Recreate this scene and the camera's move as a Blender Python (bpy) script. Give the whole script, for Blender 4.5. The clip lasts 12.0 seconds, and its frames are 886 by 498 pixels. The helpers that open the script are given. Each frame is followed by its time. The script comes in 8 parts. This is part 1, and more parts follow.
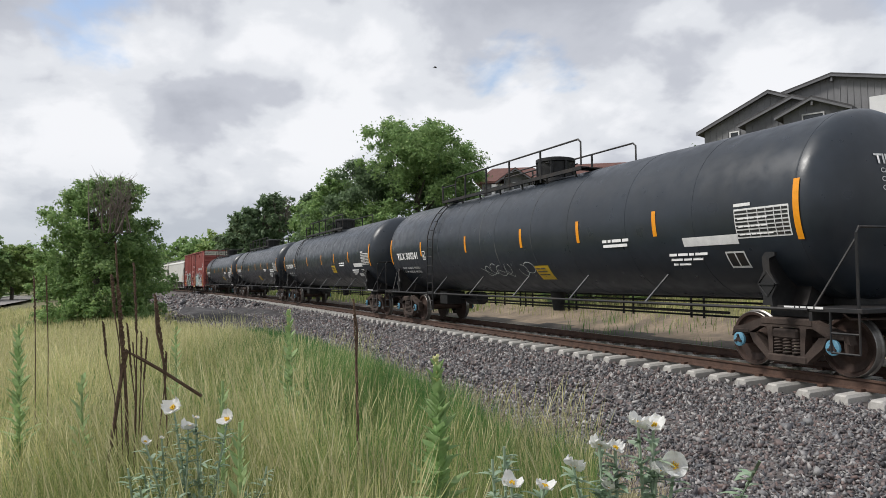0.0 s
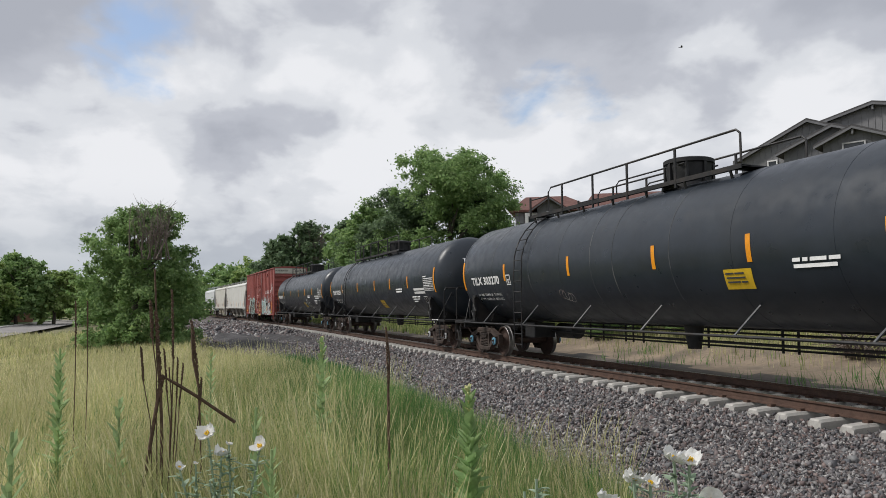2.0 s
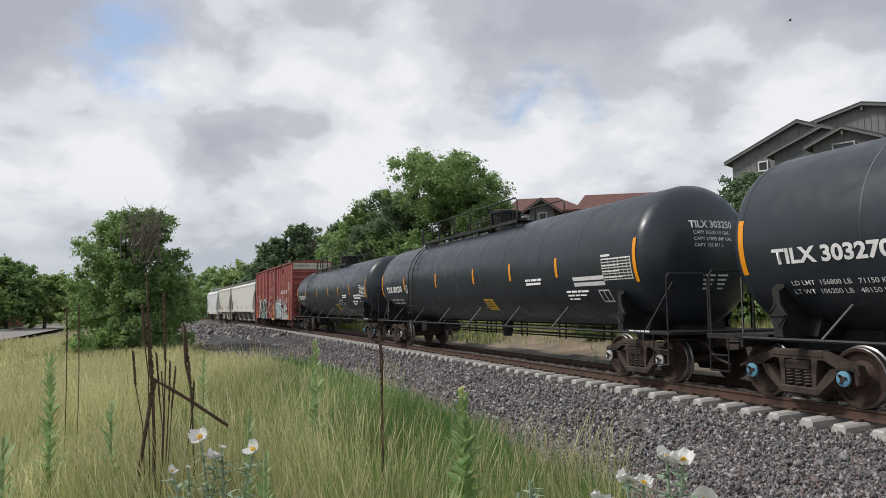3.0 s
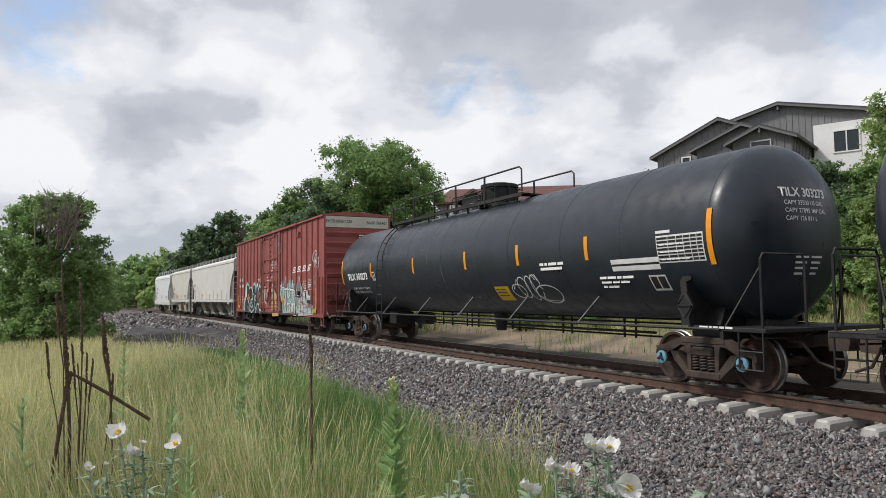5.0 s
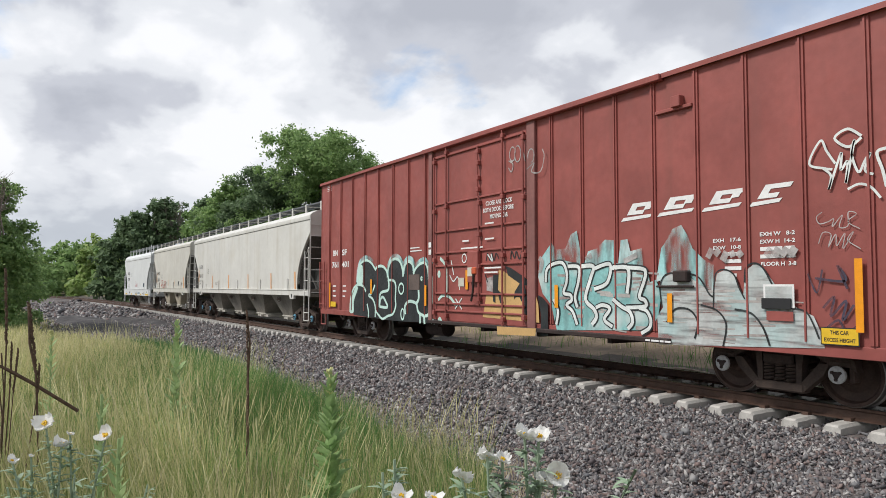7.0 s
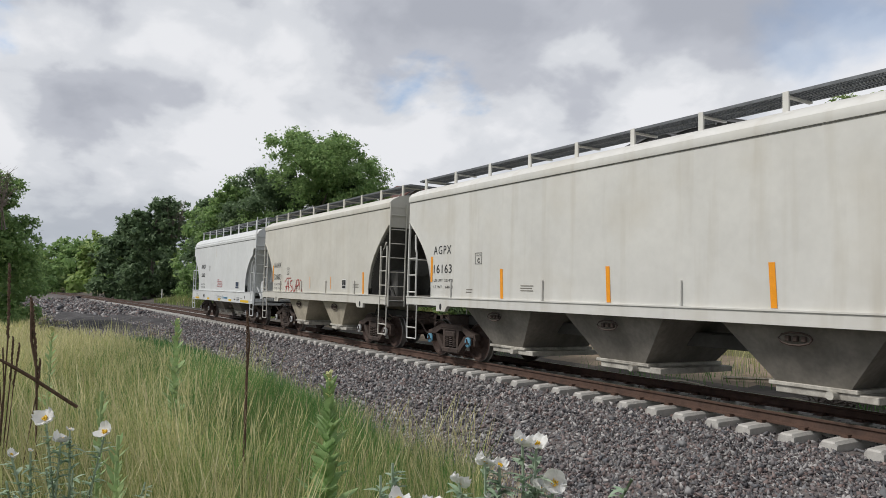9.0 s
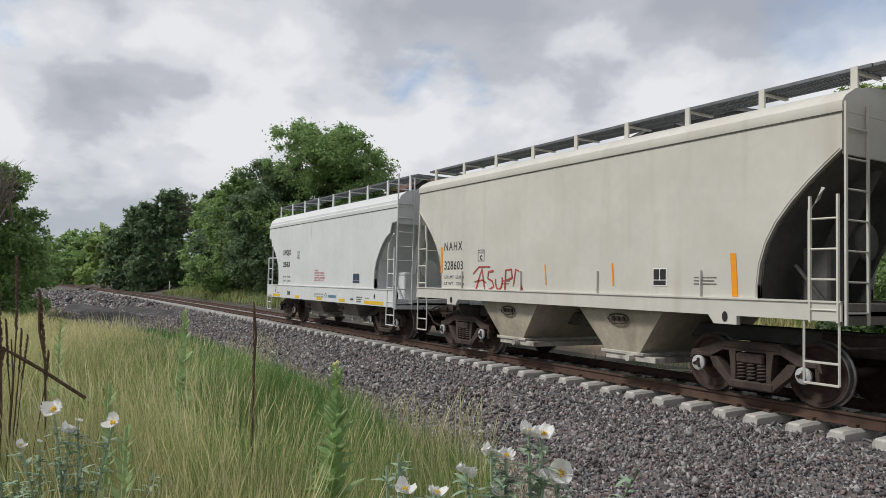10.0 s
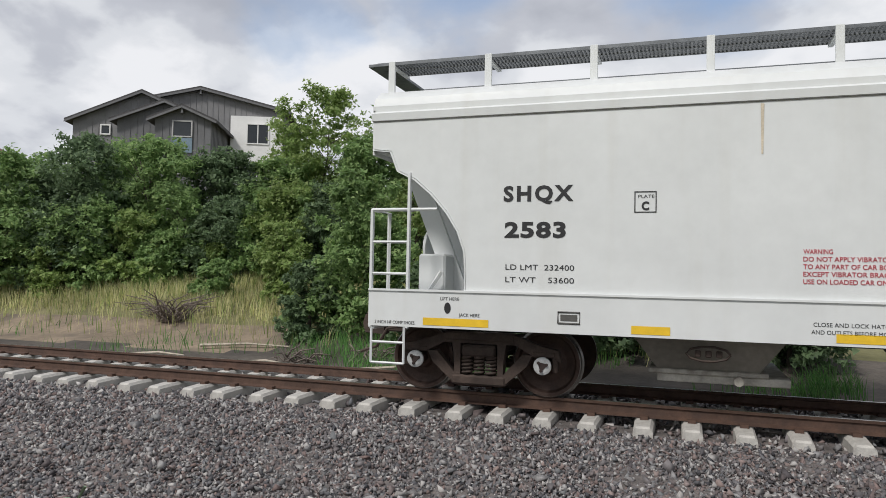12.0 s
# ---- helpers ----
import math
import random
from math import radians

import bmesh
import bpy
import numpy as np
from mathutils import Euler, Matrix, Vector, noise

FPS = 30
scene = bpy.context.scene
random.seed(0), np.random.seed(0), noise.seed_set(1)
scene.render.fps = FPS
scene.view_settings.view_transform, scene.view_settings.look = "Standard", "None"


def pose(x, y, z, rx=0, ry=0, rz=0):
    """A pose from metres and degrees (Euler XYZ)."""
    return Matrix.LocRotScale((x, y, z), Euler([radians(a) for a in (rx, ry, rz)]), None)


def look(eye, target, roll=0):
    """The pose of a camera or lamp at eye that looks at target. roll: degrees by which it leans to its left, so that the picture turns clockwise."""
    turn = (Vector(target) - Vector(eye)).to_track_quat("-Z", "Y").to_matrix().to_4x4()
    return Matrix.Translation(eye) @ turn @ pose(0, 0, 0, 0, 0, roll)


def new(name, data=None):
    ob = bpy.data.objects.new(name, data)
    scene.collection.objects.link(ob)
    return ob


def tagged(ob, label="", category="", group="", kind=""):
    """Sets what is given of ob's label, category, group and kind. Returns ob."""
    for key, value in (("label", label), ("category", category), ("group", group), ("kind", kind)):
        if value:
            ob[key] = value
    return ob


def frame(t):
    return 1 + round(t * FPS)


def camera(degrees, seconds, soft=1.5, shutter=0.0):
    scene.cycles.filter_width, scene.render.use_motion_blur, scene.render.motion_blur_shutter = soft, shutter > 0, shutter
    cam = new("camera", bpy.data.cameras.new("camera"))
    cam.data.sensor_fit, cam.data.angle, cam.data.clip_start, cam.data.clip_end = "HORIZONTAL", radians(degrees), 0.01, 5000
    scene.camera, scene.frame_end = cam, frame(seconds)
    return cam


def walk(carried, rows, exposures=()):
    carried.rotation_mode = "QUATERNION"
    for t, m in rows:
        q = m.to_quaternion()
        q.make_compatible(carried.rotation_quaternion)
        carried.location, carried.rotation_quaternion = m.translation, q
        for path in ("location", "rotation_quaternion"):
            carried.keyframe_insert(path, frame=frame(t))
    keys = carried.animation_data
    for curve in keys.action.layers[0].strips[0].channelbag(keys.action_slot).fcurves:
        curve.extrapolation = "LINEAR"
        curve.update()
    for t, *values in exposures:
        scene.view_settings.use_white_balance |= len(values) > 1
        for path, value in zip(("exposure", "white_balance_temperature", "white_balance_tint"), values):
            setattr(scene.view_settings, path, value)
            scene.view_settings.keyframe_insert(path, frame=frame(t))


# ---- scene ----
cam = camera(63.4, 12.0, soft=0.5)
PATH = [
    (0, (10.963, -10.611, 1.61), (9.128, -9.819, 1.684), -0.9),
    (0.5, (10.961, -10.613, 1.61), (9.09, -9.915, 1.709), -0.7),
    (1, (10.96, -10.607, 1.61), (9.092, -9.902, 1.733), -0.4),
    (1.5, (10.963, -10.611, 1.61), (9.099, -9.897, 1.747), -0.2),
    (2, (10.971, -10.613, 1.612), (9.106, -9.907, 1.766), -0.4),
    (2.5, (10.976, -10.615, 1.611), (9.113, -9.906, 1.77), -0.6),
    (4.5, (10.956, -10.607, 1.613), (9.152, -9.754, 1.752), -0.7),
    (5, (10.954, -10.605, 1.613), (9.172, -9.707, 1.742), -0.6),
    (5.5, (10.952, -10.606, 1.611), (9.174, -9.697, 1.723), -0.5),
    (6, (10.96, -10.604, 1.612), (9.203, -9.654, 1.711), -0.2),
    (6.5, (10.965, -10.606, 1.614), (9.224, -9.627, 1.718), -0.0),
    (7, (10.984, -10.608, 1.614), (9.278, -9.569, 1.72), 0.1),
    (7.5, (10.998, -10.617, 1.614), (9.319, -9.535, 1.727), 0.0),
    (9.5, (10.996, -10.625, 1.613), (9.283, -9.599, 1.736), 1.9),
    (10, (10.992, -10.619, 1.612), (9.276, -9.596, 1.709), 1.4),
    (10.5, (10.991, -10.612, 1.614), (9.287, -9.568, 1.691), 0.4),
    (11, (10.996, -10.604, 1.617), (9.522, -9.255, 1.711), 0.6),
    (11.5, (10.973, -10.564, 1.612), (9.8, -8.947, 1.71), 0.9),
    (12, (10.937, -10.511, 1.645), (10.291, -8.62, 1.713), 1.1),
]
walk(cam, [(t, look(e, g, r)) for t, e, g, r in PATH],
     exposures=[(0, 0.10), (1.0, -0.03), (2.0, -0.03), (4.5, 0.08), (6.5, 0.16), (7.5, 0.22), (9.5, -0.12), (10.5, -0.06), (12, 0.0)])


# ---- world, sun ----
SUN_AZ, SUN_EL = radians(248), radians(48)      # direction towards the sun, from +x towards +y
world = bpy.data.worlds.new("world")
scene.world = world
world.use_nodes = True


def sky_nodes():
    nt = world.node_tree
    nt.nodes.clear()
    nd, ln = nt.nodes.new, nt.links.new
    out, bg = nd("ShaderNodeOutputWorld"), nd("ShaderNodeBackground")
    sky = nd("ShaderNodeTexSky")
    sky.sky_type, sky.sun_disc = "NISHITA", False
    sky.sun_elevation, sky.sun_rotation = SUN_EL, radians(90) - SUN_AZ
    skyx = nd("ShaderNodeVectorMath")
    skyx.operation = "SCALE"
    skyx.inputs["Scale"].default_value = 0.15
    ln(sky.outputs[0], skyx.inputs[0])
    co, sep = nd("ShaderNodeTexCoord"), nd("ShaderNodeSeparateXYZ")
    ln(co.outputs["Generated"], sep.inputs[0])

    def maths(op, a, b=None, clamp=False):
        n = nd("ShaderNodeMath")
        n.operation, n.use_clamp = op, clamp
        for i, v in enumerate((a, b)):
            if v is None:
                continue
            if isinstance(v, (int, float)):
                n.inputs[i].default_value = v
            else:
                ln(v, n.inputs[i])
        return n.outputs[0]
    zz = maths("ADD", maths("MAXIMUM", sep.outputs[2], 0.0), 0.40)
    comb = nd("ShaderNodeCombineXYZ")
    ln(maths("DIVIDE", sep.outputs[0], zz), comb.inputs[0])
    ln(maths("DIVIDE", sep.outputs[1], zz), comb.inputs[1])

    def cloud(scale, detail, rough, dist, off):
        n, mp = nd("ShaderNodeTexNoise"), nd("ShaderNodeMapping")
        mp.inputs["Location"].default_value = off
        ln(comb.outputs[0], mp.inputs[0])
        ln(mp.outputs[0], n.inputs["Vector"])
        n.inputs["Scale"].default_value, n.inputs["Detail"].default_value = scale, detail
        n.inputs["Roughness"].default_value, n.inputs["Distortion"].default_value = rough, dist
        return n.outputs[0]

    def ramp(fac, stops):
        r = nd("ShaderNodeValToRGB")
        r.color_ramp.interpolation = "EASE"
        while len(r.color_ramp.elements) < len(stops):
            r.color_ramp.elements.new(0.5)
        for e, (p, c) in zip(r.color_ramp.elements, stops):
            e.position, e.color = p, (*c, 1)
        ln(fac, r.inputs[0])
        return r.outputs[0]
    def toward_sheet():
        n = nd("ShaderNodeVectorMath")
        n.operation = "DOT_PRODUCT"
        ln(co.outputs["Generated"], n.inputs[0])
        n.inputs[1].default_value = Vector((-0.55, 0.78, 0.24)).normalized()
        r = nd("ShaderNodeMapRange")
        r.interpolation_type = "SMOOTHSTEP"
        ln(n.outputs["Value"], r.inputs[0])
        r.inputs[1].default_value, r.inputs[2].default_value = 0.80, 0.99
        return r.outputs[0]
    big = cloud(1.5, 4, 0.45, 0.2, CLOUD_A)
    small = cloud(4.6, 9, 0.50, 0.15, CLOUD_B)
    shade = maths("ADD", maths("ADD", maths("MULTIPLY", big, 0.85), maths("MULTIPLY", small, 0.72)), -0.315)
    level = nd("ShaderNodeFloatCurve")        # greyer overhead and low down, brightest between
    crv = level.mapping.curves[0]
    crv.points[0].location, crv.points[1].location = (0.0, 0.62), (1.0, 0.60)
    for q in ((0.10, 0.60), (0.16, 0.50), (0.235, 0.485), (0.30, 0.58), (0.40, 0.69)):
        crv.points.new(*q)
    level.mapping.update()
    ln(sep.outputs[2], level.inputs[1])
    shade = maths("ADD", shade, maths("MULTIPLY", maths("SUBTRACT", level.outputs[0], 0.5), 0.50))
    shade = maths("SUBTRACT", shade, maths("MULTIPLY", toward_sheet(), 0.015))
    body = ramp(shade, [(0.36, (0.79, 0.80, 0.83)), (0.46, (0.66, 0.68, 0.72)), (0.56, (0.49, 0.51, 0.565)), (0.70, (0.40, 0.42, 0.475))])
    ragged = maths("MULTIPLY", maths("SUBTRACT", cloud(3.4, 6, 0.55, 0.2, CLOUD_C), 0.5), 0.024)

    def toward(way, lo, hi):
        n = nd("ShaderNodeVectorMath")
        n.operation = "DOT_PRODUCT"
        ln(co.outputs["Generated"], n.inputs[0])
        n.inputs[1].default_value = Vector(way).normalized()
        r = nd("ShaderNodeMapRange")
        r.interpolation_type = "SMOOTHSTEP"
        ln(maths("ADD", n.outputs["Value"], ragged), r.inputs[0])
        r.inputs[1].default_value, r.inputs[2].default_value = lo, hi
        return r.outputs[0]
    # breaks in the cloud cover, in the ways in which they stand
    gap = 0.0
    for way, lo, hi, full in BREAKS:
        gap = maths("MAXIMUM", maths("MULTIPLY", toward(way, lo, hi), full), gap)
    mix = nd("ShaderNodeMix")
    mix.data_type = "RGBA"
    ln(gap, mix.inputs[0])
    ln(body, mix.inputs[6])
    ln(skyx.outputs[0], mix.inputs[7])
    # thin grey haze low over the horizon
    low = nd("ShaderNodeMix")
    low.data_type = "RGBA"
    hz = ramp(sep.outputs[2], [(0.0, (0.9, 0.9, 0.9)), (0.17, (0, 0, 0))])
    ln(hz, low.inputs[0])
    ln(mix.outputs[2], low.inputs[6])
    low.inputs[7].default_value = (0.42, 0.46, 0.51, 1)
    ln(low.outputs[2], bg.inputs[0])
    bg.inputs[1].default_value = SKY
    ln(bg.outputs[0], out.inputs[0])


SKY = 1.08
BREAKS = (((-0.945, -0.034, 0.330), 0.9972, 1.0025, 0.8), ((-0.836, 0.489, 0.255), 0.9992, 1.0035, 0.9), ((-0.47, 0.815, 0.345), 0.9935, 1.0005, 0.5), ((-0.30, 0.86, 0.42), 0.988, 0.9995, 0.7), ((0.02, 0.91, 0.44), 0.984, 0.9985, 0.85))
CLOUD_A, CLOUD_B, CLOUD_C = (2.3, 0.4, 0.0), (0.7, 1.9, 3.0), (5.2, 2.1, 1.0)
sky_nodes()
sun_data = bpy.data.lights.new("sun", "SUN")
sun_data.energy, sun_data.angle, sun_data.color = 2.7, radians(11), (1.0, 0.96, 0.91)
sun = new("sun", sun_data)
sun.matrix_world = look((math.cos(SUN_AZ) * math.cos(SUN_EL) * 50, math.sin(SUN_AZ) * math.cos(SUN_EL) * 50, math.sin(SUN_EL) * 50), (0, 0, 0))
scene.view_settings.exposure = 0.0


# ---- materials ----
def mat(name, base, rough=0.6, metal=0.0, var=0.14, scale=3.0, bump=0.0, bscale=40.0, stain=None, streak=None, island=0.0, leaf=0.0, spread=None):
    """A surface: base colour with two scales of variation, optional stain (colour, amount, scale), streaks (colour, amount) that run
    down, and spread (colours) from which each loose piece takes its own."""
    m = bpy.data.materials.new(name)
    m.use_nodes = True
    nt = m.node_tree
    nd, ln = nt.nodes.new, nt.links.new
    bsdf = nt.nodes["Principled BSDF"]
    co = nd("ShaderNodeTexCoord").outputs["Object"]

    def tex(sc, detail=4.0, squash=None):
        n = nd("ShaderNodeTexNoise")
        src = co
        if squash:
            mp = nd("ShaderNodeMapping")
            mp.inputs["Scale"].default_value = squash
            ln(co, mp.inputs[0])
            src = mp.outputs[0]
        ln(src, n.inputs["Vector"])
        n.inputs["Scale"].default_value, n.inputs["Detail"].default_value = sc, detail
        return n.outputs[0]

    def between(fac, lo, hi, a, b):
        r = nd("ShaderNodeMapRange")
        r.inputs[1].default_value, r.inputs[2].default_value, r.inputs[3].default_value, r.inputs[4].default_value = lo, hi, a, b
        ln(fac, r.inputs[0])
        return r.outputs[0]

    def blend(fac, a, b):
        x = nd("ShaderNodeMix")
        x.data_type = "RGBA"
        for sock, v in ((x.inputs[0], fac), (x.inputs[6], a), (x.inputs[7], b)):
            if isinstance(v, tuple):
                sock.default_value = (*v, 1)
            elif isinstance(v, (int, float)):
                sock.default_value = v
            else:
                ln(v, sock)
        return x.outputs[2]
    col = base
    if spread:
        r = nd("ShaderNodeValToRGB")
        r.color_ramp.interpolation = "LINEAR"
        while len(r.color_ramp.elements) < len(spread):
            r.color_ramp.elements.new(0.5)
        for i, (e, c) in enumerate(zip(r.color_ramp.elements, spread)):
            e.position, e.color = i / (len(spread) - 1), (*c, 1)
        ln(nd("ShaderNodeNewGeometry").outputs["Random Per Island"], r.inputs[0])
        col = r.outputs[0]
    if var:
        hsv = nd("ShaderNodeHueSaturation")
        v = nd("ShaderNodeMath")
        v.operation = "MULTIPLY"
        ln(between(tex(scale), 0.3, 0.7, 1 - var, 1 + var), v.inputs[0])
        ln(between(tex(scale * 9), 0.3, 0.7, 1 - var * 0.5, 1 + var * 0.5), v.inputs[1])
        ln(v.outputs[0], hsv.inputs["Value"])
        if isinstance(col, tuple):
            hsv.inputs["Color"].default_value = (*col, 1)
        else:
            ln(col, hsv.inputs["Color"])
        col = hsv.outputs[0]
    if stain:
        col = blend(between(tex(stain[2], 6), 0.5, 0.68, 0.0, stain[1]), col, stain[0])
    if streak:
        col = blend(between(tex(1.0, 5, (3.2, 3.2, 0.22)), 0.52, 0.75, 0.0, streak[1]), col, streak[0])
    if isinstance(col, tuple):
        bsdf.inputs["Base Color"].default_value = (*col, 1)
    else:
        ln(col, bsdf.inputs["Base Color"])
    bsdf.inputs["Metallic"].default_value = metal
    ln(between(tex(scale * 5), 0.3, 0.7, max(0.03, rough - 0.1), min(1, rough + 0.1)), bsdf.inputs["Roughness"])
    if bump:
        b = nd("ShaderNodeBump")
        b.inputs["Strength"].default_value, b.inputs["Distance"].default_value = min(1, bump), 0.02
        ln(tex(bscale, 5), b.inputs["Height"])
        ln(b.outputs[0], bsdf.inputs["Normal"])
    if leaf:
        tr, add = nd("ShaderNodeBsdfTranslucent"), nd("ShaderNodeMixShader")
        if isinstance(col, tuple):
            tr.inputs[0].default_value = (*col, 1)
        else:
            ln(col, tr.inputs[0])
        add.inputs[0].default_value = leaf
        ln(bsdf.outputs[0], add.inputs[1])
        ln(tr.outputs[0], add.inputs[2])
        ln(add.outputs[0], nt.nodes["Material Output"].inputs[0])
        bsdf.inputs["Specular IOR Level"].default_value = 0.2
    return m


TANK = mat("tank_black", (0.023, 0.030, 0.040), 0.36, 0, 0.18, 0.7, 0.04, 30, stain=((0.032, 0.036, 0.040), 0.4, 0.6), streak=((0.048, 0.050, 0.053), 0.14))
TANKDARK = mat("black_steel", (0.012, 0.012, 0.013), 0.6, 0, 0.25, 2, 0.1, 30, stain=((0.05, 0.035, 0.025), 0.5, 2))
SEAM = mat("seam_scuffed", (0.045, 0.050, 0.056), 0.5, 0, 0.5, 1.2, stain=((0.17, 0.17, 0.165), 0.8, 0.9))
RUST = mat("rusty_iron", (0.058, 0.040, 0.032), 0.8, 0, 0.35, 4, 0.25, 40, stain=((0.03, 0.02, 0.016), 0.7, 3))
WHEEL = mat("wheel_brown", (0.06, 0.036, 0.028), 0.65, 0.3, 0.3, 6, 0.1, 40)
TREAD = mat("worn_steel", (0.25, 0.24, 0.23), 0.4, 0.9, 0.15, 10)
CAPBLUE = mat("cap_blue", (0.12, 0.30, 0.42), 0.5, 0, 0.2, 20)
CAPGREY = mat("cap_grey", (0.45, 0.46, 0.46), 0.5, 0, 0.2, 20)
ORANGE = mat("reflective_orange", (0.85, 0.32, 0.01), 0.4, 0, 0.08, 10)
YELLOW = mat("yellow_sticker", (0.76, 0.49, 0.025), 0.5, 0, 0.08, 10)
WHITE = mat("white_lettering", (0.78, 0.78, 0.77), 0.55, 0, 0.1, 6)
BLACK = mat("black_lettering", (0.02, 0.02, 0.022), 0.5, 0, 0.1, 6)
REDTEXT = mat("red_lettering", (0.42, 0.05, 0.07), 0.55, 0, 0.12, 6)
BLUETEXT = mat("blue_lettering", (0.05, 0.22, 0.36), 0.55, 0, 0.12, 6)
BOXRED = mat("box_red", (0.300, 0.078, 0.066), 0.58, 0, 0.14, 0.9, 0.06, 25, stain=((0.20, 0.048, 0.040), 0.5, 1.2), streak=((0.19, 0.065, 0.052), 0.4))
BOXWORN = mat("box_red_worn", (0.24, 0.10, 0.09), 0.62, 0, 0.18, 1.5, 0.06, 25, streak=((0.20, 0.06, 0.05), 0.5))
BOXDARK = mat("box_underframe", (0.03, 0.018, 0.016), 0.75, 0, 0.3, 3, 0.1)
CREAM = mat("cream_panel", (0.56, 0.54, 0.46), 0.6, 0, 0.1, 2, streak=((0.35, 0.30, 0.24), 0.3))
HOPWHITE = mat("hopper_white", (0.66, 0.68, 0.68), 0.5, 0, 0.05, 0.7, streak=((0.50, 0.48, 0.42), 0.22))
HOPCREAM = mat("hopper_cream", (0.60, 0.585, 0.53), 0.52, 0, 0.06, 0.7, streak=((0.42, 0.38, 0.30), 0.35), stain=((0.52, 0.49, 0.42), 0.4, 0.9))
HOPBEIGE = mat("hopper_pale", (0.64, 0.635, 0.60), 0.52, 0, 0.06, 0.7, streak=((0.42, 0.38, 0.30), 0.40), stain=((0.56, 0.53, 0.46), 0.5, 0.6))
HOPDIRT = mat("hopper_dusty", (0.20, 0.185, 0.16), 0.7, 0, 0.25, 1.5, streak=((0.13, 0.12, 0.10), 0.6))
# cream paint with the shade under the body put into its colour, plus streaks
HOPTAN = mat("hopper_cream_shaded", (0.40, 0.36, 0.28), 0.65, 0, 0.2, 1.5, streak=((0.20, 0.17, 0.13), 0.6))
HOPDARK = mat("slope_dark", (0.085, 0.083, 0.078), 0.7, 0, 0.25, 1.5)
GRATE = mat("grating_steel", (0.16, 0.17, 0.18), 0.5, 0.6, 0.2, 6)


def sheer(m, lo, hi, scale, squash=(1, 1, 1), least=0.0):
    """Lets sprayed paint thin out in flecks, so that the steel shows through."""
    nt = m.node_tree
    nd, ln = nt.nodes.new, nt.links.new
    co, mp, noi, r = nd("ShaderNodeTexCoord"), nd("ShaderNodeMapping"), nd("ShaderNodeTexNoise"), nd("ShaderNodeMapRange")
    mp.inputs["Scale"].default_value = squash
    ln(co.outputs["Object"], mp.inputs[0])
    ln(mp.outputs[0], noi.inputs["Vector"])
    noi.inputs["Scale"].default_value, noi.inputs["Detail"].default_value = scale, 7
    ln(noi.outputs[0], r.inputs[0])
    r.inputs[1].default_value, r.inputs[2].default_value = lo, hi
    r.inputs[3].default_value, r.inputs[4].default_value = least, 1.0
    clear_, mix = nd("ShaderNodeBsdfTransparent"), nd("ShaderNodeMixShader")
    ln(r.outputs[0], mix.inputs[0])
    ln(clear_.outputs[0], mix.inputs[1])
    ln(nt.nodes["Principled BSDF"].outputs[0], mix.inputs[2])
    ln(mix.outputs[0], nt.nodes["Material Output"].inputs[0])
    return m


TURQ = mat("spray_turquoise", (0.22, 0.46, 0.45), 0.6, 0, 0.25, 2.2, stain=((0.55, 0.64, 0.62), 0.9, 1.6), streak=((0.12, 0.20, 0.20), 0.6))
FLARE = sheer(mat("spray_flare", (0.30, 0.56, 0.56), 0.6, 0, 0.2, 2.2, stain=((0.60, 0.68, 0.67), 0.9, 1.8)), 0.36, 0.58, 2.4, (1.6, 1, 0.4))
HAZE = sheer(mat("spray_pale", (0.50, 0.53, 0.52), 0.6, 0, 0.2, 2.5, stain=((0.30, 0.50, 0.50), 0.7, 0.9), streak=((0.40, 0.34, 0.33), 0.4)), 0.30, 0.50, 4.0, (0.3, 1, 3.0), 0.25)
MINT = mat("spray_mint", (0.52, 0.72, 0.65), 0.6, 0, 0.12, 3)
SPRAYBLACK = mat("spray_black", (0.017, 0.020, 0.022), 0.6, 0, 0.3, 3, stain=((0.04, 0.05, 0.05), 0.6, 2))
SPRAYWHITE = mat("spray_white", (0.70, 0.74, 0.72), 0.6, 0, 0.15, 4)
SPRAYTAN = mat("spray_tan", (0.58, 0.37, 0.15), 0.6, 0, 0.12, 3, streak=((0.40, 0.24, 0.10), 0.3))
SPRAYRED = mat("spray_red", (0.40, 0.06, 0.05), 0.6, 0, 0.15, 3)
SPRAYNAVY = sheer(mat("spray_navy", (0.05, 0.045, 0.075), 0.6, 0, 0.2, 3), 0.3, 0.6, 5.0, least=0.3)
SPRAYFADED = sheer(mat("spray_faded", (0.42, 0.40, 0.39), 0.6, 0, 0.25, 4), 0.3, 0.6, 5.0, least=0.3)
SPRAYDULL = sheer(mat("spray_dull", (0.24, 0.20, 0.19), 0.7, 0, 0.3, 4), 0.36, 0.62, 5.0, least=0.1)
SPRAYGREY = mat("spray_grey", (0.42, 0.40, 0.38), 0.6, 0, 0.2, 3, stain=((0.20, 0.10, 0.09), 0.8, 2.5))
PATCH = mat("repaint_patch", (0.115, 0.085, 0.075), 0.6, 0, 0.15, 3)
RAIL = mat("rail_rust", (0.085, 0.048, 0.034), 0.75, 0.1, 0.25, 5, 0.15, 60, stain=((0.05, 0.03, 0.024), 0.6, 4))
RAILTOP = mat("rail_polished", (0.34, 0.33, 0.32), 0.3, 0.9, 0.15, 6)
CONCRETE = mat("concrete_tie", (0.47, 0.455, 0.425), 0.85, 0, 0.14, 7, 0.3, 60, stain=((0.28, 0.26, 0.24), 0.6, 5))


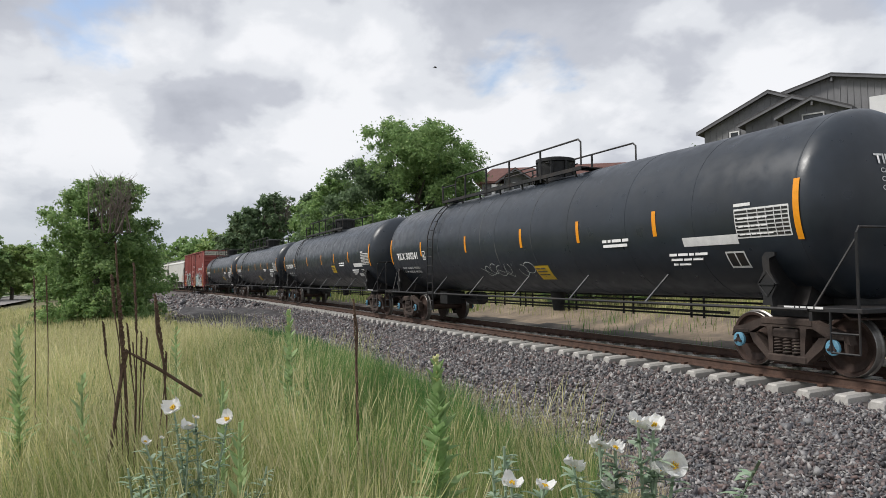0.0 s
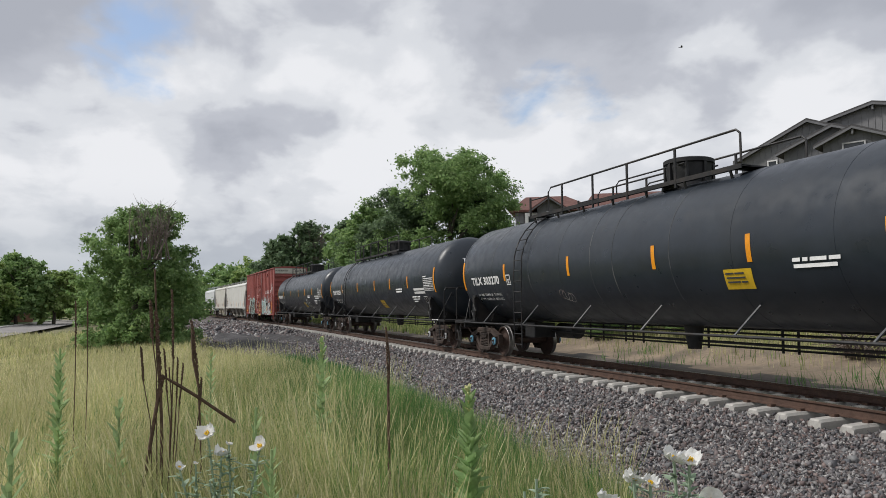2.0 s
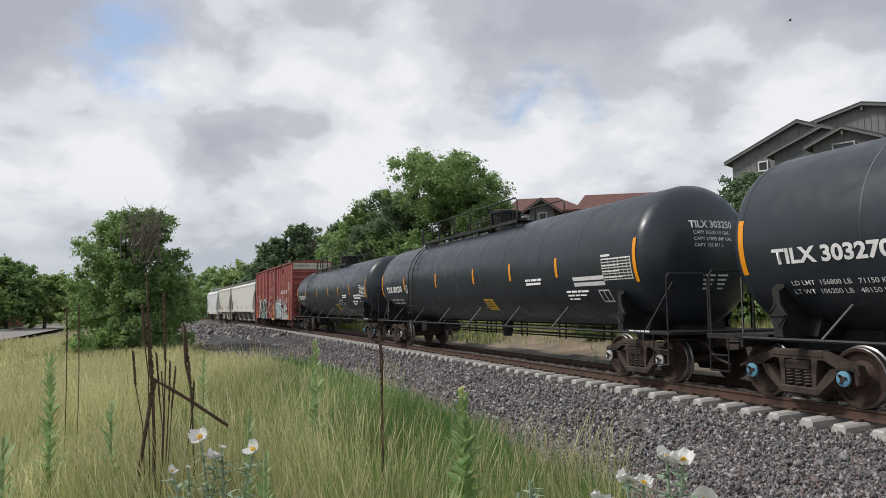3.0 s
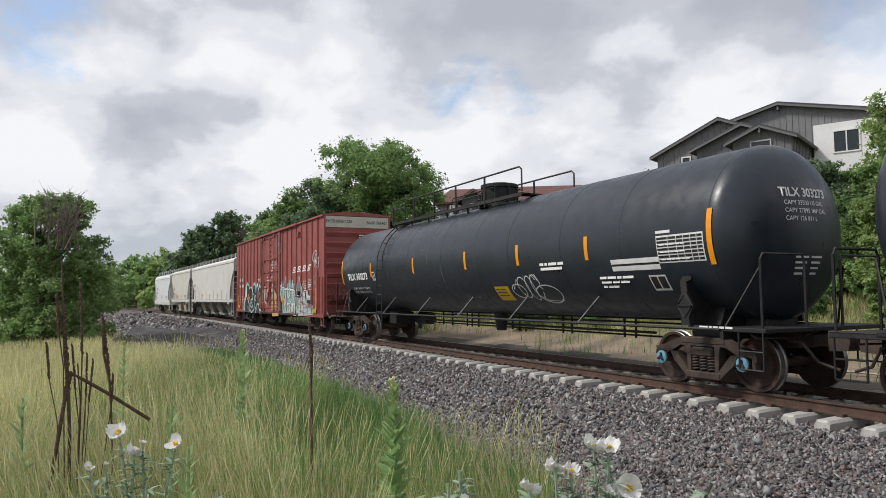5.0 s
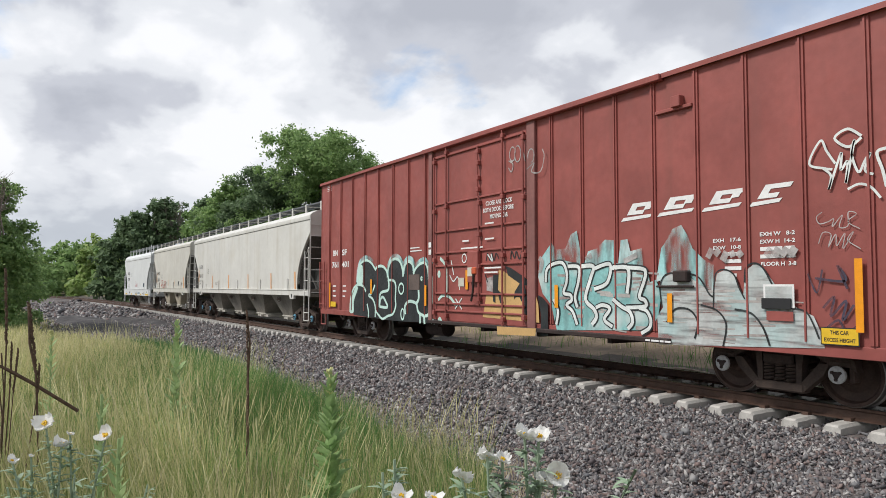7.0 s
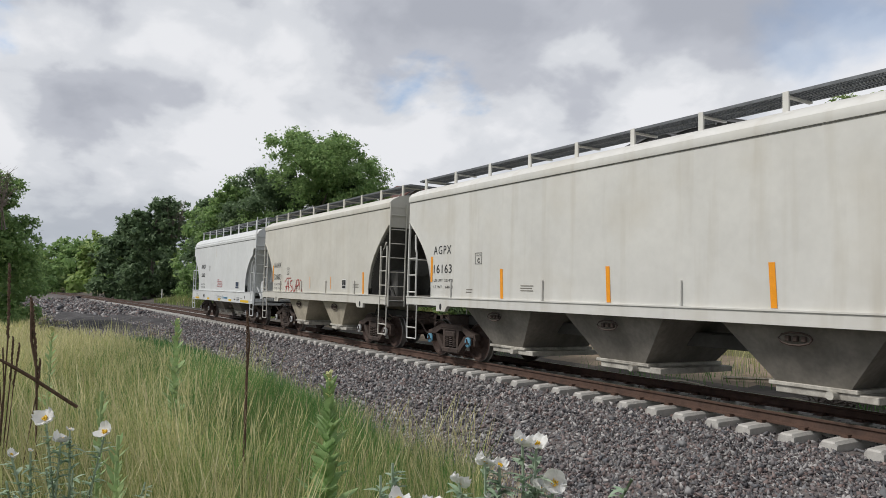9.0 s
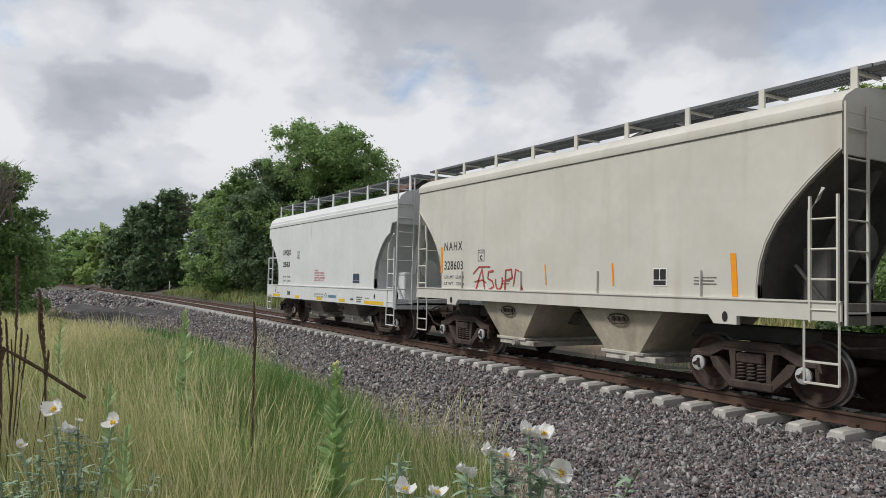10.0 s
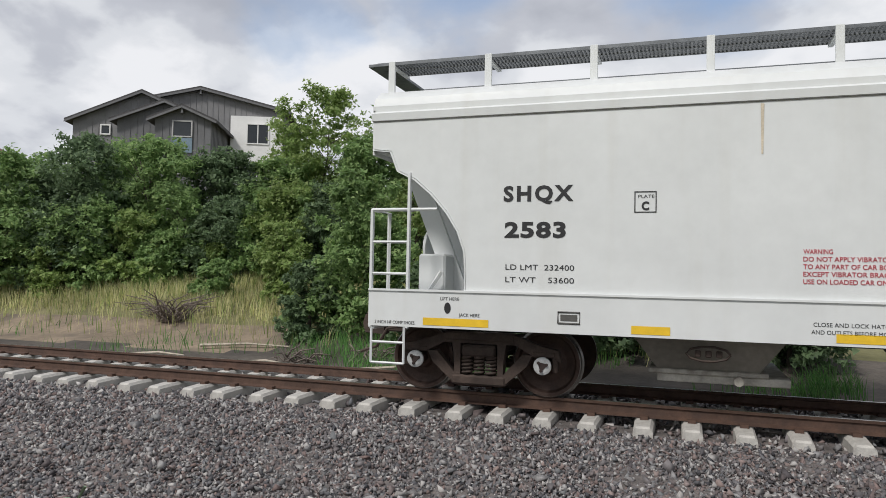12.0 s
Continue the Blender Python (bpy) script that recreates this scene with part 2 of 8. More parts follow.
# ---- building helpers ----
class Build:
    """Collects verts and faces of one mesh; m is the slot of the material."""

    def __init__(self):
        self.v, self.f, self.s = [], [], []

    def add(self, verts, faces, m=0):
        k = len(self.v)
        self.v.extend(tuple(p) for p in verts)
        for q in faces:
            self.f.append([i + k for i in q])
            self.s.append(m)
        return self

    def box(self, x0, x1, y0, y1, z0, z1, m=0):
        p = [(x, y, z) for x in (x0, x1) for y in (y0, y1) for z in (z0, z1)]
        return self.add(p, [(0, 1, 3, 2), (4, 6, 7, 5), (0, 4, 5, 1), (2, 3, 7, 6), (0, 2, 6, 4), (1, 5, 7, 3)], m)

    def soft(self, x0, x1, y0, y1, z0, z1, b=0.01, m=0):
        """A box with chamfered edges."""
        bm = bmesh.new()
        bmesh.ops.create_cube(bm, size=1.0)
        for w in bm.verts:
            w.co = Vector((x0 + (w.co.x + 0.5) * (x1 - x0), y0 + (w.co.y + 0.5) * (y1 - y0), z0 + (w.co.z + 0.5) * (z1 - z0)))
        bmesh.ops.bevel(bm, geom=bm.edges[:], offset=b, segments=1, affect="EDGES")
        bm.verts.index_update()
        self.add([w.co[:] for w in bm.verts], [[w.index for w in q.verts] for q in bm.faces], m)
        bm.free()
        return self

    def frustum(self, a, b, m=0):
        """a, b: (x0, x1, y0, y1, z) at the bottom and at the top."""
        p = [(x, y, c[4]) for c in (a, b) for x, y in ((c[0], c[2]), (c[1], c[2]), (c[1], c[3]), (c[0], c[3]))]
        return self.add(p, [(3, 2, 1, 0), (4, 5, 6, 7), (0, 1, 5, 4), (1, 2, 6, 5), (2, 3, 7, 6), (3, 0, 4, 7)], m)

    def prism(self, poly, y0, y1, m=0):
        """A polygon in (x, z) drawn out along y."""
        n = len(poly)
        p = [(x, y0, z) for x, z in poly] + [(x, y1, z) for x, z in poly]
        return self.add(p, [list(range(n)), list(range(2 * n - 1, n - 1, -1))] + [(i, i + n, (i + 1) % n + n, (i + 1) % n) for i in range(n)], m)

    def profile(self, poly, x0, x1, m=0):
        """A polygon in (y, z) drawn out along x."""
        n = len(poly)
        p = [(x0, y, z) for y, z in poly] + [(x1, y, z) for y, z in poly]
        return self.add(p, [list(range(n)), list(range(2 * n - 1, n - 1, -1))] + [(i, i + n, (i + 1) % n + n, (i + 1) % n) for i in range(n)], m)

    def tube(self, pts, r, seg=6, m=0, r1=None):
        """A pipe along points; r1: its radius at the end."""
        pts = [Vector(p) for p in pts]
        rings = []
        for i, p in enumerate(pts):
            d = (pts[min(i + 1, len(pts) - 1)] - pts[max(i - 1, 0)]).normalized()
            a = d.cross(Vector((0, 0, 1)) if abs(d.z) < 0.9 else Vector((1, 0, 0))).normalized()
            b = d.cross(a)
            rr = r if r1 is None else r + (r1 - r) * i / (len(pts) - 1)
            rings.append([p + (a * math.cos(q) + b * math.sin(q)) * rr for q in (2 * math.pi * k / seg for k in range(seg))])
        v = [w for ring in rings for w in ring]
        f = [(i * seg + k, i * seg + (k + 1) % seg, (i + 1) * seg + (k + 1) % seg, (i + 1) * seg + k) for i in range(len(pts) - 1) for k in range(seg)]
        f += [list(range(seg))[::-1], [(len(pts) - 1) * seg + k for k in range(seg)]]
        return self.add(v, f, m)

    def lathe(self, prof, axis, at, seg=32, m=0, slots=None):
        """Turns (distance along the axis, radius) round "x", "y" or "z" through the point at."""
        v, f = [], []
        for u, r in prof:
            for k in range(seg):
                q = 2 * math.pi * k / seg
                a, b = r * math.cos(q), r * math.sin(q)
                w = {"x": (u, a, b), "y": (a, u, b), "z": (a, b, u)}[axis]
                v.append((w[0] + at[0], w[1] + at[1], w[2] + at[2]))
        k0 = len(self.v)
        self.v.extend(v)
        for i in range(len(prof) - 1):
            for k in range(seg):
                self.f.append([k0 + i * seg + k, k0 + i * seg + (k + 1) % seg, k0 + (i + 1) * seg + (k + 1) % seg, k0 + (i + 1) * seg + k])
                self.s.append(slots[i] if slots else m)
        for i, turn in ((0, -1), (len(prof) - 1, 1)):
            if prof[i][1] > 1e-4:
                self.f.append([k0 + i * seg + k for k in range(seg)][::turn])
                self.s.append(slots[min(i, len(prof) - 2)] if slots else m)
        return self

    def mesh(self, name, mats, smooth=35):
        me = bpy.data.meshes.new(name)
        me.from_pydata(self.v, [], self.f)
        for x in mats:
            me.materials.append(x)
        me.polygons.foreach_set("material_index", self.s)
        bm = bmesh.new()
        bm.from_mesh(me)
        bmesh.ops.recalc_face_normals(bm, faces=bm.faces)
        bm.to_mesh(me)
        bm.free()
        if smooth:
            me.polygons.foreach_set("use_smooth", [True] * len(me.polygons))
            me.set_sharp_from_angle(angle=radians(smooth))
        me.update()
        return me


def part(name, b, mats, parent=None, label="", smooth=35, kind=""):
    mats = mats if isinstance(mats, (list, tuple)) else [mats]
    me = b if isinstance(b, bpy.types.Mesh) else b.mesh(name, mats, smooth)
    ob = new(name, me)
    ob.parent = parent
    return tagged(ob, label, kind=kind)


def raw(name, verts, faces, mats, smooth=False):
    """A mesh from arrays of equal faces, quick for very many pieces."""
    me = bpy.data.meshes.new(name)
    faces = np.asarray(faces, dtype=np.int32)
    n, k = faces.shape
    me.vertices.add(len(verts))
    me.vertices.foreach_set("co", np.asarray(verts, dtype=np.float32).ravel())
    me.loops.add(n * k)
    me.loops.foreach_set("vertex_index", faces.ravel())
    me.polygons.add(n)
    me.polygons.foreach_set("loop_start", np.arange(0, n * k, k, dtype=np.int32))
    for x in mats:
        me.materials.append(x)
    if smooth:
        me.polygons.foreach_set("use_smooth", np.ones(n, dtype=bool))
    me.update(calc_edges=True)
    return me


def lettering(name, text, x, z, height, y, material, parent, width=None, weight=0.0, skew=0.0, end=0, bend=None, gap=1.0, head=None):
    """Letters that face -y (end=0), or +x at x=y (end=1); x, z: the lower left corner. bend: (radius, height of the axis) of a tank."""
    cu = bpy.data.curves.new(name, "FONT")
    cu.body, cu.size, cu.offset, cu.shear, cu.space_character = text, height * 1.38, weight, skew, gap
    cu.resolution_u = 3
    tmp = bpy.data.objects.new(name, cu)
    me = bpy.data.meshes.new_from_object(tmp)
    bpy.data.objects.remove(tmp)
    bpy.data.curves.remove(cu)
    co = np.empty(len(me.vertices) * 3, dtype=np.float32)
    me.vertices.foreach_get("co", co)
    co = co.reshape(-1, 3)
    u, w = co[:, 0] - co[:, 0].min(), co[:, 1]
    if width:
        u = u * (width / max(u.max(), 1e-6))
    out = np.zeros_like(co)
    if end:
        out[:, 0], out[:, 1], out[:, 2] = y, x + u, z + w
        if head:        # on a dished tank end: (start, depth, radius, height of the axis)
            q = (out[:, 1] ** 2 + (out[:, 2] - head[3]) ** 2) / head[2] ** 2
            out[:, 0] = head[0] + head[1] * np.sqrt(np.maximum(1 - q, 0)) + 0.012
    else:
        out[:, 0], out[:, 1], out[:, 2] = x + u, y, z + w
        if bend:
            r, zc = bend
            out[:, 1] = -np.sqrt(np.maximum(r * r - (out[:, 2] - zc) ** 2, 0)) - 0.009
    me.vertices.foreach_set("co", out.ravel())
    me.materials.clear()
    me.materials.append(material)
    me.update()
    ob = new(name, me)
    ob.parent = parent
    return tagged(ob, kind="stuff") if height < 0.12 else ob


def bars(b, x, z, widths, height, y, step, bend=None, m=0, end=0):
    """Rows of plain bars where writing is too small to read; widths: for each row a list of bar lengths."""
    for i, row in enumerate(widths):
        u = x
        for w in row:
            z0 = z - i * step
            yy = y if not bend else -math.sqrt(bend[0] ** 2 - (z0 + height / 2 - bend[1]) ** 2) - 0.010
            if end:
                b.add([(yy, u, z0), (yy, u + w, z0), (yy, u + w, z0 + height), (yy, u, z0 + height)], [(0, 1, 2, 3)], m)
            else:
                b.add([(u, yy, z0), (u + w, yy, z0), (u + w, yy, z0 + height), (u, yy, z0 + height)], [(0, 1, 2, 3)], m)
            u += w + height * 0.7


def decal(b, x0, x1, z0, z1, y, m=0, bend=None, lean=0.0, n=6, lift=0.006):
    """A thin sticker on a flat side or round a tank; lean shifts its top along x."""
    rows = []
    for i in range(n + 1):
        z = z0 + (z1 - z0) * i / n
        yy = y if not bend else -math.sqrt(bend[0] ** 2 - (z - bend[1]) ** 2) - lift
        s = lean * i / n
        rows.append(((x0 + s, yy, z), (x1 + s, yy, z)))
    b.add([p for r in rows for p in r], [(2 * i, 2 * i + 1, 2 * i + 3, 2 * i + 2) for i in range(n)], m)


def ribbon(b, pts, w, y, m=0, bend=None):
    """A sprayed stroke of width w along (x, z) points."""
    pts = [Vector(p) for p in pts]
    left, right = [], []
    for i, p in enumerate(pts):
        d = (pts[min(i + 1, len(pts) - 1)] - pts[max(i - 1, 0)])
        d = d.normalized() if d.length > 1e-6 else Vector((1, 0))
        nrm = Vector((-d.y, d.x)) * w / 2
        for side, q in ((left, p + nrm), (right, p - nrm)):
            yy = y if not bend else -math.sqrt(max(bend[0] ** 2 - (q.y - bend[1]) ** 2, 0.01)) - 0.008
            side.append((q.x, yy, q.y))
    n = len(pts)
    b.add(left + right, [(i, i + 1, n + i + 1, n + i) for i in range(n - 1)], m)


def curl(x, z, rx, rz, a0, a1, n=14):
    return [(x + rx * math.cos(radians(a0 + (a1 - a0) * i / n)), z + rz * math.sin(radians(a0 + (a1 - a0) * i / n))) for i in range(n + 1)]


# ---- the line of the track ----
BEND_X, BEND_R = -30.0, 1100.0


def on_track(s):
    """The place and heading of the track's middle at s metres along it; s is x on its straight part."""
    if s > BEND_X:
        return Vector((s, 0, 0)), 0.0
    q = (BEND_X - s) / BEND_R
    return Vector((BEND_X - BEND_R * math.sin(q), -BEND_R * (1 - math.cos(q)), 0)), q


def mid_y(x):
    """The y of the track's middle at x (for arrays)."""
    d = np.maximum(BEND_X - np.asarray(x, dtype=float), 0)
    return -d * d / (2 * BEND_R)


from mathutils.geometry import tessellate_polygon

# ---- the train ----
WHEEL_R = 0.457
WHEELSETS = []      # every wheelset, keyed at the end
CARS = []           # (car, its place along the train, half the distance between its trucks)


def wheelset_mesh(cap):
    b = Build()
    for s in (-1, 1):
        b.lathe([(s * 0.69, 0.30), (s * 0.69, 0.485), (s * 0.715, 0.488), (s * 0.73, 0.462), (s * 0.82, WHEEL_R), (s * 0.83, 0.445), (s * 0.825, 0.40), (s * 0.78, 0.37),
                 (s * 0.755, 0.26), (s * 0.79, 0.16), (s * 0.86, 0.13), (s * 0.88, 0.10)], "y", (0, 0, 0), 36, 0, [0, 1, 1, 1, 1, 0, 0, 0, 0, 0, 0])
        b.lathe([(s * 0.86, 0.085), (s * 1.13, 0.085)], "y", (0, 0, 0), 14)
        # bearing end cap with its three bolts and a triangular lock plate
        b.lathe([(s * 1.13, 0.118), (s * 1.165, 0.118), (s * 1.175, 0.10), (s * 1.175, 0.0)], "y", (0, 0, 0), 18, 2)
        for k in range(3):
            q = radians(90 + 120 * k)
            b.lathe([(s * 1.175, 0.022), (s * 1.20, 0.022), (s * 1.20, 0.0)], "y", (0.062 * math.cos(q), 0, 0.062 * math.sin(q)), 6, 3)
        tri = [(0.085 * math.cos(radians(90 + 120 * k)), 0.085 * math.sin(radians(90 + 120 * k))) for k in range(3)]
        b.prism(tri, s * 1.172, s * 1.182, 3)
    b.lathe([(-0.69, 0.085), (0.69, 0.085)], "y", (0, 0, 0), 12)
    return b.mesh("wheelset", [WHEEL, TREAD, cap, BOXDARK], 30)


WHEEL_BLUE, WHEEL_GREY = wheelset_mesh(CAPBLUE), wheelset_mesh(CAPGREY)


def side_frame_mesh(s):
    b = Build()
    y0, y1 = s * 0.93, s * 1.08
    b.prism([(-1.12, 0.50), (-1.08, 0.655), (-0.86, 0.70), (-0.5, 0.83), (0.5, 0.83), (0.86, 0.70), (1.08, 0.655), (1.12, 0.50), (0.98, 0.575), (0.74, 0.575), (0.5, 0.70), (-0.5, 0.70), (-0.74, 0.575), (-0.98, 0.575)], y0, y1)
    for q in (-1, 1):
        b.prism([(q * 0.74, 0.578), (q * 0.66, 0.42), (q * 0.36, 0.16), (q * 0.26, 0.16), (q * 0.26, 0.27), (q * 0.34, 0.29), (q * 0.60, 0.578)], y0, y1)   # lower diagonal
        b.prism([(q * 0.26, 0.27), (q * 0.26, 0.70), (q * 0.38, 0.70), (q * 0.35, 0.50), (q * 0.34, 0.29)], y0, y1)       # column
        b.soft(q * 0.89 - 0.16, q * 0.89 + 0.16, min(y0, y1) - 0.01, max(y0, y1) + 0.01, 0.555, 0.64, 0.02)            # pedestal roof
        b.soft(q * 0.89 + q * 0.15 - 0.035, q * 0.89 + q * 0.15 + 0.035, min(y0, y1), max(y0, y1), 0.36, 0.57, 0.015)
    b.soft(-0.38, 0.38, min(y0, y1) - 0.02, max(y0, y1) + 0.02, 0.135, 0.27, 0.025)
    b.soft(-0.24, 0.24, min(y0, y1) - 0.03, max(y0, y1) + 0.03, 0.53, 0.66, 0.02)
    b.soft(-0.50, 0.50, min(y0, y1) - 0.012, max(y0, y1) + 0.012, 0.73, 0.85, 0.02)
    return b.mesh("side_frame", [RUST], 35)


SIDE_FRAMES = {s: side_frame_mesh(s) for s in (-1, 1)}


def spring_mesh():
    b = Build()
    b.tube([(0.068 * math.cos(q), 0.068 * math.sin(q), 0.27 + 0.25 * q / 31.4) for q in [31.4 * k / 40 for k in range(41)]], 0.020, 5)
    return b.mesh("spring", [RUST], 60)


def bolster_mesh():
    b = Build()
    b.soft(-0.24, 0.24, -1.12, 1.12, 0.52, 0.68, 0.03)
    b.soft(-0.20, 0.20, -0.9, 0.9, 0.44, 0.54, 0.03)
    b.lathe([(0.66, 0.21), (0.80, 0.20)], "z", (0, 0, 0), 20)
    for s in (-1, 1):
        b.box(s * 0.40 - 0.02, s * 0.40 + 0.02, -0.8, 0.8, 0.36, 0.46)          # brake beams
        b.box(s * 0.45 - 0.04, s * 0.45 + 0.04, 0.66, 0.80, 0.34, 0.56)
        b.box(s * 0.45 - 0.04, s * 0.45 + 0.04, -0.80, -0.66, 0.34, 0.56)
    return b.mesh("bolster", [RUST], 35)


SPRING, BOLSTER = spring_mesh(), bolster_mesh()


def truck(parent, x, wheel):
    t = part("truck", BOLSTER, None, parent, "rusty cast-steel freight truck")
    t.matrix_basis = pose(x, 0, 0)
    for s in (-1, 1):
        part("side_frame", SIDE_FRAMES[s], None, t)
        for q in (-0.17, 0.0, 0.17):
            part("spring", SPRING, None, t).matrix_basis = pose(q, s * 1.03, 0, 0, 0, 50 * q)
    for q in (-1, 1):
        w = part("wheelset", wheel, None, t)
        w.matrix_basis = pose(q * 0.89, 0, WHEEL_R)
        WHEELSETS.append((w, q * 0.89))
    return t


def coupler(parent, x, s):
    b = Build()
    b.soft(x, x + s * 0.55, -0.08, 0.08, 0.74, 0.94, 0.02)
    b.prism([(x + s * 0.5, 0.68), (x + s * 0.82, 0.70), (x + s * 0.86, 0.84), (x + s * 0.82, 0.98), (x + s * 0.5, 1.0)], -0.17, 0.05)
    b.soft(x + s * 0.62, x + s * 0.86, 0.06, 0.19, 0.70, 0.98, 0.03)
    b.tube([(x, -0.5, 0.86), (x + s * 0.3, -0.5, 0.80), (x + s * 0.5, -0.42, 0.52), (x + s * 0.8, -0.34, 0.42)], 0.025, 6)     # air hose
    b.tube([(x + s * 0.05, -1.38, 0.98), (x + s * 0.10, -1.30, 0.90), (x + s * 0.12, -0.3, 0.88), (x + s * 0.3, -0.1, 1.0)], 0.016, 5)     # uncoupling lever
    b.soft(x - s * 0.9, x + s * 0.05, -0.24, 0.24, 0.70, 1.02, 0.02)
    part("coupler", b, RUST, parent, smooth=40)


def ladder(parent, x0, x1, y, z0, z1, step, material, name="ladder", r=0.02, along="x"):
    b = Build()
    P = (lambda u, z: (u, y, z)) if along == "x" else (lambda u, z: (y, u, z))
    b.tube([P(x0, z0), P(x0, z1)], r * 1.3, 5)
    b.tube([P(x1, z0), P(x1, z1)], r * 1.3, 5)
    z = z0 + step * 0.4
    while z < z1 - 0.05:
        b.tube([P(x0, z), P(x1, z)], r * 0.8, 5)
        z += step
    return part(name, b, material, parent)


TR, TZ = 1.52, 2.63       # the tank's radius and the height of its axis
ROUND = (TR, TZ)


def tank_car(code, place, tag):
    car = tagged(new("tank_car"), "long black tank railcar with orange strips on rusty trucks", "tank railcar", "tank cars of the train")
    b = Build()
    head = [(9.18 + 0.70 * math.sin(q), TR * math.cos(q)) for q in [radians(9 * k) for k in range(11)]]
    prof = [(-x, max(r, 0.0)) for x, r in reversed(head)] + [(-6.1, TR), (-3.1, TR), (0, TR), (3.1, TR), (6.1, TR)] + [(x, max(r, 0.0)) for x, r in head]
    b.lathe(prof, "x", (0, 0, TZ), 72)
    part("tank", b, TANK, car, "black painted cylindrical tank with dished ends", 50)
    for x in (-9.16, -6.95, -4.6, -2.95, -1.5, -0.6, 1.35, 3.0, 5.1, 7.0, 9.16):
        part("weld_seam", Build().lathe([(x - 0.018, TR - 0.01), (x - 0.012, TR + 0.004), (x + 0.012, TR + 0.004), (x + 0.018, TR - 0.01)], "x", (0, 0, TZ), 72), SEAM if abs(x) < 9 and x < 3 else TANK, car)
    for s in (-1, 1):
        # saddle over the truck, with the diamond stiffeners
        b = Build()
        b.profile([(-1.36, 1.02), (1.36, 1.02), (1.36, 1.30), (1.40, 1.84), (1.28, 1.88), (0.9, 1.42), (0, 1.14), (-0.9, 1.42), (-1.28, 1.88), (-1.40, 1.84), (-1.36, 1.30)], s * 8.55 - 0.03, s * 8.55 + 0.03)
        b.soft(s * 8.75, s * 9.5, -1.47, -1.44, 1.03, 1.075, 0.004)
        b.profile([(-0.95, 1.06), (0.95, 1.06), (0.80, 1.40), (0, 1.16), (-0.80, 1.40)], s * 8.55 - 0.30, s * 8.55 + 0.30)
        for y in (-1, 1):
            b.prism([(s * 8.55 - 0.19, 1.40), (s * 8.55 - 0.07, 1.60), (s * 8.55 - 0.09, 1.82), (s * 8.55 - 0.02, 1.90), (s * 8.55 + 0.16, 1.90), (s * 8.55 + 0.16, 1.84), (s * 8.55 + 0.05, 1.80), (s * 8.55 + 0.06, 1.60), (s * 8.55 + 0.19, 1.40), (s * 8.55 + 0.08, 1.20), (s * 8.55 + 0.10, 1.06), (s * 8.55 - 0.10, 1.06), (s * 8.55 - 0.08, 1.20)], y * 1.40, y * 1.45)
            b.box(s * 8.55 - 0.15, s * 8.55 + 0.15, min(y * 1.45, y * 1.475), max(y * 1.45, y * 1.475), 1.385, 1.415)
            for e in (-1, 1):
                b.tube([(s * 8.55, y * 1.455, 1.60), (s * 8.55 + e * 0.17, y * 1.455, 1.40), (s * 8.55, y * 1.455, 1.20)], 0.014, 4)
        b.soft(s * 7.6, s * 9.3, -0.35, 0.35, 0.80, 1.18, 0.03)
        part("saddle", b, TANKDARK, car)
        b = Build()
        b.soft(s * 9.25, s * 10.15, -1.46, 1.46, 0.99, 1.06, 0.01)
        b.box(s * 9.3, s * 9.36, -1.46, 1.46, 0.86, 0.99)
        part("end_platform", b, TANKDARK, car)
        for y0 in (-1.43, 0.45):
            b = Build()
            x = s * 10.08
            b.tube([(x, y0, 1.05), (x, y0, 2.12), (x, y0 + 0.06, 2.20), (x, y0 + 0.95, 2.20), (x, y0 + 1.0, 2.12), (x, y0 + 1.0, 1.05)], 0.022, 6)
            part("end_handrail", b, TANKDARK, car)
        for y in (-1.40, 1.40):
            part("end_brace_rod", Build().tube([(s * 9.35, y, 1.06), (s * 9.75, y * 0.72, 2.05)], 0.018, 5), TANKDARK, car)
        for y in (-1.45, 1.45):
            b = Build()
            for z in (0.42, 0.70):
                b.tube([(s * 9.65, y, z), (s * 10.1, y, z)], 0.016, 5)
            for x in (9.65, 10.1):
                b.tube([(s * x, y, 0.42), (s * x, y, 1.0)], 0.016, 5)
            part("corner_step", b, TANKDARK, car)
        coupler(car, s * 9.75, s)
        truck(car, s * 8.55, WHEEL_BLUE if tag != 2 else WHEEL_GREY)
    # side rails and their struts, pipes on hangers below
    for y in (-1, 1):
        b = Build()
        b.tube([(-9.3, y * 1.46, 1.02), (9.3, y * 1.46, 1.02)], 0.030, 6)
        part("side_rail", b, TANKDARK, car)
        for x in (-7.75, -5.1, -2.4, 0.28, 2.95, 5.6):
            part("strut", Build().tube([(x, y * 1.46, 1.02), (x + 0.28, y * 1.10, 1.56)], 0.022, 5), SEAM if y < 0 else TANKDARK, car)
    b = Build()
    b.tube([(-6.6, 1.25, 0.93), (6.6, 1.25, 0.93)], 0.024, 5)
    b.tube([(-6.6, 1.25, 0.62), (6.6, 1.25, 0.62)], 0.024, 5)
    for x in (-5.9, -5.2, -4.1, -3.75, -3.3, -1.2, -0.8, 1.4, 1.8, 3.9, 4.3, 6.2):
        b.tube([(x, 1.25, 0.55), (x, 1.25, 1.02)], 0.030, 5)
    part("brake_pipe", b, TANKDARK, car)
    b = Build()
    b.lathe([(-0.5, 0.0), (-0.48, 0.22), (0.48, 0.22), (0.5, 0.0)], "x", (-5.6, 0.35, 0.82), 18)
    b.soft(-6.6, -6.0, -0.6, 0.1, 0.62, 1.05, 0.02)
    b.tube([(-6.3, 0, 0.8), (6.3, 0, 0.8)], 0.03, 5)
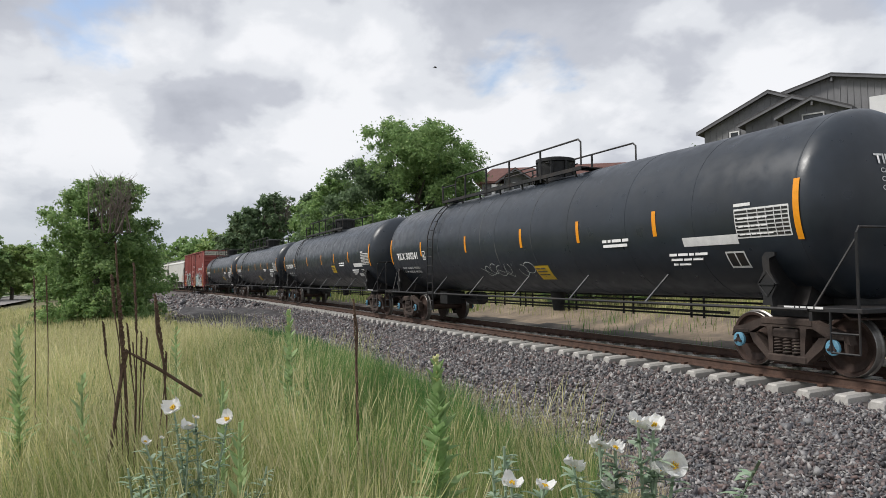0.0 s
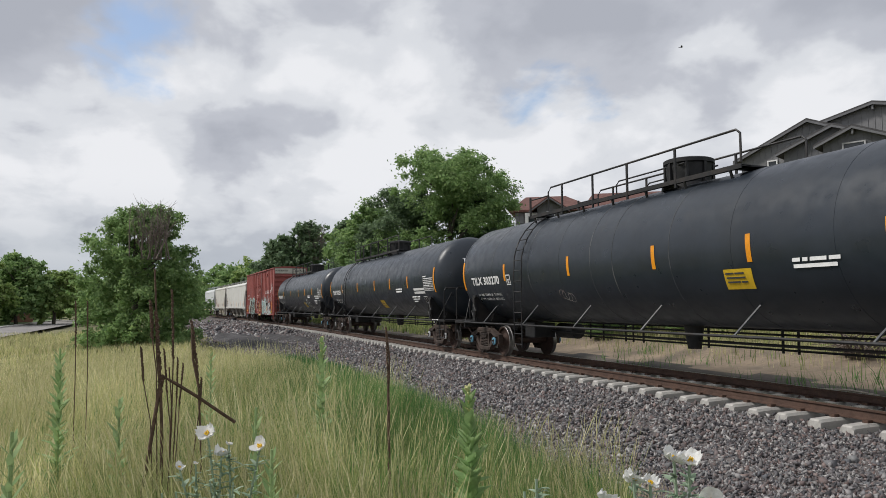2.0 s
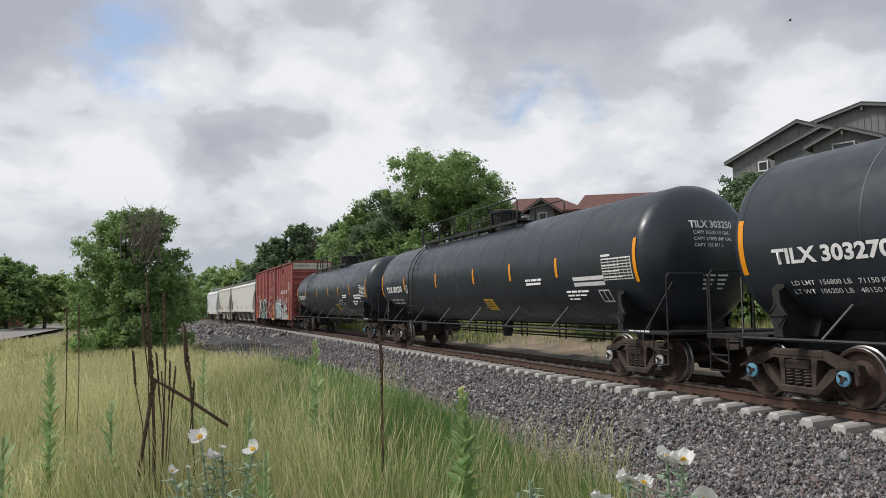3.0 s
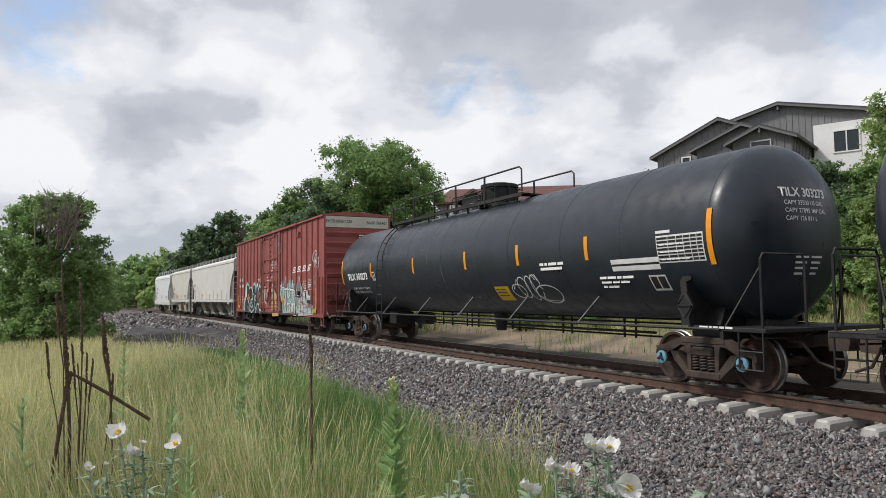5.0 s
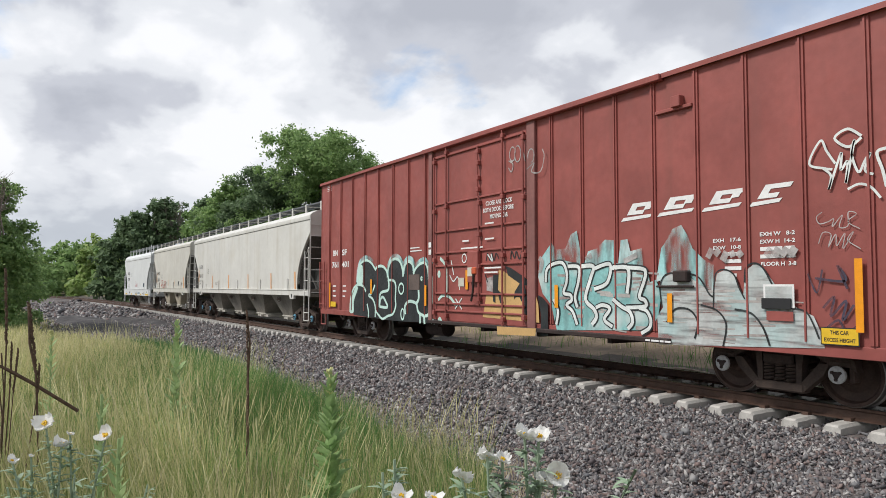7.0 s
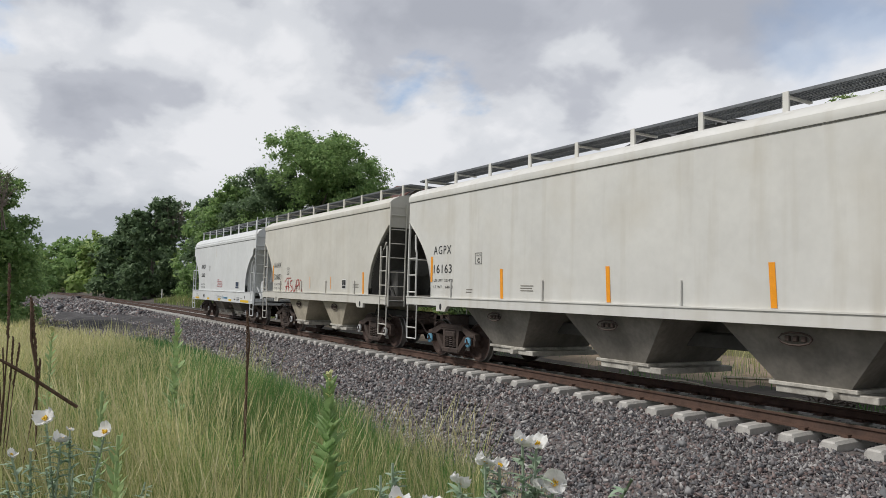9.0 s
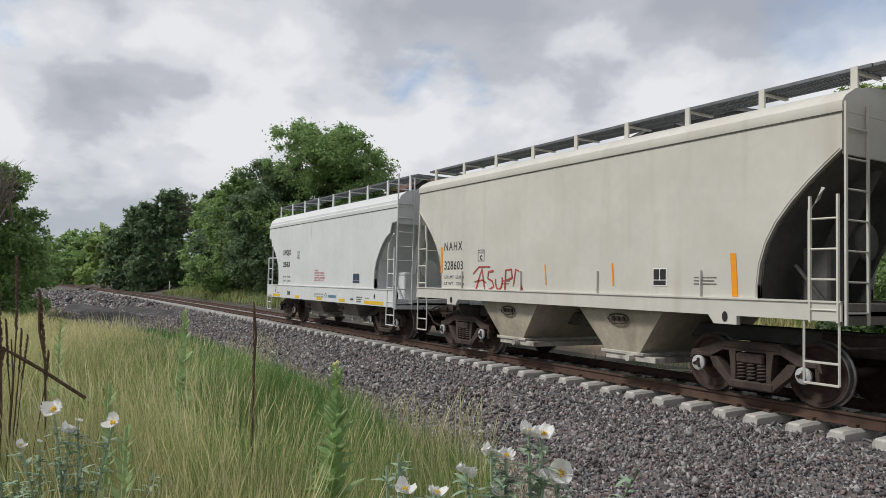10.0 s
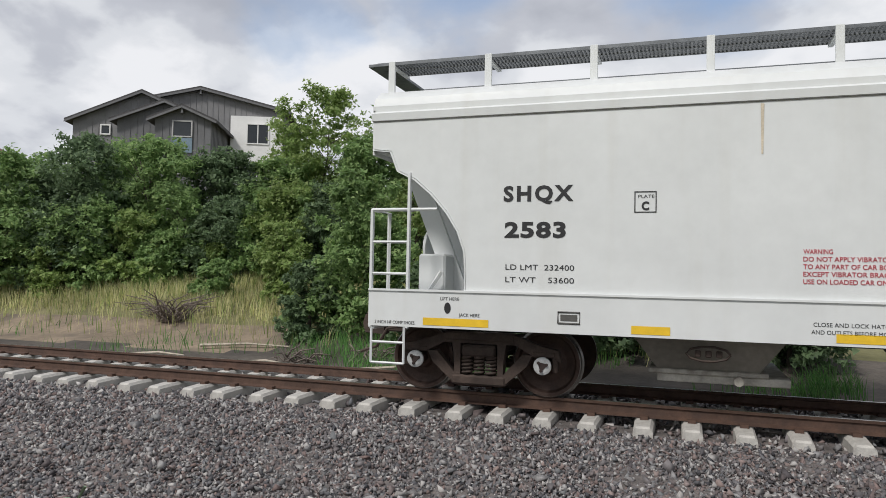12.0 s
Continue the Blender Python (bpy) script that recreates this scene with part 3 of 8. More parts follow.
    b.lathe([(0.62, 0.14), (1.15, 0.22)], "z", (0.2, 0, 0), 16)
    part("brake_gear", b, TANKDARK, car, kind="stuff")
    # top walkway, railing, valve housing
    b = Build()
    for y in (-1, 1):
        b.soft(-5.75, 2.6, y * 0.56 - (0.24 if y < 0 else 0), y * 0.56 + (0.24 if y > 0 else 0), 4.13, 4.17, 0.01)
        b.box(-5.75, 2.6, y * 0.81 - 0.012, y * 0.81 + 0.012, 4.09, 4.18)
        for x in (-5.5, -4.2, -2.9, -1.6, -0.3, 1.0, 2.3):
            b.tube([(x, y * 0.80, 4.10), (x, y * 0.74, 3.92)], 0.03, 5)
    b.box(-5.75, -5.3, -0.80, 0.80, 4.13, 4.16)
    b.box(2.2, 2.6, -0.80, 0.80, 4.13, 4.16)
    part("walkway", b, TANKDARK, car)
    for y in (-0.81, 0.81):
        b = Build()
        b.tube([(-4.65, y, 4.2), (-4.65, y, 4.72), (-4.5, y, 4.83), (2.5, y, 4.83), (2.6, y, 4.75), (2.6, y, 4.2)], 0.024, 6)
        b.tube([(-5.72, y, 4.62), (-4.65, y, 4.62)], 0.020, 5)
        b.tube([(-5.72, y, 4.10), (-5.72, y, 4.70)], 0.036, 6)
        for x in (-3.9, -2.4, -0.95, 0.75):
            b.tube([(x, y, 4.0), (x, y, 4.83)], 0.032, 6)
        b.tube([(-1.9, y * 0.55, 4.2), (-1.9, y * 0.55, 4.5), (-1.8, y * 0.55, 4.58), (0.6, y * 0.55, 4.58)], 0.020, 5)
        part("guard_rail", b, TANKDARK, car)
    b = Build()
    b.lathe([(4.05, 0.60), (4.18, 0.58), (4.20, 0.46), (4.62, 0.50), (4.64, 0.54), (4.72, 0.54), (4.74, 0.50), (4.78, 0.30), (4.79, 0.0)], "z", (0.2, 0, 0), 28)
    vh = part("valve_housing", b, TANKDARK, car)
    for k in range(8):
        b = Build()
        q = radians(45 * k)
        b.box(0.2 + 0.50 * math.cos(q) - 0.03, 0.2 + 0.50 * math.cos(q) + 0.03, 0.50 * math.sin(q) - 0.03, 0.50 * math.sin(q) + 0.03, 4.2, 4.70)
        part("lug", b, TANKDARK, vh)
    # ladder, following the tank's side
    b = Build()
    pts = [(-(TR + 0.10) * math.cos(radians(a)), TZ + (TR + 0.10) * math.sin(radians(a))) for a in range(0, 61, 10)]
    line = [(-1.62, 0.42), (-1.62, 1.6), (-1.62, 2.4)] + pts[1:]
    for x in (-5.26, -4.80):
        b.tube([(x, y, z) for y, z in line], 0.018, 5)
    for i in range(13):
        z = 0.5 + 0.29 * i
        y = -1.62 if z < TZ else -math.sqrt(max((TR + 0.10) ** 2 - (z - TZ) ** 2, 0.3))
        b.tube([(-5.26, y, z), (-4.80, y, z)], 0.014, 5)
    part("ladder", b, TANKDARK, car)
    # markings
    for x, h in ((9.19, 0.46), (5.99, 0.24), (3.42, 0.24), (0.85, 0.24), (-2.5, 0.24), (-6.11, 0.24), (-9.19, 0.46)):
        b = Build()
        decal(b, x - 0.055, x + 0.055, 2.53 - h, 2.53 + h, 0, 0, ROUND, 0, 8)
        part("reflective_strip", b, ORANGE, car, "orange reflective strip")
    b = Build()
    decal(b, 7.98, 9.06, 2.14, 2.62, 0, 0, ROUND, 0, 4, 0.004)
    for i in range(7):
        decal(b, 8.0, 9.04, 2.165 + i * 0.064, 2.205 + i * 0.064, 0, 1, ROUND, 0, 1, 0.009)
    for i, x in enumerate((8.26, 8.46, 8.62, 8.78, 8.92)):
        decal(b, x, x + 0.014, 2.14, 2.62, 0, 0, ROUND, 0, 4, 0.012)
    bars(b, 8.05, 2.19, [[0.12, 0.10, 0.09, 0.11, 0.08, 0.10], [0.10, 0.13, 0.08, 0.10, 0.12], [0.14, 0.09, 0.10, 0.11, 0.1]], 0.022, 0, -0.128, (TR + 0.004, TZ))
    bars(b, 7.98, 2.66, [[0.35]], 0.05, 0, 0.1, ROUND)
    part("data_panel", b, [WHITE, TANKDARK], car, "white stencilled data panel")
    b = Build()
    if tag in (2, 3):
        decal(b, 6.69, 7.98, 2.17, 2.26, 0, 0, ROUND)
        decal(b, 6.69, 7.98, 2.04, 2.13, 0, 0, ROUND)
    else:
        decal(b, 6.69, 7.98, 2.06, 2.22, 0, 0, ROUND)
    part("white_label", b, WHITE, car)
    if tag == 1:
        b = Build()
        decal(b, 7.0, 7.55, 1.64, 1.77, 0, 0, ROUND)
        part("white_label", b, WHITE, car)
    b = Build()
    bars(b, 8.88, 1.035, [[0.18, 0.06, 0.10, 0.1, 0.14]], 0.035, -1.476, 0.1)
    part("shoe_stencil", b, WHITE, car, kind="stuff")
    b = Build()
    decal(b, 7.60, 8.02, 1.66, 1.94, 0, 0, ROUND, 0, 4)
    decal(b, 7.63, 7.79, 1.695, 1.91, 0, 1, ROUND, 0, 4, 0.009)
    decal(b, 7.82, 7.99, 1.695, 1.91, 0, 1, ROUND, 0, 4, 0.009)
    part("placard_holder", b, [WHITE, TANKDARK], car)
    b = Build()
    bars(b, 6.22, 1.90, [[0.2, 0.25, 0.12, 0.3], [0.3, 0.2, 0.25], [0.12, 0.3]], 0.05, 0, 0.085, ROUND)
    bars(b, 4.30, 2.24, [[0.15, 0.1, 0.3, 0.2], [0.8]], 0.06, 0, 0.10, ROUND)
    part("small_stencil_work", b, WHITE, car, kind="stuff")
    b = Build()
    sx0, sz0 = (1.92 if tag == 3 else 2.70 if tag == 1 else 1.08), (0.37 if tag == 1 else 0.0)
    decal(b, sx0, sx0 + 0.66, 1.47 + sz0, 1.82 + sz0, 0, 0, ROUND, 0.05, 4)
    bars(b, sx0 + 0.08, 1.73 + sz0, [[0.2, 0.22], [0.45], [0.3, 0.15]], 0.03, 0, 0.075, (TR + 0.002, TZ), 1)
    part("warning_sticker", b, [YELLOW, BLACK], car, "yellow warning sticker")
    lettering("car_number", code, -8.55, 2.22, 0.235, 0, WHITE, car, 2.05, 0.012, bend=ROUND)
    dish = (9.18, 0.70, TR, TZ)
    lettering("end_number", code, -0.57, 3.17, 0.15, 0, WHITE, car, 1.10, 0.006, end=1, head=dish)
    us, imp, lit = (("33480", "27877", "126 733"), ("33480", "27877", "126 733"), ("33500", "27895", "126 811"), ("33500", "27895", "126 811"))[tag]
    for k, t in enumerate((f"CAPY {us} US GAL", f"CAPY {imp} IMP GAL", f"CAPY {lit} L")):
        lettering("capacity_text", t, -0.50, 3.03 - 0.13 * k, 0.075, 0, WHITE, car, (0.92, 0.98, 0.72)[k], 0.001, end=1, head=dish)
    for k in range(4):
        q = Build()
        for a, c in ((-0.30, 0.0), (0.06, 0.34)):
            zz = 2.16 - 0.09 * k
            pts = [(y, z) for y, z in ((a, zz), (c - 0.04 * k, zz), (c - 0.04 * k, zz + 0.035), (a, zz + 0.035))]
            q.add([(9.18 + 0.70 * math.sqrt(1 - (y * y + (z - TZ) ** 2) / TR ** 2) + 0.012, y, z) for y, z in pts], [(0, 1, 2, 3)])
        part("stencil_line", q, WHITE, car, kind="stuff")
    for k, t in enumerate(("LD LMT  156800 LB   71150 KG", "LT WT  106200 LB   48150 KG")):
        lettering("weight_text", t, -8.33 - 0.02 * k, 1.87 - 0.135 * k, 0.075, 0, WHITE, car, 1.70, 0.001, bend=ROUND)
    b = Build()
    for a in ((-6.02, -5.99, 2.16, 2.46), (-5.79, -5.76, 2.16, 2.46)):
        decal(b, *a, 0, 0, ROUND, 0, 2, 0.008)
    for a in ((-6.02, -5.76, 2.43, 2.46), (-6.02, -5.76, 2.16, 2.19)):
        decal(b, *a, 0, 0, ROUND, 0, 1, 0.008)
    part("plate_mark", b, WHITE, car)
    lettering("plate_letter", "C" if tag > 1 else "E", -5.94, 2.215, 0.12, 0, WHITE, car, 0.10, 0.008, bend=ROUND)
    # sprayed scribbles
    b = Build()
    if tag == 3:
        for q in ((3.05, 1.70, 0.28, 0.16, 60, 420), (3.32, 1.78, 0.20, 0.24, 0, 360), (3.62, 1.76, 0.15, 0.28, -60, 300), (3.86, 1.80, 0.16, 0.26, 30, 330)):
            ribbon(b, curl(*q[:6], 26), 0.026, 0, 0, ROUND)
        ribbon(b, [(2.86, 1.74), (3.14, 1.98), (3.18, 1.6), (3.5, 2.05), (3.6, 1.55), (3.78, 2.08), (3.92, 1.95)], 0.024, 0, 0, ROUND)
        ribbon(b, curl(4.18, 1.62, 0.46, 0.2, 120, -250, 24), 0.026, 0, 0, ROUND)
        ribbon(b, [(3.95, 2.08), (4.05, 1.86), (3.98, 1.78), (4.55, 1.46), (3.95, 1.48), (3.7, 1.6)], 0.026, 0, 0, ROUND)
        part("sprayed_tag", b, SPRAYWHITE, car, "white outlined spray tag")
    elif tag == 0:
        for i, x in enumerate((-1.5, -1.1, -0.75, -0.3, 0.5, 0.85)):
            ribbon(b, curl(x, 1.72 + 0.06 * (i % 2), 0.16 + 0.05 * (i % 3), 0.14, 40 * i, 40 * i + 300, 14), 0.014, 0, 0, ROUND)
        ribbon(b, [(-1.9, 1.8), (-1.3, 1.6), (-0.9, 1.75), (-0.2, 1.55), (0.0, 1.9)], 0.014, 0, 0, ROUND)
        part("sprayed_tag", b, SPRAYWHITE, car, "thin white scribble")
    elif tag == 1:
        for i in range(4):
            ribbon(b, curl(-3.1 + 0.12 * i, 1.85 - 0.03 * i, 0.13, 0.11, 70 * i, 70 * i + 290, 12), 0.014, 0, 0, ROUND)
        part("sprayed_tag", b, SPRAYGREY, car, "small pale scribble")
    CARS.append((car, place, 8.55))
    return car


for i, (code, place) in enumerate((("TILX 303241", 76.27), ("TILX 303270", 55.0), ("TILX 303250", 33.65), ("TILX 303273", 12.31))):
    tank_car(code, place, i)


# ---- box car ----
def box_car(place):
    car = tagged(new("box_car"), "dark red ribbed box railcar covered in graffiti along its lower side", "box railcar")
    Y, Z0, Z1 = 1.50, 0.78, 5.06
    b = Build()
    b.soft(-9.42, 9.42, -Y, Y, Z0, Z1, 0.02)
    part("body", b, BOXRED, car, "red painted steel body")
    b = Build()
    b.profile([(-1.58, 5.02), (-1.58, 5.10), (-0.9, 5.20), (0, 5.24), (0.9, 5.20), (1.58, 5.10), (1.58, 5.02), (1.50, 5.063), (-1.50, 5.063)], -9.46, 9.46)
    for k in range(20):
        x = -9.1 + 0.958 * k
        b.profile([(-1.56, 5.10), (0, 5.27), (1.56, 5.10), (0, 5.20)], x - 0.03, x + 0.03)
    part("roof", b, BOXRED, car)
    ribs = [-8.68 + 0.90 * k for k in range(8)] + [2.56 + 0.866 * k for k in range(8)]
    for s in (-1, 1):
        for x in ribs:
            b = Build()
            for hw, deep in ((0.05, 0.026), (0.013, 0.048)):
                b.prism([(x - hw, Z0 + 0.12), (x + hw, Z0 + 0.12), (x + hw, 5.0), (x - hw, 5.0)], s * Y, s * (Y + deep))
            part("rib", b, BOXRED, car)
        b = Build()
        b.soft(-9.42, 9.42, min(s * Y, s * (Y + 0.024)), max(s * Y, s * (Y + 0.024)), Z0 - 0.06, Z0 + 0.10, 0.008)
        part("side_sill", b, BOXRED, car)
        ya, yb = sorted((s * Y, s * (Y + 0.07)))
        for x0, x1 in ((-2.15, -1.98), (1.84, 2.10)):
            part("door_post", Build().soft(x0, x1, ya, yb - (0.0 if s < 0 else 0.03), Z0 - 0.05, 5.02, 0.01), BOXWORN, car, "worn faded red door post")
        ya, yb = sorted((s * Y, s * (Y + 0.13)))
        part("door_track", Build().soft(-2.4, 5.4, ya, yb, 4.99, 5.10, 0.012), BOXRED, car)
        part("door_track", Build().soft(-2.1, 5.5, ya, yb, 0.72, 0.80, 0.012), BOXDARK, car)
        ya, yb = sorted((s * Y, s * (Y + 0.035)))
        door = part("door", Build().box(-1.90, 1.80, ya, yb, 0.82, 4.86), BOXRED, car, "plug door with a panelled face")
        for z in (1.05, 1.22, 1.46, 2.12, 2.44, 2.96, 3.64, 4.80):
            ya, yb = sorted((s * (Y + 0.035), s * (Y + 0.075)))
            part("door_ridge", Build().soft(-1.86, 1.76, ya, yb, z - 0.022, z + 0.022, 0.008), BOXRED, door)
        for x, z0, z1 in ((-1.82, 0.84, 4.82), (-1.26, 0.78, 4.98), (0.10, 3.66, 4.8), (0.14, 1.2, 3.62), (1.04, 0.78, 4.98), (1.76, 0.84, 4.82)):
            p = Build()
            p.tube([(x, s * (Y + 0.10), z0), (x, s * (Y + 0.10), z1)], 0.024, 6)
            for z in (z0 + 0.15, z0 + (z1 - z0) * 0.36, z0 + (z1 - z0) * 0.66, z1 - 0.12):
                p.soft(x - 0.05, x + 0.05, min(s * (Y + 0.036), s * (Y + 0.125)), max(s * (Y + 0.036), s * (Y + 0.125)), z - 0.05, z + 0.05, 0.01)
            part("lock_rod", p, BOXRED, door)
        ya, yb = sorted((s * (Y + 0.036), s * (Y + 0.14)))
        part("latch_box", Build().soft(-0.26, 0.16, ya, yb - (0.0 if s < 0 else 0.05), 1.72, 2.42, 0.012), BOXRED, door)
        part("latch_handle", Build().soft(-0.06, 0.12, ya - (0.03 if s < 0 else 0), yb + (0.03 if s > 0 else 0), 1.90, 2.06, 0.02), mat("latch_orange", (0.50, 0.09, 0.03), 0.5), door, "orange-red latch handle")
        part("latch_lever", Build().tube([(0.03, s * (Y + 0.16), 1.9), (0.0, s * (Y + 0.16), 1.5), (-0.08, s * (Y + 0.15), 1.3)], 0.028, 6), BOXDARK, door)
        part("door_roller_box", Build().soft(5.62, 5.9, min(s * Y, s * (Y + 0.14)), max(s * Y, s * (Y + 0.14)), 1.70, 1.88, 0.02), BOXDARK, car)
        part("tool_rail", Build().tube([(5.25, s * (Y + 0.07), 1.63), (5.98, s * (Y + 0.07), 1.63)], 0.02, 5), BOXDARK, car)
        p = Build()
        p.soft(5.24, 5.98, min(s * Y, s * (Y + 0.06)), max(s * Y, s * (Y + 0.06)), 4.44, 4.50, 0.01)
        p.soft(5.62, 5.80, min(s * Y, s * (Y + 0.12)), max(s * Y, s * (Y + 0.12)), 4.48, 4.66, 0.01)
        part("door_stop", p, BOXRED, car)
        for x in (9.02, -9.4):
            l = ladder(car, x, x + 0.40, s * (Y + 0.07), 0.9, 2.45, 0.38, BOXRED, "grab_iron_ladder", 0.016)
        for x in (9.0, -9.4):
            q = Build()
            for u in (x, x + 0.4):
                q.tube([(u, s * 1.5, 0.8), (u, s * 1.5, 0.38)], 0.018, 5)
            q.tube([(x, s * 1.5, 0.38), (x + 0.4, s * 1.5, 0.38)], 0.02, 5)
            part("step", q, BOXRED, car)
    for s in (-1, 1):
        xe = s * 9.42
        ew = part("end_wall", Build().soft(min(xe, xe + s * 0.012), max(xe, xe + s * 0.012), -1.46, 1.46, 0.80, 4.55, 0.003), BOXRED, car, "corrugated red end wall", 20)
        for i in range(8):
            e = Build()
            z = 1.05 + 0.44 * i
            e.add([(xe + s * 0.010, -1.42, z), (xe + s * 0.010, 1.42, z), (xe + s * 0.085, 1.36, z + 0.20), (xe + s * 0.085, -1.36, z + 0.20), (xe + s * 0.010, -1.42, z + 0.27), (xe + s * 0.010, 1.42, z + 0.27)],
                  [(0, 1, 2, 3), (3, 2, 5, 4), (0, 3, 4), (1, 5, 2)])
            part("corrugation", e, BOXRED, ew, "", 20)
        for y in (-1.47, 1.47):
            part("corner_post", Build().soft(min(xe, xe + s * 0.05), max(xe, xe + s * 0.05), y - 0.04, y + 0.04, Z0, 5.05, 0.01), BOXRED, car)
        e = Build()
        e.soft(min(xe, xe + s * 0.03), max(xe, xe + s * 0.03), -1.45, 1.45, 4.56, 5.04, 0.008)
        part("top_panel", e, CREAM, car, "cream painted top panel")
        e = Build()
        e.soft(min(xe, xe + s * 0.35), max(xe, xe + s * 0.35), -1.3, 0.9, 1.42, 1.46, 0.01)
        e.lathe([(0.0, 0.28), (s * 0.05, 0.28), (s * 0.06, 0.24), (s * 0.02, 0.05)], "x", (xe + s * 0.22, 0.75, 2.2), 18)
        e.soft(min(xe, xe + s * 0.25), max(xe, xe + s * 0.25), 0.55, 0.95, 1.7, 2.05, 0.02)
        e.tube([(xe + s * 0.3, -1.45, 2.42), (xe + s * 0.3, 1.0, 2.42)], 0.018, 5)
        part("brake_platform", e, BOXDARK, car)
        lever = Build().tube([(xe + s * 0.12, -1.42, 1.02), (xe + s * 0.16, -1.36, 0.84), (xe + s * 0.16, -1.30, 0.72), (xe + s * 0.16, -1.22, 0.80), (xe + s * 0.18, -0.3, 0.76), (xe + s * 0.34, -0.1, 0.92)], 0.022, 6)
        part("cut_lever", lever, CREAM, car, "pale worn uncoupling lever")
        for y in (-1.42, 0.98):
            ladder(car, y, y + 0.44, xe + s * 0.13, 0.9, 2.5, 0.38, BOXRED, "end_ladder", 0.016, "y")
        for y in (-0.55, 0.5):
            part("air_hose", Build().tube([(xe, y, 0.84), (xe + s * 0.25, y, 0.78), (xe + s * 0.45, y * 0.8, 0.50), (xe + s * 0.8, y * 0.7, 0.44)], 0.028, 6), BOXDARK, car)
        coupler(car, s * 9.5, s)
        truck(car, s * 7.05, WHEEL_GREY)
    b = Build()
    b.soft(-9.3, 9.3, -0.35, 0.35, 0.60, 0.80, 0.02)
    for x in (-4, -2, 0, 2, 4):
        b.box(x - 0.06, x + 0.06, -1.4, 1.4, 0.62, 0.79)
    b.lathe([(-0.45, 0.0), (-0.43, 0.2), (0.43, 0.2), (0.45, 0.0)], "x", (-3.0, -0.7, 0.52), 16)
    part("underframe", b, BOXDARK, car)
    # markings on the side
    y = -(Y + 0.008)
    bars_b = Build()
    bars(bars_b, -8.95, 4.95, [[0.34], [0.34], [0.34], [0.34]], 0.025, y, 0.055)
    bars(bars_b, -3.2, 2.62, [[0.5], [0.62]], 0.03, y, 0.08)
    bars(bars_b, -8.42, 1.62, [[0.26], [0.22], [0.26]], 0.045, y, 0.16)
    bars(bars_b, -7.62, 1.62, [[0.26], [0.28], [0.2]], 0.045, y, 0.16)
    bars(bars_b, 6.50, 2.08, [[0.28], [0.28], [0.28], [0.2]], 0.055, y, 0.105)
    bars(bars_b, 7.09, 2.13, [[0.34, 0.14], [0.36, 0.14]], 0.055, y, 0.105)
    bars(bars_b, 5.05, 0.74, [[0.10, 0.16, 0.08, 0.12]], 0.03, -(Y + 0.135), 0.1)
    for x, z in ((-2.12, 2.6), (-2.12, 2.42)):
        decal(bars_b, x, x + 0.13, z, z + 0.13, -(Y + 0.076), 0, None, 0, 1)
    for x, z, w in ((-0.55, 2.66, 0.26), (0.36, 2.66, 0.34), (0.36, 3.0, 0.34), (-0.62, 2.49, 0.9), (0.34, 2.02, 0.7), (0.34, 1.92, 0.5)):
        decal(bars_b, x, x + w, z, z + 0.035, -(Y + 0.078), 0, None, 0, 1)
    part("small_stencil_work", bars_b, WHITE, car, kind="stuff")
    for x, z, t in ((-8.42, 2.62, "BN"), (-7.70, 2.62, "SF"), (-8.50, 2.24, "761"), (-7.70, 2.24, "401")):
        lettering("car_number", t, x, z, 0.18, y, WHITE, car, 0.52 if len(t) > 2 else 0.38, 0.008)
    for x, z, t, w in ((6.30, 2.29, "EXH   17-6", 0.48), (6.30, 2.18, "EXW   10-8", 0.48), (7.09, 2.34, "EXH W   8-2", 0.53), (7.09, 2.235, "EXW H  14-2", 0.53), (7.10, 1.92, "FLOOR H  3-8", 0.53)):
        lettering("dimension_text", t, x, z, 0.055, y, WHITE, car, w, 0.002)
    yd = -(Y + 0.050)
    for k, t in enumerate(("CLOSE AND LOCK", "BOTH DOORS BEFORE", "MOVING CAR")):
        lettering("door_notice", t, 0.30 + (0.06, -0.04, 0.22)[k], 3.42 - 0.15 * k, 0.095, yd, WHITE, car, (0.98, 1.12, 0.66)[k], 0.003)
    # the railway's mark as plain slanted shapes with a bar below each
    logo = Build()
    for k, (x, z, w) in enumerate(((4.55, 2.85, 0.50), (5.36, 2.87, 0.54), (6.24, 2.87, 0.50), (7.06, 2.87, 0.42))):
        h, lean = 0.19, 0.14
        for u0, u1, v0, v1 in ((0, 1, 0.66, 1.0), (0, 0.72, 0.0, 0.34), (0.0, 0.30, 0.34, 0.66), (0.66, 0.94, 0.34, 0.66))[:(4, 4, 4, 3)[k]]:
            logo.add([(x + w * u0 + lean * v0, y, z + h * v0), (x + w * u1 + lean * v0, y, z + h * v0), (x + w * u1 + lean * v1, y, z + h * v1), (x + w * u0 + lean * v1, y, z + h * v1)], [(0, 1, 2, 3)])
        logo.add([(x - 0.14, y, z - 0.10), (x + w + 0.02 - (0.1 if k == 3 else 0), y, z - 0.07), (x + w + 0.07 - (0.1 if k == 3 else 0), y, z - 0.015), (x - 0.08, y, z - 0.04)], [(0, 1, 2, 3)])
    part("railway_mark", logo, WHITE, car, "cream slanted railway mark")
    for x, z, tall in ((8.48, 1.52, 0.46), (2.74, 1.44, 0.22), (5.50, 1.29, 0.23), (-8.55, 1.35, 0.40), (-5.45, 1.62, 0.21), (-2.30, 1.40, 0.26), (-0.40, 1.78, 0.22)):
        b = Build()
        decal(b, x - 0.05, x + 0.05, z - tall, z + tall, -(Y + 0.062))
        part("reflective_strip", b, ORANGE, car, "orange reflective strip")
    b = Build()
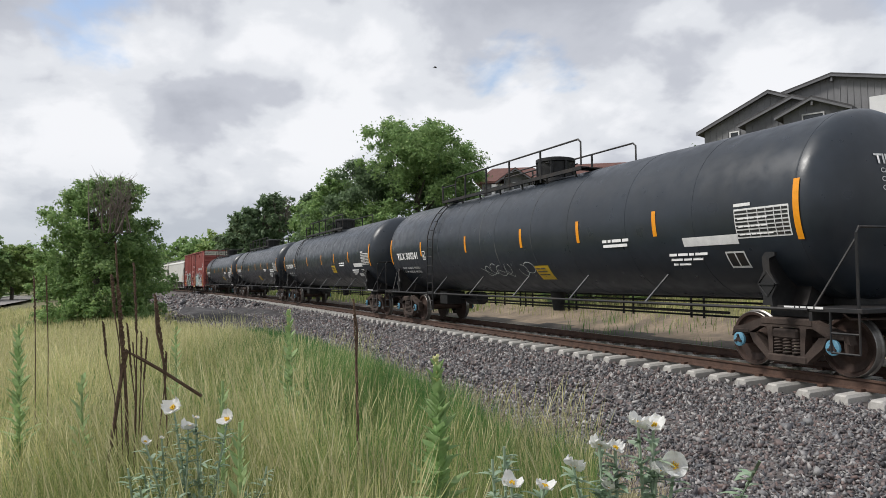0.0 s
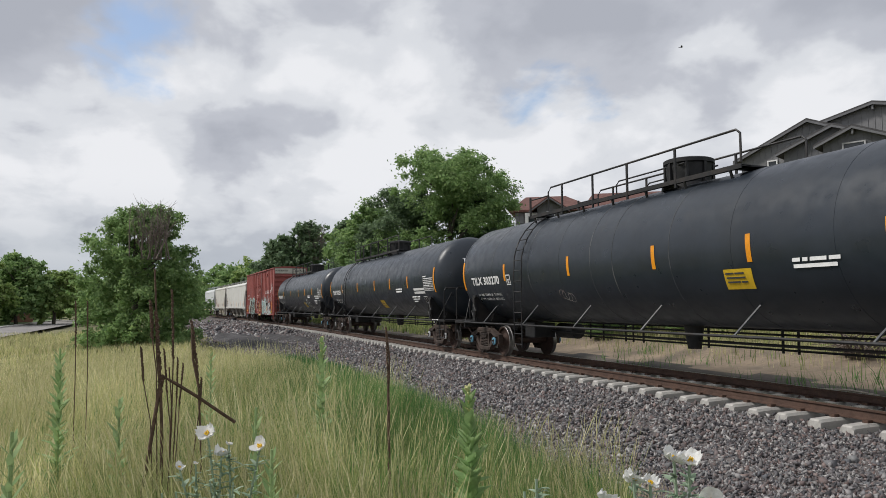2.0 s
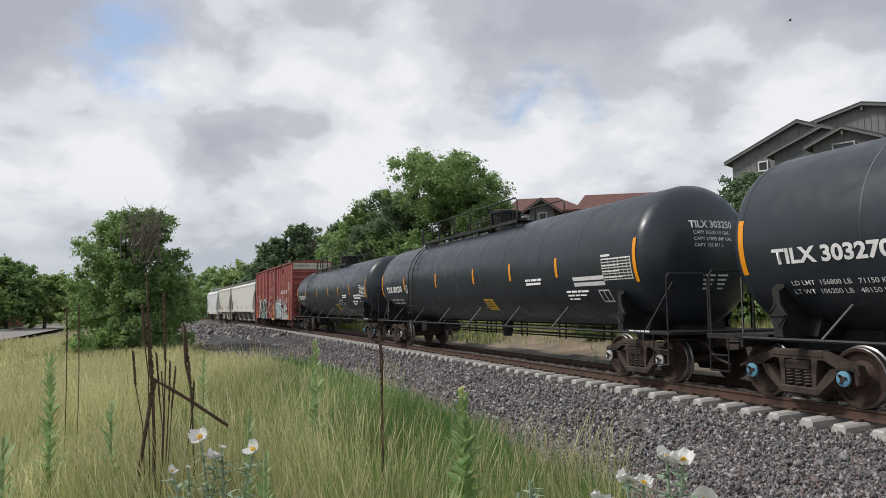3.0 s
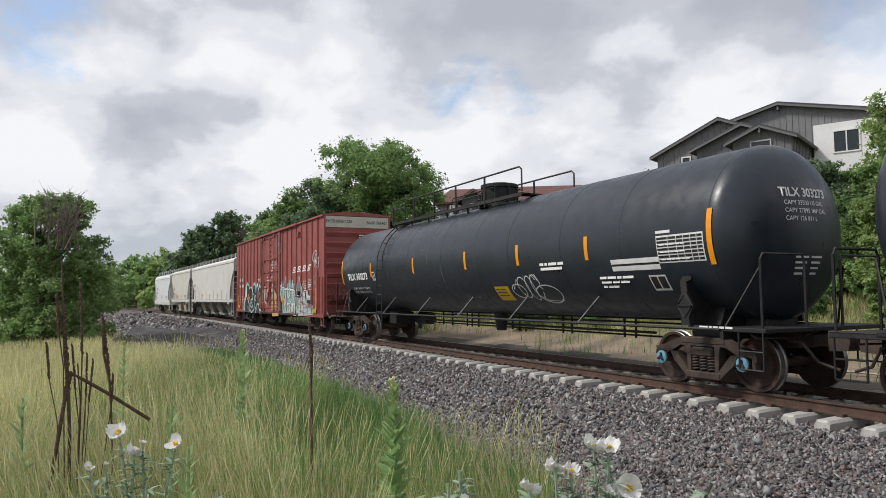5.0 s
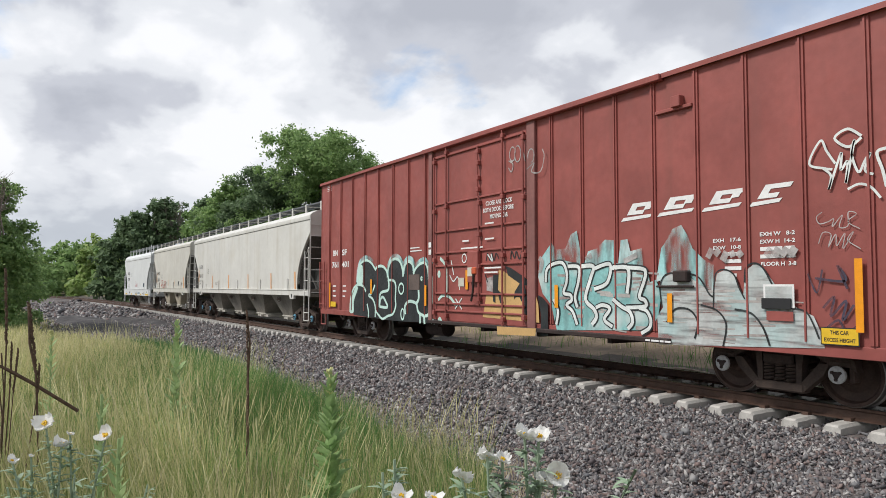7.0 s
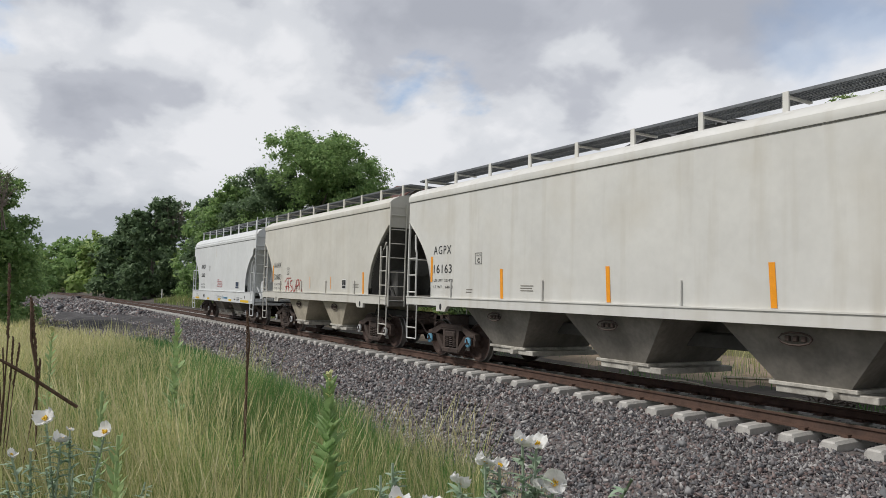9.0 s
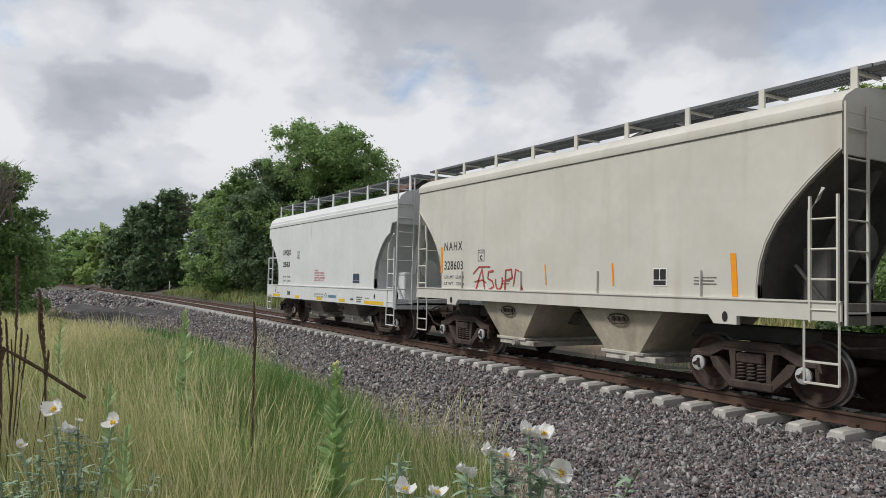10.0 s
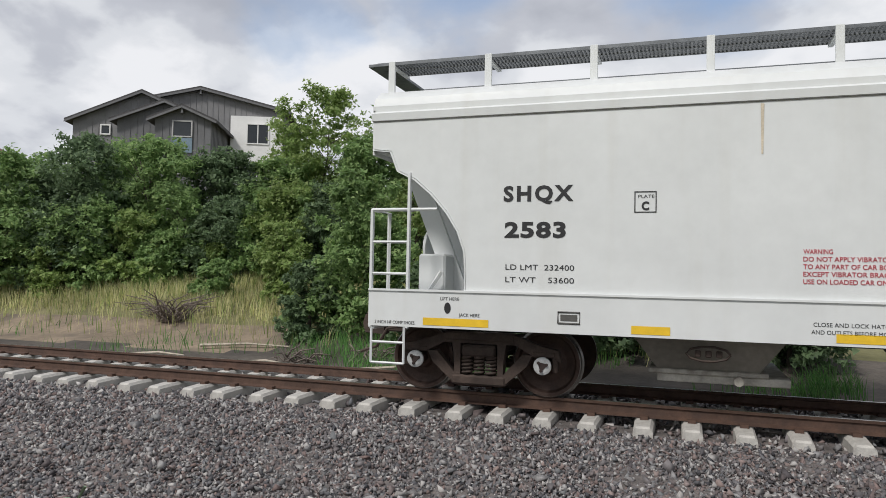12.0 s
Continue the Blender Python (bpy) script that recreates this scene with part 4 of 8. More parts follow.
    decal(b, 7.97, 8.47, 0.88, 1.11, -(Y + 0.056), 1)
    decal(b, 7.985, 8.455, 0.895, 1.095, -(Y + 0.059))
    part("yellow_label", b, [YELLOW, BLACK], car)
    lettering("label_text", "THIS CAR", 8.10, 1.02, 0.05, -(Y + 0.062), BLACK, car, 0.24, 0.001)
    lettering("label_text", "EXCESS HEIGHT", 8.02, 0.925, 0.05, -(Y + 0.062), BLACK, car, 0.40, 0.001)
    b = Build()
    decal(b, -8.48, -8.06, 0.98, 1.14, -(Y + 0.056))
    part("yellow_label", b, YELLOW, car)
    b = Build()
    decal(b, 7.16, 7.62, 1.34, 1.66, -(Y + 0.056))
    decal(b, 7.19, 7.59, 1.37, 1.63, -(Y + 0.059), 1)
    part("card_frame", b, [WHITE, HAZE], car)
    part("number_plate", Build().soft(7.14, 7.58, -(Y + 0.085), -(Y + 0.06), 1.32, 1.47, 0.006), BLACK, car)
    b = Build()
    decal(b, 7.20, 7.60, 1.16, 1.29, -(Y + 0.058))
    part("repaint_label", b, BOXRED, car)
    b = Build()
    decal(b, -0.24, -0.05, 1.86, 2.06, -(Y + 0.145))
    part("paper_label", b, CREAM, car)
    b = Build()
    decal(b, -0.77, -0.53, 1.63, 1.83, -(Y + 0.05))
    part("paper_label", b, CREAM, car)
    b = Build()
    ribbon(b, curl(-0.52, 2.28, 0.09, 0.10, 0, 360, 16), 0.03, -(Y + 0.05))
    part("round_mark", b, WHITE, car)
    # end writing
    lettering("end_notice", "EXCESS HEIGHT CAR", -1.40, 4.76, 0.13, 9.456, BLACK, car, 1.15, 0.002, end=1)
    lettering("end_number", "BNSF 761401", 0.42, 4.74, 0.13, 9.456, BLACK, car, 0.92, 0.002, end=1)
    b = Build()
    for z in (4.22, 4.13, 4.03, 3.62, 3.53, 3.44, 3.0, 2.92, 2.84):
        bars(b, 0.05, z, [[0.22, 0.15, 0.2]], 0.04, 9.50, 0.1, None, 0, 1)
    part("end_stencil_work", b, WHITE, car, kind="stuff")
    graffiti(car, y)
    CARS.append((car, place, 7.05))


def blob(b, pts, y, m=0):
    """A filled outline of (x, z) points."""
    tris = tessellate_polygon([[Vector((x, z, 0)) for x, z in pts]])
    b.add([(x, y, z) for x, z in pts], [tuple(t) for t in tris], m)


# the sprayed pieces: strokes and fills as (along, height) on the car's side
NIGHT_FILL = (
    ((-6.72, 0.77), (-6.84, 1.19), (-6.61, 1.59), (-6.42, 2.03), (-6.10, 2.38), (-5.82, 2.39), (-5.50, 2.28), (-5.29, 2.11), (-5.09, 2.19), (-4.79, 2.21), (-4.55, 2.05), (-4.45, 2.22), (-4.23, 2.36), (-3.96, 2.37), (-3.71, 2.25), (-3.54, 2.08), (-3.37, 2.27), (-3.13, 2.30), (-2.95, 2.12), (-2.74, 2.21), (-2.52, 2.28), (-2.16, 2.24), (-1.88, 2.30), (-1.62, 2.25), (-1.45, 2.17), (-1.37, 1.97), (-1.34, 1.36), (-1.78, 0.77), (-2.84, 0.71), (-4.52, 0.70)),
)
MINT_FILL = (
    ((-6.99, 0.81), (-6.94, 1.19), (-6.61, 1.59), (-6.42, 1.57), (-6.70, 1.20), (-6.72, 0.85)),
    ((-6.44, 1.65), (-6.40, 2.16), (-6.10, 2.24), (-6.10, 1.71)),
)
PALE_STROKES = (
    ((-6.99, 0.84), (-6.94, 1.26), (-6.70, 1.59), (-6.33, 1.68), (-6.02, 1.62), (-5.86, 1.48)),
    ((-6.47, 1.68), (-6.42, 2.03), (-6.26, 2.29), (-5.88, 2.40), (-5.50, 2.31), (-5.25, 2.13)),
    ((-5.25, 2.10), (-5.09, 2.19), (-4.79, 2.20), (-4.55, 2.09), (-4.42, 1.90), (-4.37, 1.65), (-4.44, 1.52), (-4.74, 1.48), (-4.92, 1.39), (-4.96, 1.06)),
    ((-4.44, 1.80), (-4.11, 1.79), (-3.96, 1.65), (-3.98, 1.31), (-3.96, 1.09), (-4.12, 0.88), (-4.43, 0.81), (-4.75, 0.72), (-5.00, 0.82), (-5.18, 0.93)),
    ((-4.94, 1.08), (-4.88, 1.26), (-4.74, 1.33), (-4.56, 1.21), (-4.46, 1.05), (-4.94, 1.06)),
    ((-5.25, 1.67), (-5.46, 1.43), (-5.67, 1.37), (-5.38, 1.26), (-5.22, 1.05), (-5.22, 0.75)),
    ((-5.76, 1.12), (-5.67, 0.91), (-5.67, 0.72)),
    ((-4.46, 1.88), (-4.42, 2.11), (-4.23, 2.33), (-3.96, 2.38), (-3.71, 2.29), (-3.57, 2.08), (-3.54, 1.89)),
    ((-3.54, 1.92), (-3.46, 2.17), (-3.26, 2.29), (-3.05, 2.23), (-2.95, 2.08), (-2.95, 1.96)),
    ((-2.98, 1.96), (-2.82, 2.11), (-2.59, 2.21), (-2.35, 2.22), (-2.21, 2.04), (-2.17, 1.84), (-2.16, 1.74)),
    ((-2.23, 2.09), (-2.09, 2.19), (-1.91, 2.25)),
    ((-1.62, 2.32), (-1.45, 2.21), (-1.34, 2.07), (-1.32, 1.78), (-1.32, 1.41)),
    ((-2.71, 1.70), (-2.68, 1.33), (-2.79, 1.20)),
    ((-3.39, 0.89), (-3.42, 1.11), (-3.22, 1.23), (-2.99, 1.23), (-2.79, 1.17), (-2.69, 0.97), (-2.40, 0.89), (-2.18, 0.93), (-2.04, 1.15), (-1.94, 1.40), (-1.96, 1.69), (-2.03, 1.94)),
    ((-2.61, 0.93), (-2.60, 0.69)),
    ((-2.40, 0.89), (-2.37, 0.68)),
    ((-2.03, 0.70), (-1.98, 0.80), (-1.87, 0.71)),
    ((-1.71, 0.72), (-1.63, 0.85), (-1.51, 0.72)),
    ((-1.70, 1.30), (-1.51, 1.40), (-1.26, 1.40), (-1.07, 1.32), (-0.90, 1.18)),
)
TAN_FILL = (
    ((0.22, 0.95), (0.31, 1.22), (0.35, 1.43), (0.80, 1.45), (0.83, 2.01), (1.17, 1.89), (1.57, 1.69), (1.45, 1.56), (1.37, 1.42), (1.56, 1.41), (1.79, 1.38), (2.09, 1.46), (2.17, 1.28), (2.20, 0.91)),
    ((0.89, 0.78), (2.21, 0.80), (2.19, 0.65), (0.91, 0.61)),
)
TAN_BLACK = (
    ((1.08, 2.07), (1.29, 2.01), (1.73, 1.82), (2.01, 1.66), (1.80, 1.65), (1.57, 1.69), (1.16, 1.87)),
    ((1.57, 1.69), (1.73, 1.67), (1.87, 1.27), (1.84, 1.05), (1.71, 1.04), (1.65, 1.30), (1.56, 1.41), (1.44, 1.41), (1.37, 1.35), (1.40, 1.52)),
    ((0.63, 1.88), (0.83, 1.88), (0.80, 1.56), (0.94, 1.48), (1.02, 1.27), (0.89, 1.27), (0.80, 1.48), (0.71, 1.48), (0.71, 1.27), (0.62, 1.31)),
    ((2.16, 1.46), (2.30, 1.42), (2.47, 1.29), (2.48, 0.67), (2.24, 0.65), (2.26, 1.07)),
)
TURQ_FLARE = (
    ((2.16, 1.82), (2.22, 2.16), (2.57, 2.48), (2.73, 2.34), (2.98, 2.35), (3.14, 2.61), (3.30, 2.67), (3.38, 2.33), (3.40, 2.02)),
    ((3.48, 2.00), (3.60, 2.27), (3.82, 2.31), (4.04, 2.46), (4.25, 2.44), (4.25, 2.02)),
    ((4.35, 1.98), (4.42, 2.43), (4.58, 2.44), (4.64, 2.23), (4.90, 2.27), (4.93, 1.91)),
    ((5.20, 1.70), (5.32, 2.25), (5.44, 2.38), (5.56, 2.55), (5.73, 2.60), (5.84, 2.44), (5.94, 2.22), (6.15, 2.04), (6.32, 1.95), (6.31, 1.52), (5.82, 1.78), (5.49, 1.79)),
)
TURQ_BASE = (
    ((2.72, 0.79), (2.56, 1.27), (2.30, 1.49), (2.16, 1.82), (2.48, 2.06), (2.98, 2.12), (3.45, 2.02), (3.89, 2.01), (4.24, 2.04), (4.70, 1.99), (5.02, 1.93), (5.07, 1.70), (5.20, 1.74), (5.31, 1.51), (5.24, 1.15), (5.06, 0.91)),
)
HAZE_FILL = (
    ((5.24, 0.69), (5.22, 1.15), (5.34, 1.29), (5.29, 1.51), (5.29, 1.74), (5.49, 1.83), (5.72, 1.87), (6.09, 1.65), (6.31, 1.52), (6.38, 1.82), (6.55, 1.89), (6.69, 1.77), (6.82, 1.49), (6.86, 1.85), (7.02, 1.96), (7.15, 1.89), (7.36, 1.61), (7.64, 1.34), (7.87, 1.24), (8.00, 0.95), (8.01, 0.83), (6.66, 0.76), (5.96, 0.72)),
)
LETTER_STROKES = (
    ((2.41, 1.71), (2.44, 1.95), (2.62, 2.06), (2.90, 2.08), (3.02, 1.92), (3.02, 1.71), (2.94, 1.51), (3.13, 1.47), (3.16, 1.37), (3.02, 1.28), (3.19, 1.16), (3.31, 0.92)),
    ((2.72, 0.90), (2.77, 1.17), (2.64, 1.38)),
    ((3.06, 2.01), (3.37, 1.98), (3.35, 1.71), (3.26, 1.44), (3.32, 1.24)),
    ((3.42, 2.00), (3.75, 1.99), (3.67, 1.76), (3.54, 1.40), (3.76, 1.22), (3.82, 1.08), (3.70, 0.94)),
    ((3.77, 1.95), (4.17, 2.02), (4.10, 1.70), (3.77, 1.58)),
    ((4.21, 1.95), (4.60, 1.93), (4.57, 1.51)),
    ((4.24, 1.97), (4.89, 1.93), (4.99, 1.85), (4.95, 1.70), (4.85, 1.46), (4.97, 1.40), (4.97, 1.30), (4.54, 1.27)),
    ((4.23, 1.41), (4.43, 1.29), (4.63, 1.20), (4.69, 1.03), (4.58, 0.91)),
    ((4.84, 1.27), (5.00, 1.23), (5.09, 1.09), (5.06, 0.95), (4.88, 0.85)),
    ((3.81, 1.25), (3.98, 1.30), (4.16, 1.24), (4.02, 1.05), (4.22, 0.93)),
)
THIN_DARK = (
    ((6.31, 1.31), (6.35, 1.78), (6.50, 1.88), (6.67, 1.81), (6.76, 1.61), (6.85, 1.45)),
    ((6.08, 1.35), (6.38, 1.27), (6.53, 1.07), (6.47, 0.75)),
    ((6.85, 1.69), (6.88, 1.90), (7.02, 1.96), (7.15, 1.89), (7.27, 1.69), (7.39, 1.46)),
    ((5.33, 1.29), (5.29, 1.60), (5.37, 1.79), (5.55, 1.84), (5.66, 1.70)),
    ((5.71, 1.85), (6.04, 1.78), (6.24, 1.52), (6.31, 1.48)),
    ((5.42, 1.06), (5.59, 1.27), (5.87, 1.27), (6.02, 1.09), (5.96, 0.83)),
    ((7.52, 1.34), (7.76, 1.30), (7.87, 1.13), (7.94, 0.95)),
    ((6.68, 1.30), (6.95, 1.25), (7.13, 1.06), (7.23, 0.81)),
)
TAG_STROKES = (
    ((8.55, 3.49), (8.38, 3.40), (8.21, 3.54), (8.38, 3.63), (8.55, 3.51)),
    ((8.17, 3.14), (8.06, 3.17), (7.86, 3.26), (8.02, 3.54), (8.10, 3.39), (8.21, 3.21)),
    ((8.05, 3.17), (8.15, 3.06), (8.12, 2.89), (8.29, 3.34), (8.28, 3.12), (8.37, 3.22), (8.34, 2.94), (8.46, 3.46), (8.42, 3.31), (8.50, 3.06), (8.58, 3.19), (8.65, 3.28), (8.58, 3.08), (8.68, 3.01)),
    ((8.36, 2.86), (8.50, 2.91), (8.64, 2.86), (8.76, 2.71)),
    ((8.84, 3.31), (8.73, 3.27), (8.79, 3.05), (8.83, 2.84)),
)
TAG_THIN = (
    ((8.02, 2.60), (7.94, 2.54), (7.98, 2.45), (8.10, 2.47), (8.17, 2.50), (8.15, 2.40), (8.28, 2.54), (8.24, 2.39), (8.35, 2.40), (8.36, 2.57), (8.46, 2.54), (8.35, 2.45), (8.50, 2.35)),
    ((7.96, 2.19), (8.02, 2.33), (8.13, 2.30), (8.09, 2.14), (8.19, 2.30), (8.20, 2.15), (8.31, 2.31), (8.28, 2.11), (8.42, 2.32), (8.34, 2.22), (8.50, 2.10)),
)


def sweep(pts, n=6):
    """A smooth line through points."""
    p = [Vector(q) for q in pts]
    out = []
    for i in range(len(p) - 1):
        a, b, c, d = p[max(i - 1, 0)], p[i], p[i + 1], p[min(i + 2, len(p) - 1)]
        for k in range(n):
            t = k / n
            out.append(0.5 * (2 * b + (c - a) * t + (2 * a - 5 * b + 4 * c - d) * t * t + (3 * b - a - 3 * c + d) * t * t * t))
    return out + [p[-1]]


def graffiti(car, y):
    rnd = random.Random(7)
    yb = -1.530            # just proud of the ribs' flats
    yd = -1.541            # on the door's face

    def fill(name, shapes, depth, material, label="", smooth=True):
        b = Build()
        for k, q in enumerate(shapes):
            blob(b, [tuple(w) for w in sweep(list(q) + [q[0]], 4)[:-1]] if smooth else q, depth - 0.001 * k)
        return part(name, b, material, car, label, kind="stuff" if len(shapes) > 1 else "")

    def strokes(name, lines, width, depth, material, label=""):
        b = Build()
        for k, q in enumerate(lines):
            ribbon(b, sweep(q), width * rnd.uniform(0.85, 1.15), depth - 0.0004 * k)
        return part(name, b, material, car, label, kind="stuff")
    # dark lettered piece with pale outlines
    fill("graffiti_fill", NIGHT_FILL, yb, SPRAYBLACK, "black sprayed letter fill")
    fill("graffiti_mint", MINT_FILL, yb - 0.002, MINT, "mint sprayed edge")
    ghost = [[(x, z + 0.07) for x, z in q] for q in PALE_STROKES[1:2] + PALE_STROKES[7:10] + PALE_STROKES[11:12]]
    strokes("graffiti_overspray", ghost, 0.16, yb - 0.001, FLARE)
    strokes("graffiti_outline", PALE_STROKES, 0.078, yb - 0.004, MINT, "pale mint sprayed outlines")
    rings = [curl(-3.63, 1.57, 0.14, 0.14, 40, 400, 18), curl(-3.55, 0.89, 0.09, 0.14, 0, 360, 18), curl(-2.53, 1.83, 0.03, 0.04, 0, 360, 8), curl(-1.66, 1.93, 0.04, 0.06, 0, 360, 8)]
    strokes("graffiti_ring_work", rings, 0.055, yb - 0.012, MINT)
    fill("graffiti_patch", (((-3.21, 1.94), (-2.63, 1.94), (-2.63, 1.54), (-3.21, 1.54)),), yb - 0.014, PATCH, "brown repainted square", False)
    # tan shape over the door
    fill("graffiti_tan", TAN_FILL[:1], yd, SPRAYTAN, "tan sprayed figure shape", False)
    fill("graffiti_tan_foot", TAN_FILL[1:], -1.637, SPRAYTAN, "", False)
    fill("graffiti_black", TAN_BLACK, yd - 0.003, SPRAYBLACK, "", False)
    fill("graffiti_white", (((0.36, 1.80), (0.63, 1.86), (0.60, 1.51), (0.38, 1.54)),), yd - 0.002, SPRAYFADED, "", False)
    strokes("graffiti_scrawl", (((-1.16, 1.9), (-1.0, 1.75), (-0.8, 1.85), (-0.72, 1.55)), ((-1.1, 2.25), (-0.98, 1.9)), ((0.42, 2.34), (0.6, 2.18), (0.55, 2.34)), ((-0.92, 1.1), (-0.62, 1.36)), ((-0.62, 1.1), (-0.9, 1.34)), ((-0.95, 1.24), (-0.55, 1.22))), 0.035, yd - 0.004, SPRAYWHITE)
    strokes("graffiti_dark_scrawl", (((0.36, 2.2), (0.42, 2.36), (0.5, 2.2), (0.58, 2.36), (0.66, 2.2), (0.74, 2.35), (0.84, 2.22)), ((1.26, 2.2), (1.3, 2.37), (1.4, 2.22), (1.46, 2.36), (1.56, 2.2), (1.66, 2.36), (1.70, 2.22)), ((0.32, 1.9), (0.42, 1.72))), 0.03, yd - 0.004, SPRAYBLACK)
    # turquoise piece and the pale one beside it
    fill("graffiti_flare", TURQ_FLARE, yb, FLARE, "turquoise overspray that thins out upwards", False)
    fill("graffiti_turquoise", TURQ_BASE, yb - 0.003, TURQ, "turquoise sprayed letter fill", False)
    fill("graffiti_pale", HAZE_FILL, yb - 0.004, HAZE, "pale grey sprayed letter fill", False)
    b = Build()
    for k in range(34):
        x, z = rnd.uniform(2.7, 5.05), rnd.uniform(0.85, 1.9)
        ribbon(b, [(x, z), (x + rnd.uniform(0.15, 0.4), z + rnd.uniform(-0.03, 0.03))], rnd.uniform(0.02, 0.07), yb - 0.005 - 0.0001 * k)
    for k in range(30):
        x, z = rnd.uniform(5.3, 7.2), rnd.uniform(0.8, 1.6)
        ribbon(b, [(x, z), (x + rnd.uniform(0.2, 0.6), z + rnd.uniform(-0.02, 0.02))], rnd.uniform(0.012, 0.04), yb - 0.005 - 0.0001 * k)
    part("graffiti_streak_work", b, SPRAYGREY, car, "grey streaks across the letters", kind="stuff")
    strokes("graffiti_dark_linework", LETTER_STROKES, 0.125, yb - 0.010, SPRAYBLACK)
    strokes("graffiti_white_linework", LETTER_STROKES, 0.070, yb - 0.016, SPRAYWHITE, "white letter outlines")
    strokes("graffiti_thin_linework", THIN_DARK, 0.026, yb - 0.012, SPRAYBLACK)
    clouds = [[(6.22 + 0.13 * k, 2.06 + 0.05 * math.sin(2.3 * k)), (6.30 + 0.13 * k, 2.16 + 0.04 * math.cos(k))] for k in range(5)] + [[(7.20 + 0.12 * k, 2.05), (7.28 + 0.12 * k, 2.16)] for k in range(4)] + [[(2.22, 1.9), (2.3, 2.1), (2.2, 2.2)], [(3.55, 2.12), (3.7, 2.2)], [(4.5, 2.06), (4.8, 2.16)]]
    strokes("graffiti_cloud_work", clouds, 0.10, yb - 0.006, SPRAYFADED)
    # thin tags
    strokes("graffiti_tag_work", TAG_STROKES, 0.036, yb - 0.002, SPRAYWHITE, "white spray tag")
    strokes("graffiti_thin_tag_work", TAG_THIN, 0.014, yb - 0.002, SPRAYFADED)
    strokes("graffiti_navy_work", (((7.80, 1.8), (7.92, 1.55), (8.0, 1.85)), ((7.9, 1.74), (8.3, 1.7), (8.2, 1.9), (8.32, 1.6)), ((8.0, 1.35), (8.15, 1.5), (8.1, 1.25), (8.3, 1.45), (8.25, 1.2), (8.4, 1.4)), ((8.05, 1.1), (8.2, 1.2), (8.3, 1.05), (8.5, 1.2))), 0.030, yb - 0.002, SPRAYNAVY)
    upper = [curl(1.34, 4.42, 0.10, 0.15, 0, 330, 14), curl(1.52, 4.40, 0.10, 0.17, 60, 420, 14), [(1.2, 4.3), (1.36, 4.2), (1.3, 4.05), (1.2, 4.15)], [(1.68, 4.5), (1.78, 4.2)]]
    strokes("graffiti_upper_tag_work", upper, 0.030, yd - 0.004, SPRAYFADED)
    upper = [curl(2.0, 4.28, 0.10, 0.14, -90, 200, 12), [(1.86, 4.02), (2.1, 4.12), (2.02, 3.95), (2.3, 3.92), (2.42, 4.2), (2.36, 4.36)]]
    strokes("graffiti_upper_tag_work", upper, 0.028, -1.574, SPRAYFADED)
    b = Build()
    for i in range(6):
        u, h = -1.25 + 0.36 * i, rnd.uniform(0.42, 0.6)
        for u0, u1, v0, v1 in ((0, 0.07, 0, h), (0.18, 0.25, 0, h * rnd.uniform(0.5, 1)), (0, 0.25, h - 0.07, h), (0, 0.25, h * 0.4, h * 0.4 + 0.06)):
            b.add([(9.512, u + u0, 1.5 + v0), (9.512, u + u1, 1.5 + v0), (9.512, u + u1 + 0.03, 1.5 + v1), (9.512, u + u0 + 0.03, 1.5 + v1)], [(0, 1, 2, 3)])
    part("graffiti_end", b, SPRAYDULL, car, kind="stuff")


box_car(-8.75)


# ---- covered hoppers ----
GATE = mat("outlet_steel", (0.46, 0.44, 0.39), 0.6, 0, 0.2, 4, 0.1, 30, stain=((0.12, 0.10, 0.08), 0.7, 3))


